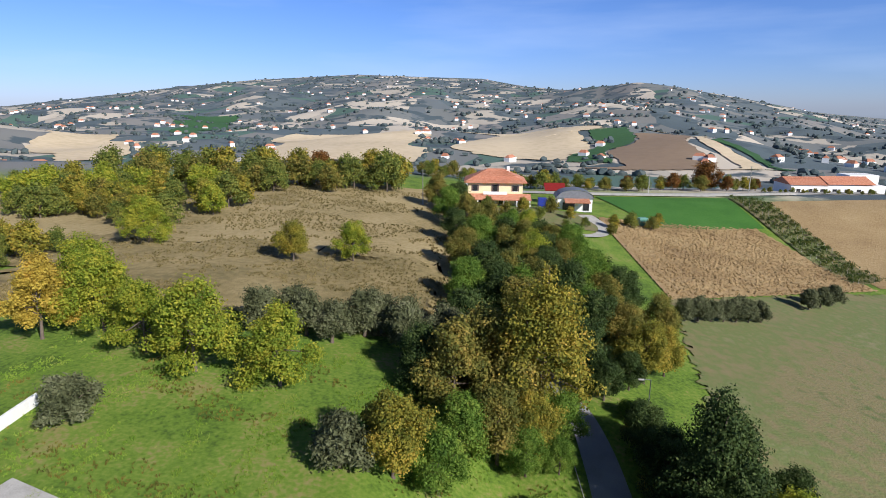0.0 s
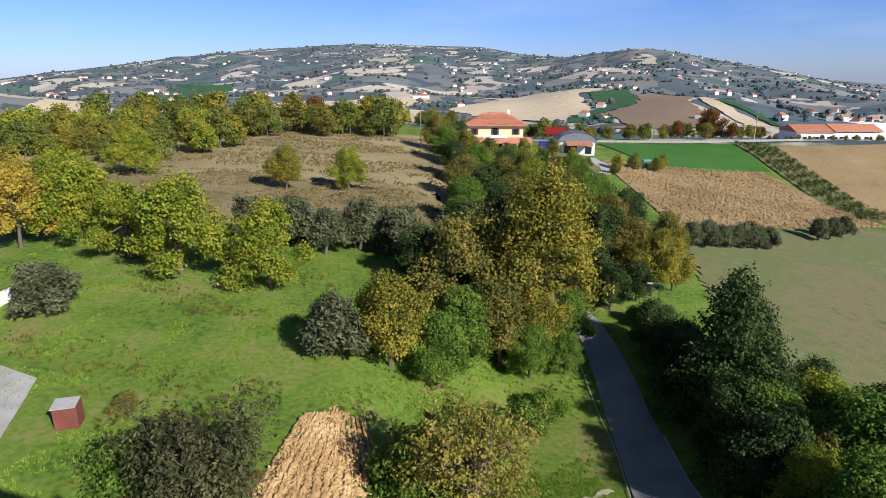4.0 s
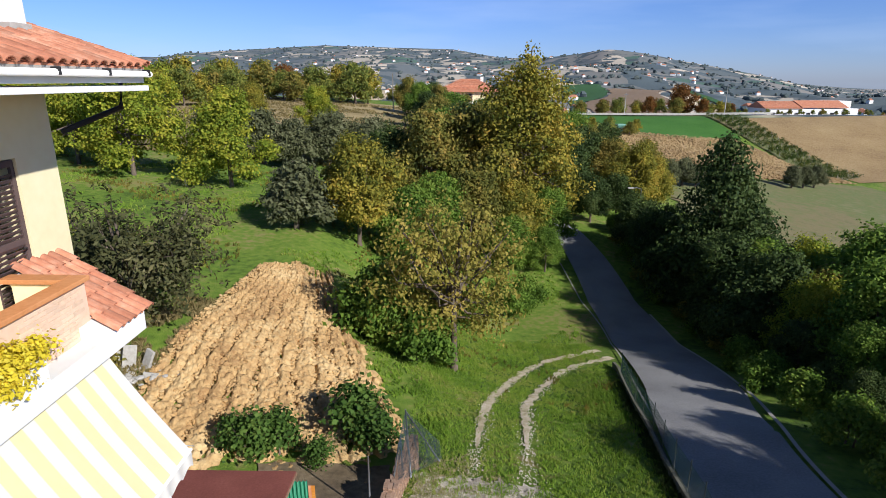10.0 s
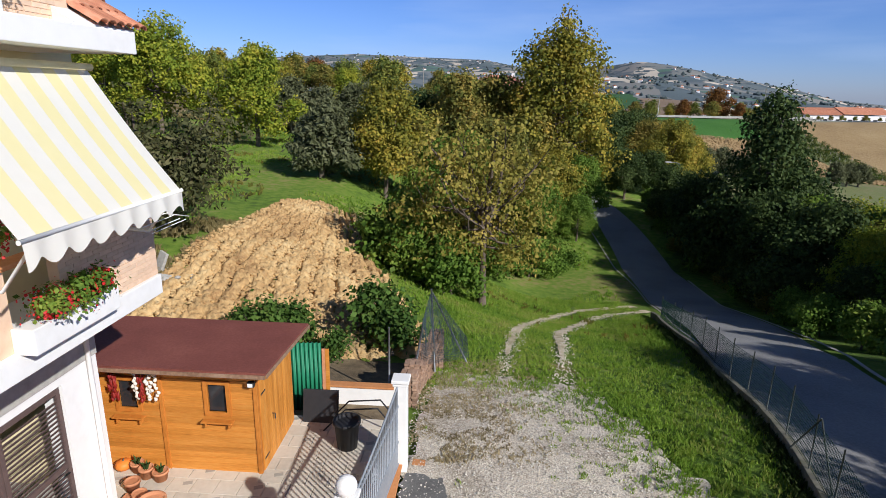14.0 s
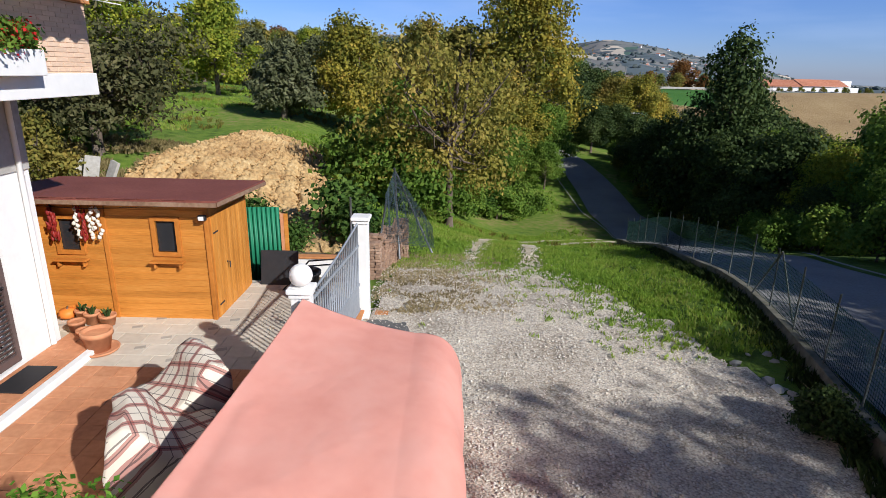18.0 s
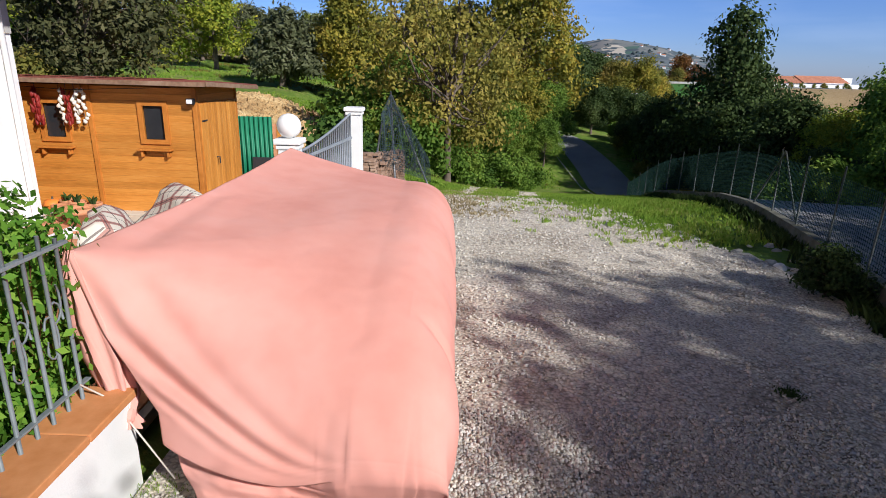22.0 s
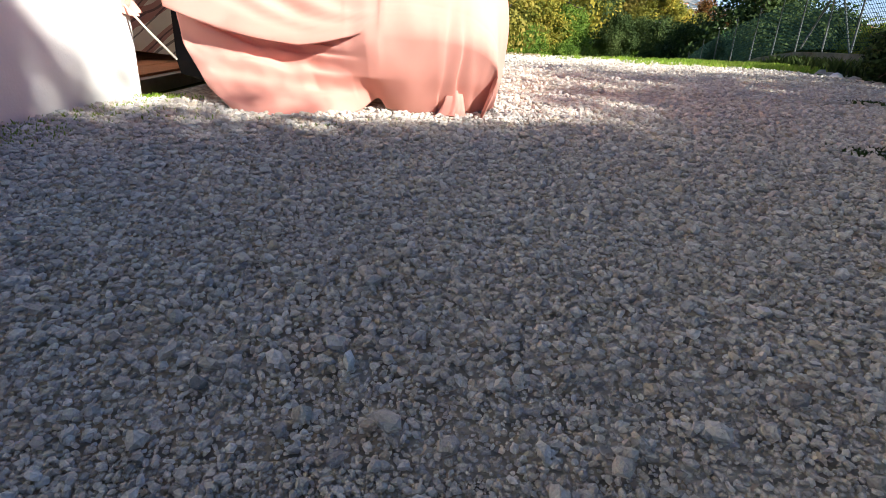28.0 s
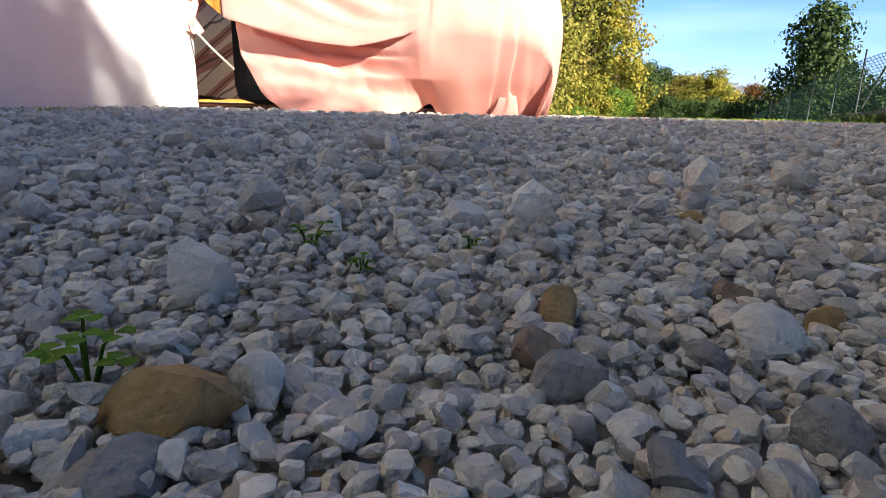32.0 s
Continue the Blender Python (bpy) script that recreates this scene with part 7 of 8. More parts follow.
# ---- grass tufts and weeds ----
def tufts(name, pos, height, mat, seed, label, blades=7, width=0.012):
    r = np.random.RandomState(seed)
    n = len(pos)
    base = np.repeat(np.asarray(pos), blades, 0) + np.concatenate([r.normal(0, 0.05, (n * blades, 2)), np.zeros((n * blades, 1))], 1)
    a = r.uniform(0, 6.28, n * blades)
    hgt = height * r.uniform(0.5, 1.2, n * blades)
    lean_ = r.uniform(0.15, 0.8, n * blades)
    d = np.stack([np.cos(a), np.sin(a), np.zeros_like(a)], 1)
    s = np.stack([-np.sin(a), np.cos(a), np.zeros_like(a)], 1) * width * (1 + height * 2)
    top = base + d * (lean_ * hgt)[:, None] + np.array([0, 0, 1.0]) * hgt[:, None]
    mid = base + d * (0.3 * lean_ * hgt)[:, None] + np.array([0, 0, 0.6]) * hgt[:, None]
    v = np.stack([base - s, base + s, mid + s * 0.8, top, mid - s * 0.8], 1).reshape(-1, 3)
    f = np.arange(n * blades * 5).reshape(-1, 5)
    return tagged(mesh_ob(name, v.tolist(), f.tolist(), mat), label, "grass", kind="stuff")


n = 13000
tx, ty = rs.uniform(-1.5, 9.0, n), rs.uniform(9.5, 36, n)
keep = (tx < np.interp(ty, fy, fx) - 0.1) & ~((tx < np.interp(ty, (8, 11.5, 15), (4.7, 3.2, 2.2))) & (ty < 15)) & (np.abs(tx - np.interp(ty, (14, 17.4, 22.2, 27.3, 31), (0.5, 0.8, 1.5, 3.25, 5.3))) > 0.18) & (np.abs(tx - np.interp(ty, (14, 17.5, 22.9, 27.8, 31.9), (2.2, 2.6, 3.3, 5.3, 9.2))) > 0.3)
tx, ty = tx[keep], ty[keep]
tufts("verge_grass", np.stack([tx, ty, land(tx, ty) - 0.03], 1), 0.10, L_GRASS, 6, "tufts of green grass on the verge", 6, 0.014)
n = 30000
tx, ty = rs.uniform(-48, 9, n), 19 + 45 * rs.rand(n) ** 1.3
keep = ~((tx < -1.5) & (tx > -13) & (ty < 35) & (ty < 18.2 + (-1.9 - tx) * 2.05)) & (tx < np.interp(ty, (20, 28, 42, 48), (7.5, 9.2, 10.2, 9.8))) & (swell(tx, ty, 9, 61) + 0.6 * swell(tx, ty, 3.5, 62) > 0.25)
tx, ty = tx[keep], ty[keep]
tufts("bank_grass", np.stack([tx, ty, land(tx, ty) - 0.05], 1), 0.20, L_GRASS, 7, "tufts of green grass on the bank", 5, 0.02)
n = 1100
tx, ty = rs.uniform(-1.4, 4.5, n), rs.uniform(9.0, 15.5, n)
keep = rs.rand(n) < np.clip((ty - 10) / 5 + (tx - 2) / 3, 0.02, 1)
tx, ty = tx[keep], ty[keep]
tufts("gravel_weeds", np.stack([tx, ty, land(tx, ty)], 1), 0.06, L_GRASS, 8, "small weeds growing through the gravel", 8, 0.012)
L_LITTER = leaf_mat("leaf_litter", [(0.20, 0.16, 0.08), (0.36, 0.29, 0.16), (0.48, 0.40, 0.24), (0.24, 0.26, 0.08)])
n = 2600
tx, ty = rs.uniform(-1.6, 1.6, n), rs.uniform(11.0, 17.5, n)
keep = (rs.rand(n) < 0.9 - 0.35 * np.abs(tx + 0.6)) & (swell(tx, ty, 2.2, 71) > -0.35)
tx, ty = tx[keep], ty[keep]
tufts("dry_litter", np.stack([tx, ty, land(tx, ty)], 1), 0.045, L_LITTER, 14, "dry straw and leaf litter beside the brick wall", 6, 0.016)
n = 2600
tx, ty = rs.uniform(-17, -10.5, n), rs.uniform(16.5, 27, n)
keep = (swell(tx, ty, 3.0, 72) > -0.3) & (tx < -12.2 + 0.1 * (ty - 17))
tx, ty = tx[keep], ty[keep]
tufts("dry_grass", np.stack([tx, ty, land(tx, ty)], 1), 0.22, L_STRAW, 15, "tall dry straw-coloured grass beside the dug plot", 7, 0.02)
n = 230
tx, ty = np.concatenate([rs.uniform(-1.74, -1.45, n), rs.uniform(-1.7, -0.2, n // 6)]), np.concatenate([rs.uniform(0.2, 3.3, n), rs.uniform(2.45, 2.85, n // 6)])
tufts("wall_foot_grass", np.stack([tx, ty, land(tx, ty)], 1), 0.024, L_GRASS, 9, "thin grass along the foot of the garden wall", 8, 0.003)
n = 13000
tx, ty = rs.uniform(-70, -4, n), 68 + 110 * rs.rand(n) ** 1.6
keep = swell(tx, ty, 30, 63) + 0.7 * swell(tx, ty, 11, 64) + 0.5 * swell(tx, ty, 4.5, 67) > -0.2
tx, ty = tx[keep], ty[keep]
tufts("meadow_scrub", np.stack([tx, ty, land(tx, ty) + 0.05], 1), 0.38, L_STRAW, 10, "dry brown scrub and weeds in the meadow", 9, 0.05)
n = 9000
tx, ty = rs.uniform(-46, 8, n), 20 + 42 * rs.rand(n)
keep = ~((tx < -0.8) & (tx > -13) & (ty < 35) & (ty < 18.2 + (-0.9 - tx) * 2.0)) & (tx < np.interp(ty, (20, 28, 42, 48), (7.5, 9.2, 10.2, 9.8))) & (swell(tx, ty, 12, 65) + 0.6 * swell(tx, ty, 4, 66) > 0.45)
tx, ty = tx[keep], ty[keep]
tufts("dry_weeds", np.stack([tx, ty, land(tx, ty) - 0.03], 1), 0.26, L_MIXED, 11, "brownish dry weeds in the grass", 6, 0.018)
n = 700
ty = rs.uniform(3.5, 27, n)
tx = np.interp(ty, fy, fx) - 0.12 - 0.30 * rs.rand(n) ** 2
tufts("wall_weeds", np.stack([tx, ty, land(tx, ty) - 0.02], 1), 0.22, L_DARK, 13, "tall dark weeds along the foot of the roadside wall", 7, 0.012)

# ---- vineyard ----
L_VINE = leaf_mat("vine_leaf", [(0.025, 0.05, 0.012), (0.05, 0.09, 0.018), (0.10, 0.13, 0.025), (0.20, 0.17, 0.035)])
sheet("vineyard_soil", [(102, 146), (90.5, 140), (87.0, 207), (98, 202)], PALE, "pale trodden ground between the vine rows", 0.24, 12, 40, category="field")
for k in range(6):
    u = (k + 0.5) / 6
    a, b = Vector((87.0 + 11 * u, 207 - 5 * u)), Vector((90.5 + 11.5 * u, 140 + 6 * u))
    mid = (a + b) / 2
    ob = thing("vine_row", "row of green and yellowing vines", "vine row", (mid.x, mid.y, land1(mid.x, mid.y)), group="vine rows")
    lob = []
    for i in range(30):
        p = a.lerp(b, (i + 0.3 * math.sin(i * 2.3 + k)) / 29)
        lob.append(((p.x - mid.x, p.y - mid.y, land1(p.x, p.y) - land1(mid.x, mid.y) + 0.95), (0.13, 0.95, 0.40 + 0.08 * math.sin(i * 1.7 + 2 * k))))
    o = new("foliage", crown_mesh("foliage", lob, 3000, 0.20, L_VINE, 100 + k, 0.3))
    o.parent = ob
    for i in range(16):
        p = a.lerp(b, i / 15)
        z = land1(p.x, p.y) - land1(mid.x, mid.y)
        part("stake", tube_bm([(p.x - mid.x, p.y - mid.y, z - 0.2), (p.x - mid.x, p.y - mid.y, z + 1.5)], [0.04, 0.04], 5), CONCRETE, ob)

rv_ = np.random.RandomState(19)
n = 5000
u, v = rv_.rand(n), rv_.rand(n)
cx_ = 37 * (1 - u) * (1 - v) + 95 * u * (1 - v) + 83 * u * v + 35 * (1 - u) * v
cy_ = 105 * (1 - u) * (1 - v) + 138 * u * (1 - v) + 176 * u * v + 165 * (1 - u) * v
tagged(scatter("field_clods", np.stack([cx_, cy_, land(cx_, cy_) + 0.22], 1), rv_.uniform(0.12, 0.42, n), SOIL, LOW_V, LOW_F, 34, flat=0.7), "brown clods turned up by the plough", "earth", kind="stuff")

# ---- villa and its outbuilding on the ridge ----
def window_far(x, y, z, w, h, parent, mat=None):
    o = part("window", box_bm((x, y, z), (w, 0.12, h), 0.01), GLASS, parent, "dark window")
    part("surround", box_bm((x, y + 0.03, z - h / 2 - 0.06), (w + 0.3, 0.2, 0.12), 0.01), WHITE, o)
    for s in (-1, 1):
        part("shutter", box_bm((x + s * (w / 2 + 0.24), y + 0.02, z), (0.42, 0.1, h), 0.01), SHUTTER, o)


def hip_roof(cx, cy, w, d, z0, z1, inset, parent, mat):
    bm = bmesh.new()
    base = [bm.verts.new(p) for p in ((cx - w / 2, cy - d / 2, z0), (cx + w / 2, cy - d / 2, z0), (cx + w / 2, cy + d / 2, z0), (cx - w / 2, cy + d / 2, z0))]
    low = [bm.verts.new(v.co - Vector((0, 0, 0.25))) for v in base]
    r0, r1 = bm.verts.new((cx - w / 2 + inset, cy, z1)), bm.verts.new((cx + w / 2 - inset, cy, z1))
    for f in ((base[0], base[1], r1, r0), (base[1], base[2], r1), (base[2], base[3], r0, r1), (base[3], base[0], r0)):
        bm.faces.new(f)
    for k in range(4):
        bm.faces.new((low[k], low[(k + 1) % 4], base[(k + 1) % 4], base[k]))
    bm.faces.new(low[::-1])
    return part("roof", bm, mat, parent, "red tiled hip roof")


def roof_courses(cx, cy, w, d, z0, z1, n, parent):
    """Raised courses on the near slope."""
    for k in range(1, n):
        t = k / n
        bm = bmesh.new()
        add_box(bm, (cx, cy - d / 2 * (1 - t), z0 + (z1 - z0) * t + 0.05), (w - w * 0.62 * t, 0.28, 0.07))
        part("tile_course", bm, TILE, parent)


villa = thing("villa", "yellow two-storey villa with a red hip roof on the ridge", "house")
part("wall", box_bm((4.4, 178.4, 5.0), (16.4, 12.5, 7.0), 0.03), YELLOW, villa)
vr = hip_roof(4.4, 178.4, 18.8, 14.8, 8.6, 12.0, 7.2, villa, TILE)
roof_courses(4.4, 178.4, 18.6, 14.8, 8.6, 12.0, 14, vr)
for x in (-1.6, 4.4, 10.4):
    window_far(x, 172.1, 6.7, 1.3, 1.7 if x != 4.4 else 2.2, villa)
bm = bmesh.new()
vs_ = [bm.verts.new(p) for p in ((-5.0, 168.2, 3.9), (15.0, 168.2, 3.9), (15.0, 172.2, 5.1), (-5.0, 172.2, 5.1), (-5.0, 168.2, 3.65), (15.0, 168.2, 3.65), (15.0, 172.2, 4.85), (-5.0, 172.2, 4.85))]
for f in ((0, 1, 2, 3), (7, 6, 5, 4), (0, 4, 5, 1), (1, 5, 6, 2), (3, 7, 4, 0)):
    bm.faces.new([vs_[k] for k in f])
part("porch_roof", bm, TILE, villa, "red tiled porch roof")
for k in range(6):
    part("porch_post", box_bm((-4.6 + 3.84 * k, 168.6, 2.6), (0.4, 0.4, 2.6), 0.03), WHITE, villa)
part("balcony_wall", box_bm((4.4, 171.0, 5.4), (7, 0.2, 0.9), 0.02), WHITE, villa)
part("chimney", box_bm((8.4, 179, 11.6), (0.9, 0.9, 2.0), 0.03), WHITE, villa)
for x in (-0.5, 6.5, 11.5):
    part("dark_opening", box_bm((x, 172.08, 3.1), (1.8, 0.1, 2.2), 0.01), GLASS, villa)
barn = thing("outbuilding", "low outbuilding with a curved grey roof and red tiles", "barn")
part("wall", box_bm((28.2, 175, 2.0), (10.4, 6, 4.2), 0.03), WHITE, barn)
bm = bmesh.new()
add_tube(bm, [(23.2, 171.6, 3.9), (23.2, 179, 3.9)], [0.1, 0.1], 6)
for i in range(14):
    a0, a1 = math.pi * i / 14, math.pi * (i + 1) / 14
    q = [bm.verts.new((28.2 - 5.6 * math.cos(a), yy, 4.0 + 2.6 * math.sin(a))) for a, yy in ((a0, 171.4), (a1, 171.4), (a1, 179), (a0, 179))]
    bm.faces.new(q)
fv = [bm.verts.new((28.2 - 5.5 * math.cos(math.pi * i / 14), 171.6, 4.0 + 2.5 * math.sin(math.pi * i / 14))) for i in range(15)]
bm.faces.new(fv)
part("curved_roof", bm, METAL, barn, "curved grey sheet roof")
part("lean_roof", box_bm((28.6, 170.2, 3.6), (7.4, 3.6, 0.2), 0.03, Matrix.Translation((28.6, 170.2, 3.6)) @ Matrix.Rotation(radians(14), 4, "X") @ Matrix.Translation((-28.6, -170.2, -3.6))), TILE, barn, "red tiled lean-to")
part("opening", box_bm((26.4, 171.9, 1.5), (3.6, 0.1, 2.6), 0.01), GLASS, barn)
part("opening", box_bm((31.6, 171.9, 1.5), (1.8, 0.1, 2.2), 0.01), GLASS, barn)
part("red_roof", box_bm((23.2, 181, 6.2), (6.5, 5, 0.25), 0.03, Matrix.Translation((23.2, 181, 6.2)) @ Matrix.Rotation(radians(20), 4, "X") @ Matrix.Translation((-23.2, -181, -6.2))), CHILI, barn, "bright red sheet roof")
BLUEP = make_mat("blue_tarp", [(0.02, 0.035, 0.22), (0.03, 0.05, 0.30)], 0.5, 5, 1, 0.2)
tarp = thing("blue_container", "blue covered container beside the villa", "container", (18.5, 171.5, land1(18.5, 171.5)))
part("body", box_bm((0, 0, 1.3), (2.6, 2.4, 2.8), 0.12), BLUEP, tarp)
tank = thing("green_tank", "pale green water tank at the field edge", "tank", (46.3, 164.5, land1(46.3, 164.5)), 12)
part("body", box_bm((0, 0, 1.1), (2.6, 2.2, 2.2), 0.15), make_mat("tank_green", [(0.10, 0.26, 0.20), (0.16, 0.34, 0.27)], 0.5, 4, 1, 0.1), tank)
part("frame", box_bm((0, -1.13, 1.1), (2.7, 0.06, 0.1), 0.01), METAL, tank)
ribbon("garden_path", [(10, 143), (16, 140.5), (24, 141), (31, 146), (33, 156), (30, 165)], [2.2, 2.2, 2.4, 3.2, 4, 5], CONCRETE, "pale curved garden path below the villa", 0.22, 1.5, category="path")
sheet("villa_yard", [(8, 146), (31, 149), (34, 168), (-4, 166)], PALE, "garden with bare earth below the villa", 0.12, category="garden")
for k, (x, y, s) in enumerate(((2, 160, 0.55), (7, 156, 0.5), (12, 159, 0.55), (16, 152, 0.45), (20, 162, 0.6), (25, 158, 0.45), (28, 152, 0.35), (9, 149, 0.35), (36, 155, 0.5), (42, 160, 0.55), (48, 161, 0.5), (-4, 158, 0.7), (22, 147, 0.3), (34, 148, 0.4), (51, 165, 0.5))):
    plant(("far_green", "far", "far_yellow")[k % 3], x, y, s, 37 * k, "small leafy tree in the villa garden", "garden_tree", "garden trees")

# ---- farm on the ridge ----
farm = thing("farm_building", "long low white farm building with red tiled roofs", "building")
part("wall", box_bm((141, 243, -1.2), (36, 14, 4.4), 0.05), WHITE, farm)
for k, (x, w, z) in enumerate(((130, 15, 1.0), (146, 18, 1.3))):
    bm = bmesh.new()
    q = [bm.verts.new(p) for p in ((x - w / 2, 235.4, z), (x + w / 2, 235.4, z), (x + w / 2, 243, z + 2.6), (x - w / 2, 243, z + 2.6), (x + w / 2, 250.6, z), (x - w / 2, 250.6, z))]
    for f in ((0, 1, 2, 3), (3, 2, 4, 5), (0, 5, 4, 1), (0, 3, 5), (1, 4, 2)):
        bm.faces.new([q[i] for i in f])
    rf = part("roof", bm, TILE, farm, "red tiled gable roof")
    for i in range(1, 8):
        part("tile_course", box_bm((x, 235.4 + 0.95 * i, z + 0.325 * i + 0.04), (w, 0.22, 0.06)), TILE, rf)
part("rear_block", box_bm((160, 256, 0.4), (12, 9, 6), 0.05), WHITE, farm)
for k in range(7):
    part("window", box_bm((126 + 4.6 * k, 235.95, -1.2), (1.5, 0.1, 1.3), 0.01), GLASS, farm)
for k in range(22):
    plant(("far_green", "far")[k % 2], 108 + 2.6 * k, 226 - 0.25 * k + 1.5 * math.sin(k * 2.2), 0.22 + 0.06 * math.sin(k * 1.9), 29 * k, "low round shrub in front of the farm", "farm_shrub", "farm shrubs", category="shrub")
for p in ((97.7, 215.5, 10.5), (-16.2, 160.5, 10.0), (62, 216, 7.5)):
    ob = thing("utility_pole", "tall grey utility pole beside the road", "pole", (p[0], p[1], land1(p[0], p[1])), group="utility poles")
    part("pole", tube_bm([(0, 0, -0.5), (0, 0, p[2])], [0.16, 0.10], 8), CONCRETE, ob)
    part("crossarm", box_bm((0, 0, p[2] - 0.4), (1.4, 0.1, 0.1), 0.01), METAL, ob)
grd = thing("road_barrier", "pale low barrier along the ridge road", "barrier", kind="structure")
for k in range(30):
    x = 38 + 2.6 * k
    y = float(np.interp(x, (40, 80, 112), (206, 208, 215)))
    part("barrier_block", box_bm((x, y, land1(x, y) + 0.55), (2.5, 0.25, 0.7), 0.03), CONCRETE, grd)

# ---- trees along the ridge ----
rk = random.Random(77)
for k in range(34):
    x = -112 + 2.6 * k
    y = 168 + 14 * math.sin(k * 0.9) * 0.5 + (10 if k % 2 else 0) + max(0, (x + 60) * 0.35)
    plant(("far_green", "far_yellow", "far", "far_green")[k % 4], x, y, rk.uniform(0.95, 1.5), 47 * k, "tree of the wood edging the dry meadow", "wood_tree", "meadow wood")
for k in range(30):
    x = -95 + 2.2 * k + rk.uniform(-1, 1)
    plant(("far_yellow", "far_green", "far")[k % 3], x - 10, 128 + rk.uniform(-9, 9) + 0.35 * k, rk.uniform(0.55, 0.95), 61 * k, "yellowish tree beside the dry meadow", "wood_tree", "meadow wood") if x < -66 else None
for k in range(14):
    plant(("far_green", "far_yellow")[k % 2], -84 + 1.6 * k, 86 + 5 * math.sin(k * 1.3) + 0.4 * k, rk.uniform(0.5, 0.85), 61 * k, "yellowish green tree beside the dry meadow", "wood_tree", "meadow wood") if k < 7 else None
for k in range(40):
    x, y = -128 + 1.75 * k + rk.uniform(-2, 2), 128 + rk.uniform(-12, 26)
    plant(("far_walnut", "far_walnut", "far_green", "far_yellow")[k % 4], x, y, rk.uniform(0.65, 1.15), 53 * k, "yellowish green tree beside the dry meadow", "wood_tree", "meadow wood")
for k in range(40):
    x = -28 + 3.6 * k + rk.uniform(-1.5, 1.5)
    y = 224 + rk.uniform(-4, 10) + (0 if x < 60 else 0.25 * (x - 60))
    plant(("far_green", "far", "far_yellow", "far", "rust")[k % 5] if x > 50 else ("far_green", "far", "far_green", "far_yellow")[k % 4], x, y, rk.uniform(0.5, 0.95), 67 * k, "tree in the belt along the ridge road", "ridge_tree", "ridge trees")
plant("rust", 89, 234, 1.5, 0, "large rusty-leaved tree on the ridge", "rusty_tree")
plant("rust", -52, 186, 1.3, 50, "rusty-leaved tree in the wood", "rusty_tree")

# ---- far fields, houses and woods ----
def far_field(name, az0, az1, r0, r1, mat, label, skew=0.0):
    c = [(r * math.sin(radians(a)), r * math.cos(radians(a))) for a, r in ((az0 + skew, r0), (az1 + skew, r0), (az1, r1), (az0, r1))]
    sheet(name, c, mat, label, 0.7, 40, 40, rag=2.2, wave=75.0)


TAN = make_mat("ripe_stubble", [(0.50, 0.40, 0.25), (0.62, 0.50, 0.33), (0.68, 0.56, 0.38)], 0.95, 0.15, 0.012, 0.3, 0.4, dist=0.5)
BROWNF = make_mat("far_soil", [(0.22, 0.155, 0.10), (0.28, 0.20, 0.13)], 0.95, 0.15, 0.012, 0.3, 0.4, dist=0.5)
GREENF = make_mat("far_crop", [(0.035, 0.09, 0.03), (0.05, 0.13, 0.045)], 0.95, 0.15, 0.012, 0.3, 0.4, dist=0.5)
far_field("far_field_tan", -19, -6.4, 480, 830, TAN, "ripe tan hillside field", -1)
far_field("far_field_tan_hill", -1.5, 9.4, 520, 800, TAN, "ripe tan hillside field", 0.3)
far_field("far_field_tan_left", -39, -32, 560, 860, TAN, "ripe tan hillside field", 0)
far_field("far_field_brown", 12.4, 16.6, 430, 640, BROWNF, "brown ploughed hillside field", 0.6)
far_field("far_field_tan_strip", 16.9, 18.4, 450, 760, TAN, "narrow tan hillside field", 1.6)
far_field("far_field_green", 21.0, 25.0, 440, 700, GREENF, "green hillside field", 0.7)
far_field("far_field_green_left", -27.5, -23.5, 900, 1300, GREENF, "green hillside field", 0)
far_field("far_field_green_mid", 10.0, 12.3, 500, 720, GREENF, "green hillside field", 0)
rf_ = np.random.RandomState(31)
# blue-grey leaf tones: distance haze painted into the far woods
HAZETREE = leaf_mat("hazed_wood", [(0.045, 0.065, 0.07), (0.065, 0.088, 0.09), (0.085, 0.105, 0.10), (0.11, 0.12, 0.105)], 0.0)


def far_ok(x, y):
    az, r = np.degrees(np.arctan2(x, y)), np.hypot(x, y)
    bad = np.zeros(len(x), bool)
    for a0, a1, r0, r1 in ((-20, -6.4, 470, 840), (-1.5, 9.7, 505, 810), (-39, -32, 550, 870), (12.4, 17.2, 425, 650), (16.9, 20, 440, 770), (21, 25.7, 430, 710)):
        bad |= (az > a0) & (az < a1) & (r > r0) & (r < r1)
    return ~bad


n = 12000
az = rf_.uniform(-46, 44, n)
r = 420 * (9.5 ** rf_.rand(n))
x, y = r * np.sin(np.radians(az)), r * np.cos(np.radians(az))
line = np.abs(swell(x, y, 260, 41)) < 0.16
keep = (line | (rf_.rand(n) < 0.10)) & far_ok(x, y)
x, y, r = x[keep], y[keep], r[keep]
tagged(scatter("far_woods", np.stack([x, y, land(x, y) + 1.5], 1), rf_.uniform(1.8, 4.4, len(x)) * (0.8 + r / 3200), HAZETREE, LOW_V, LOW_F, 33, flat=0.8, rough_=0.35), "hedgerows and woods scattered over the far hills", "woods", kind="stuff")
n = 800
az = rf_.uniform(-45, 42, n)
r = 480 * (7.6 ** rf_.rand(n))
x, y = r * np.sin(np.radians(az)), r * np.cos(np.radians(az))
keep = ((np.abs(swell(x, y, 900, 51)) < 0.22) | (rf_.rand(n) < 0.25)) & far_ok(x, y)
x, y, r = x[keep], y[keep], r[keep]
wv, wf, rv, rfc = [], [], [], []
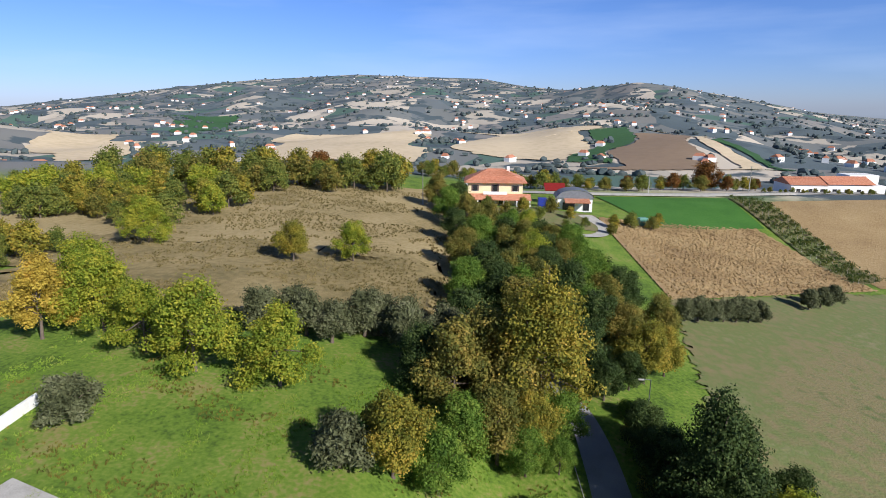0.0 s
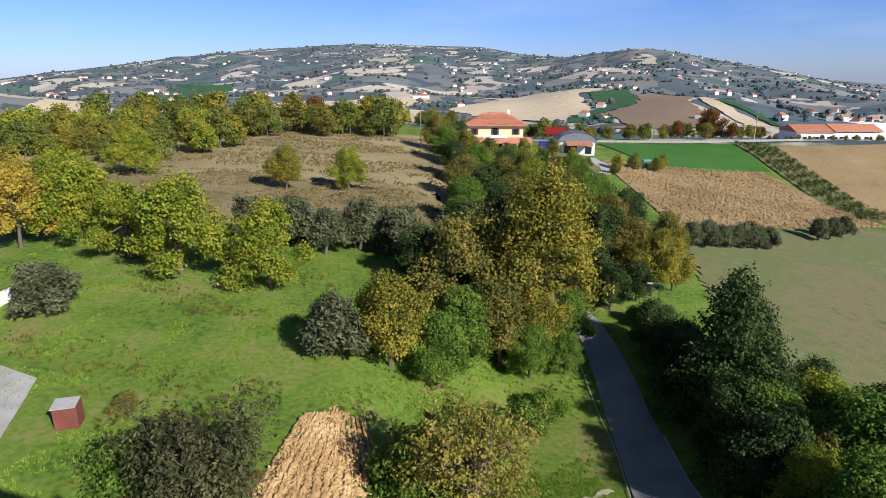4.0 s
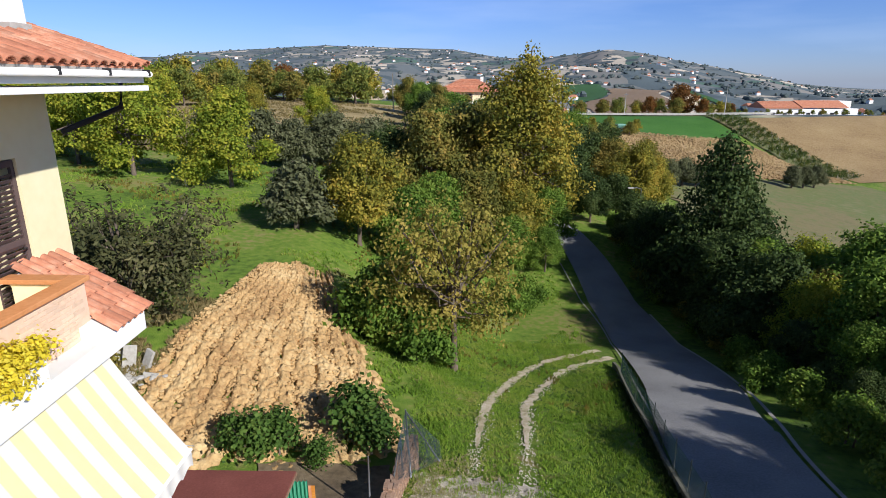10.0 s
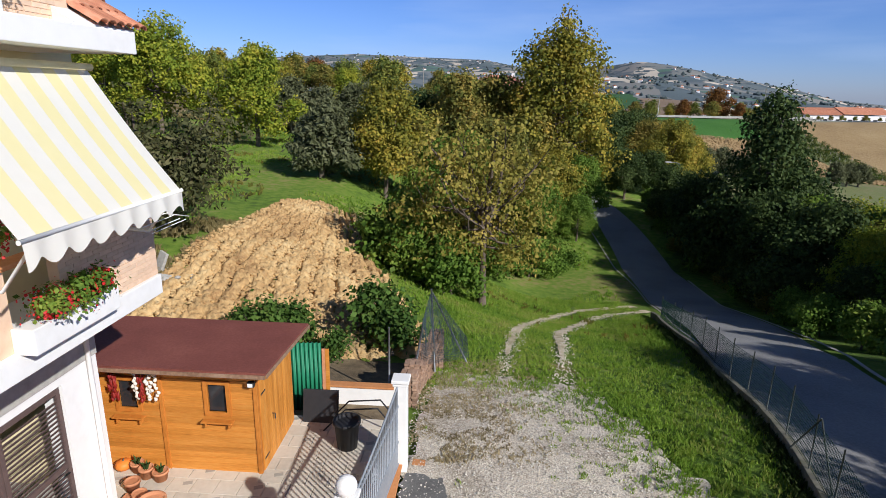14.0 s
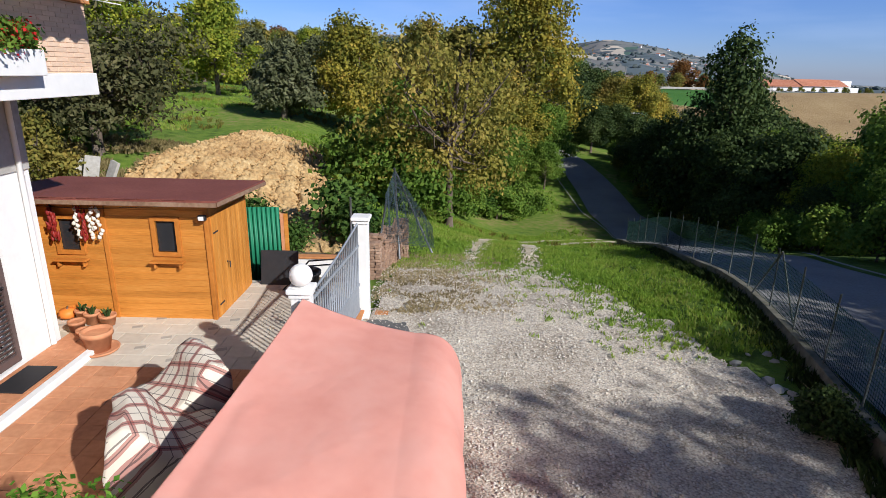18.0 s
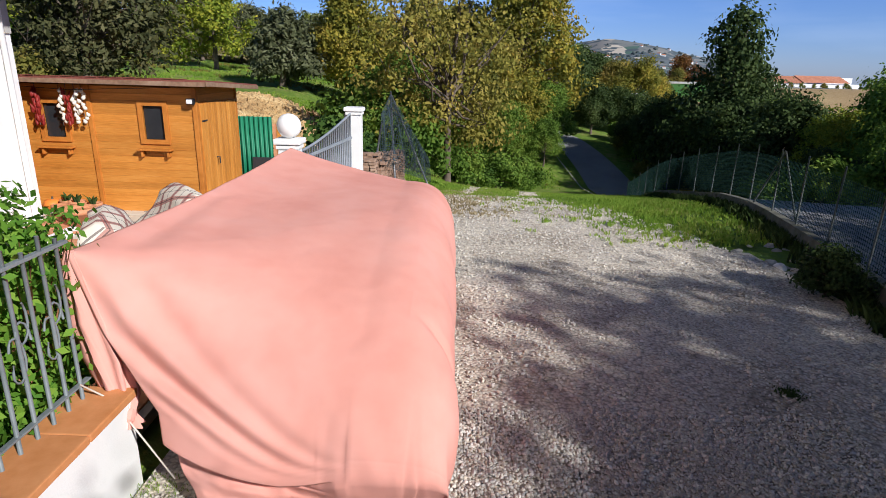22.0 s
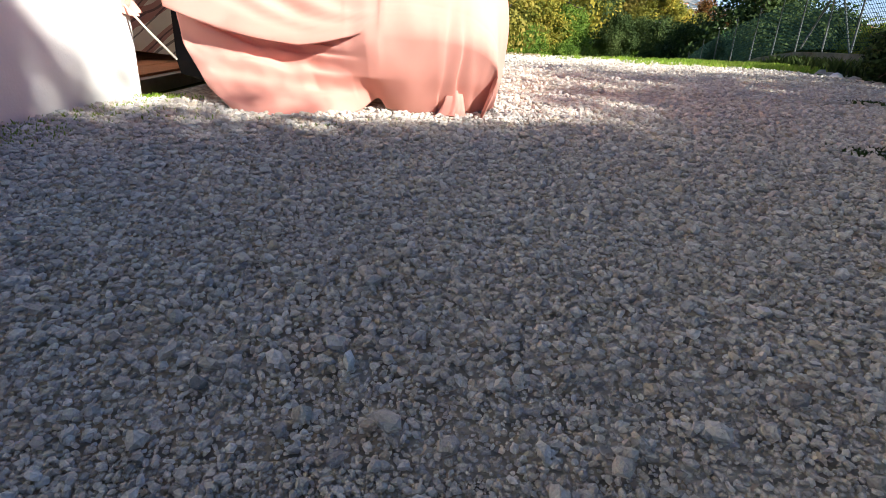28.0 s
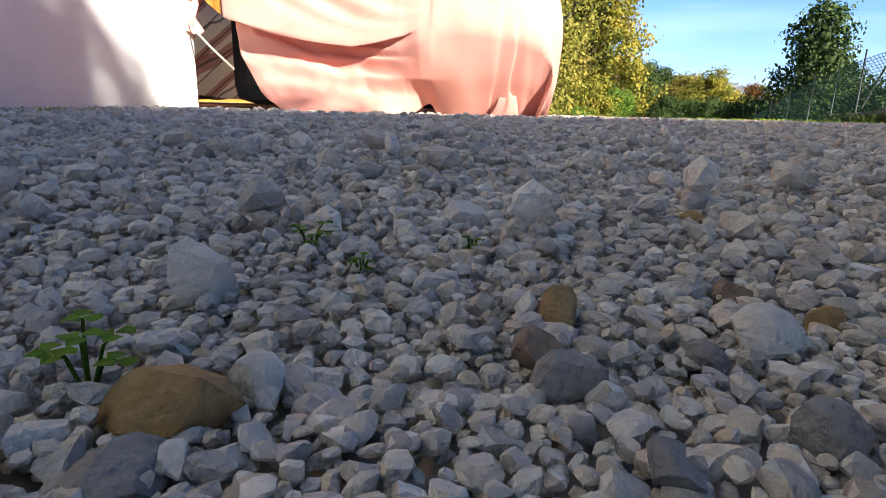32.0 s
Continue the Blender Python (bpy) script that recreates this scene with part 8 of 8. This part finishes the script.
for a, b in zip(x, y):
    w, d, hh = rf_.uniform(2.5, 5.5), rf_.uniform(2.5, 4), rf_.uniform(3, 5)
    z = land1(a, b) - 1
    t = rf_.uniform(0, 3.14)
    ca, sa = math.cos(t), math.sin(t)
    k = len(wv)
    cs = [(a + ca * sx * w - sa * sy * d, b + sa * sx * w + ca * sy * d) for sx, sy in ((-1, -1), (1, -1), (1, 1), (-1, 1))]
    wv += [(p[0], p[1], z) for p in cs] + [(p[0], p[1], z + hh) for p in cs]
    wf += [(k, k + 1, k + 5, k + 4), (k + 1, k + 2, k + 6, k + 5), (k + 2, k + 3, k + 7, k + 6), (k + 3, k, k + 4, k + 7)]
    k = len(rv)
    rv += [(p[0], p[1], z + hh) for p in cs] + [(a - ca * w * 0.6, b - sa * w * 0.6, z + hh + 2.4), (a + ca * w * 0.6, b + sa * w * 0.6, z + hh + 2.4)]
    rfc += [(k, k + 1, k + 5, k + 4), (k + 1, k + 2, k + 5), (k + 2, k + 3, k + 4, k + 5), (k + 3, k, k + 4)]
far_h = thing("far_houses", "white and red-roofed houses dotted over the far hills", "houses", kind="stuff")
mesh_ob("walls", wv, wf, WHITE, far_h)
mesh_ob("roofs", rv, rfc, TILE, far_h)

# ---- loose stones of the forecourt ----
def stone_mesh(seed, V=ICO2_V, F=ICO2_F):
    r = np.random.RandomState(seed)
    v = V.copy()
    for _ in range(7):
        nrm = r.normal(size=3)
        nrm /= np.linalg.norm(nrm)
        d = r.uniform(0.42, 0.78)
        over = np.maximum(0, v @ nrm - d)
        v = v - over[:, None] * nrm
    me = bpy.data.meshes.new("stone")
    me.from_pydata(v.tolist(), [], F.tolist())
    me.materials.append(STONE)
    me.polygons.foreach_set("use_smooth", [True] * len(me.polygons))
    me.update()
    me.set_sharp_from_angle(angle=radians(24))
    return me


STONES = [stone_mesh(k) for k in range(10)]
OCHRE = make_mat("ochre_stone", [(0.30, 0.19, 0.08), (0.40, 0.27, 0.12), (0.46, 0.34, 0.18)], 0.8, 260, 45, 0.9, 420, dist=0.0025)
GREYST = make_mat("grey_stone", [(0.20, 0.19, 0.18), (0.30, 0.29, 0.27), (0.38, 0.36, 0.34)], 0.85, 260, 45, 0.9, 420, dist=0.0025)


PALEST = make_mat("pale_stone", [(0.58, 0.55, 0.49), (0.70, 0.67, 0.61), (0.78, 0.76, 0.71)], 0.85, 260, 45, 0.9, 420, dist=0.0025)


BROWNST = make_mat("brown_stone", [(0.22, 0.15, 0.10), (0.34, 0.25, 0.17), (0.44, 0.34, 0.25)], 0.85, 260, 45, 0.9, 420, dist=0.0025)


def hero(x, y, sx, sy, sz, turn, mat, label, k, tilt_=0):
    me = STONES[k % 10].copy()
    me.materials.clear()
    me.materials.append(mat)
    ob = new("stone", me)
    ob.matrix_world = pose(x, y, land1(x, y) + sz * 0.55, tilt_, 0, turn) @ Matrix.Diagonal((sx, sy, sz, 1))
    tagged(ob, label, "stone", "large stones")


for k, (x, y, wd, ht, turn, mat, label) in enumerate((
        (-0.063, 0.169, 0.0215, 0.0300, 20, PALEST, "upright pale stone standing out of the gravel"),
        (-0.034, 0.096, 0.0270, 0.0135, 5, OCHRE, "smooth ochre stone lying in the gravel"),
        (0.051, 0.168, 0.0215, 0.0150, 40, OCHRE, "ochre broken stone in the gravel"),
        (0.046, 0.140, 0.0185, 0.0125, 70, BROWNST, "brownish tilted stone in the gravel"),
        (0.052, 0.122, 0.0165, 0.0140, 15, GREYST, "dark grey broken stone in the gravel"),
        (0.011, 0.308, 0.0275, 0.0185, 10, PALEST, "pale block of stone in the gravel"),
        (0.102, 0.109, 0.0175, 0.0120, 30, GREYST, "flat brown-grey stone in the gravel"),
        (0.109, 0.159, 0.0220, 0.0150, 60, PALEST, "pale ochre-tinged stone in the gravel"),
        (-0.289, 0.583, 0.0210, 0.0220, 15, GREYST, "dark grey stone standing in the gravel"),
        (-0.031, 0.079, 0.0200, 0.0100, 12, GREYST, "rounded grey stone in the gravel"),
        (-0.053, 0.085, 0.0130, 0.0100, 80, PALEST, "rounded pale grey stone in the gravel"),
        (0.136, 0.177, 0.0135, 0.0100, 25, OCHRE, "small yellow stone in the gravel"),
        (0.118, 0.202, 0.0190, 0.0105, 140, BROWNST, "reddish brown stone in the gravel"),
        (0.068, 0.095, 0.0165, 0.0100, 100, GREYST, "grey stone with rounded edges in the gravel"),
        (0.009, 0.193, 0.0120, 0.0098, 33, PALEST, "small pale stone in the gravel"),
        (-0.057, 0.131, 0.0175, 0.0080, 170, PALEST, "flat pale stone in the gravel"),
        (-0.021, 0.113, 0.0160, 0.0110, 64, PALEST, "pale blue-white stone in the gravel"),
        (0.089, 0.146, 0.0125, 0.0080, 120, GREYST, "small dark grey stone in the gravel"),
        (0.146, 0.349, 0.0155, 0.0105, 0, OCHRE, "small ochre stone in the gravel"),
        (0.174, 0.405, 0.0240, 0.0140, 48, PALEST, "pale flat-topped stone in the gravel"),
        (0.041, 0.249, 0.0205, 0.0130, 96, PALEST, "pale stone in the gravel"),
        (0.098, 0.200, 0.0185, 0.0085, 10, PALEST, "bluish white stone in the gravel"),
        (0.86, 0.45, 0.024, 0.018, 10, PALEST, "pale block of stone in the gravel"))):
    hero(x, y, wd * 0.62, wd * 0.47, ht * 0.66, turn, mat, label, k + 1)
rg2 = np.random.RandomState(2)


def spread(y0, y1, gap):
    out = []
    y = y0
    while y < y1:
        half = 0.86 * y + 0.26
        nx = int(2 * half / gap)
        xs = -half + gap * np.arange(nx)
        out.append(np.stack([xs + rg2.uniform(-.34, .34, nx) * gap + 0.5 * gap * (len(out) % 2), np.full(nx, y) + rg2.uniform(-.3, .3, nx) * gap], 1))
        y += gap * 0.88
    return np.concatenate(out)


near = spread(0.02, 0.24, 0.0070)
order = np.argsort(np.hypot((near[:, 0] - 0.035) * 0.6, near[:, 1] - 0.09))
pick, rest = near[order[:300]], near[order[300:]]
for k, (x, y) in enumerate(pick):
    s = 0.0070 * (0.34 + 0.42 * rg2.rand() ** 1.8)
    share("stone", STONES[k % 10], pose(x, y, land1(x, y) + s * 0.38 + 0.002 * rg2.rand(), rg2.uniform(-25, 25), rg2.uniform(-25, 25), rg2.uniform(0, 360)) @ Matrix.Diagonal((s * rg2.uniform(0.85, 1.6), s, s * rg2.uniform(0.5, 0.95), 1)), gravel_lot)


def layer(pos, lo, hi, V, F, seed, name="loose_stones", up=0.35):
    s = lo + (hi - lo) * rg2.rand(len(pos)) ** 2.2
    p = np.stack([pos[:, 0], pos[:, 1], land(pos[:, 0], pos[:, 1]) + s * up * rg2.uniform(0.6, 1.8, len(pos)) + 0.001], 1)
    ob = scatter(name, p, s, STONE, V, F, seed, gravel_lot, 0.72, 0.27)
    tagged(ob, "loose pale limestone gravel", kind="stuff")


layer(rest, 0.0023, 0.0056, ICO_V, ICO_F, 21, up=0.75)
layer(spread(0.02, 0.45, 0.0056), 0.0021, 0.0034, LOW_V, LOW_F, 26, up=-0.35)
layer(spread(0.24, 0.62, 0.0092), 0.0031, 0.0074, ICO_V, ICO_F, 22, up=0.75)
layer(spread(0.62, 1.3, 0.0125), 0.0043, 0.0100, LOW_V, LOW_F, 27, up=0.75)
layer(spread(1.3, 2.2, 0.0175), 0.0060, 0.0140, LOW_V, LOW_F, 23, up=0.7)
# larger pieces strewn among them
big_st = np.stack([rg2.uniform(-1.3, 1.6, 1500), 0.25 + 2.2 * rg2.rand(1500) ** 1.3], 1)
big_st = big_st[np.abs(big_st[:, 0]) < 0.8 * big_st[:, 1] + 0.2]
layer(big_st, 0.0075, 0.0165, ICO_V, ICO_F, 28, up=0.9)
gx_, gy_ = np.meshgrid(np.arange(-1.72, 3.4, 0.0245), np.arange(-0.3, 4.2, 0.0215))
far_st = np.stack([gx_.ravel(), gy_.ravel()], 1) + rg2.uniform(-.008, .008, (gx_.size, 2))
far_st = far_st[((far_st[:, 1] > 2.15) | (np.abs(far_st[:, 0]) > 0.86 * far_st[:, 1] + 0.24)) & (far_st[:, 0] < 1.2 + 0.9 * far_st[:, 1]) & ~((far_st[:, 0] < 0.0) & (far_st[:, 1] > 3.1))]
layer(far_st, 0.0080, 0.0190, LOW_V, LOW_F, 24, up=0.7)
far_st = np.stack([rg2.uniform(-1.6, 5.2, 19000), 3.4 + 11.6 * rg2.rand(19000) ** 1.25], 1)
far_st = far_st[(far_st[:, 0] < np.interp(far_st[:, 1], (4, 9, 15), (5.2, 4.8, 2.4))) & ~((far_st[:, 0] < 0.1) & (far_st[:, 1] < 7.4))]
layer(far_st, 0.008, 0.022, LOW_V, LOW_F, 25, up=0.5)
# dark leaf tufts added in place of two flat dark patches on the gravel
for k, (x, y, q) in enumerate(((1.80, 2.42, 0.032), (3.2, 4.6, 0.025))):
    rc = np.random.RandomState(80 + k)
    px, py = x + q * rc.randn(40), y + 0.6 * q * rc.randn(40)
    ob = tufts("weed_clump", np.stack([px, py, land(px, py)], 1), 0.026, L_DARK, 81 + k, "low dark leaf tufts standing in for a flat dark patch on the gravel", 7, 0.006)
    ob["category"] = "weeds"
# little plants between the stones
for k, (x, y, s) in enumerate(((-0.057, 0.104, 0.62), (-0.049, 0.230, 0.55), (0.02, 0.245, 0.35), (-0.02, 0.205, 0.35))):
    ob = thing("clover", "small clover plant sprouting between the stones", "weed", (x, y, land1(x, y)), 50 * k, "clover plants")
    for i in range(6):
        bm, lm = bmesh.new(), bmesh.new()
        a = i * 1.05 + k
        tip = Vector((0.012 * math.cos(a), 0.010 * math.sin(a), 0.018 + 0.006 * (i % 3))) * s
        add_tube(bm, [(0, 0, 0), tip * 0.6 + Vector((0, 0, 0.004)), tip], [0.0006, 0.0005, 0.0004], 4)
        for q in range(3):
            b_ = a + q * 2.09
            c = tip + Vector((math.cos(b_), math.sin(b_), 0.1)) * 0.0042 * s
            ring = [lm.verts.new(c + Vector((math.cos(b_ + w) * 0.0040, math.sin(b_ + w) * 0.0036, 0.0008 * math.sin(2 * w))) * s) for w in [j * 1.047 for j in range(6)]]
            lm.faces.new(ring)
        part("stem", bm, L_GREEN, ob)
        part("leaf", lm, L_LAUREL, ob)
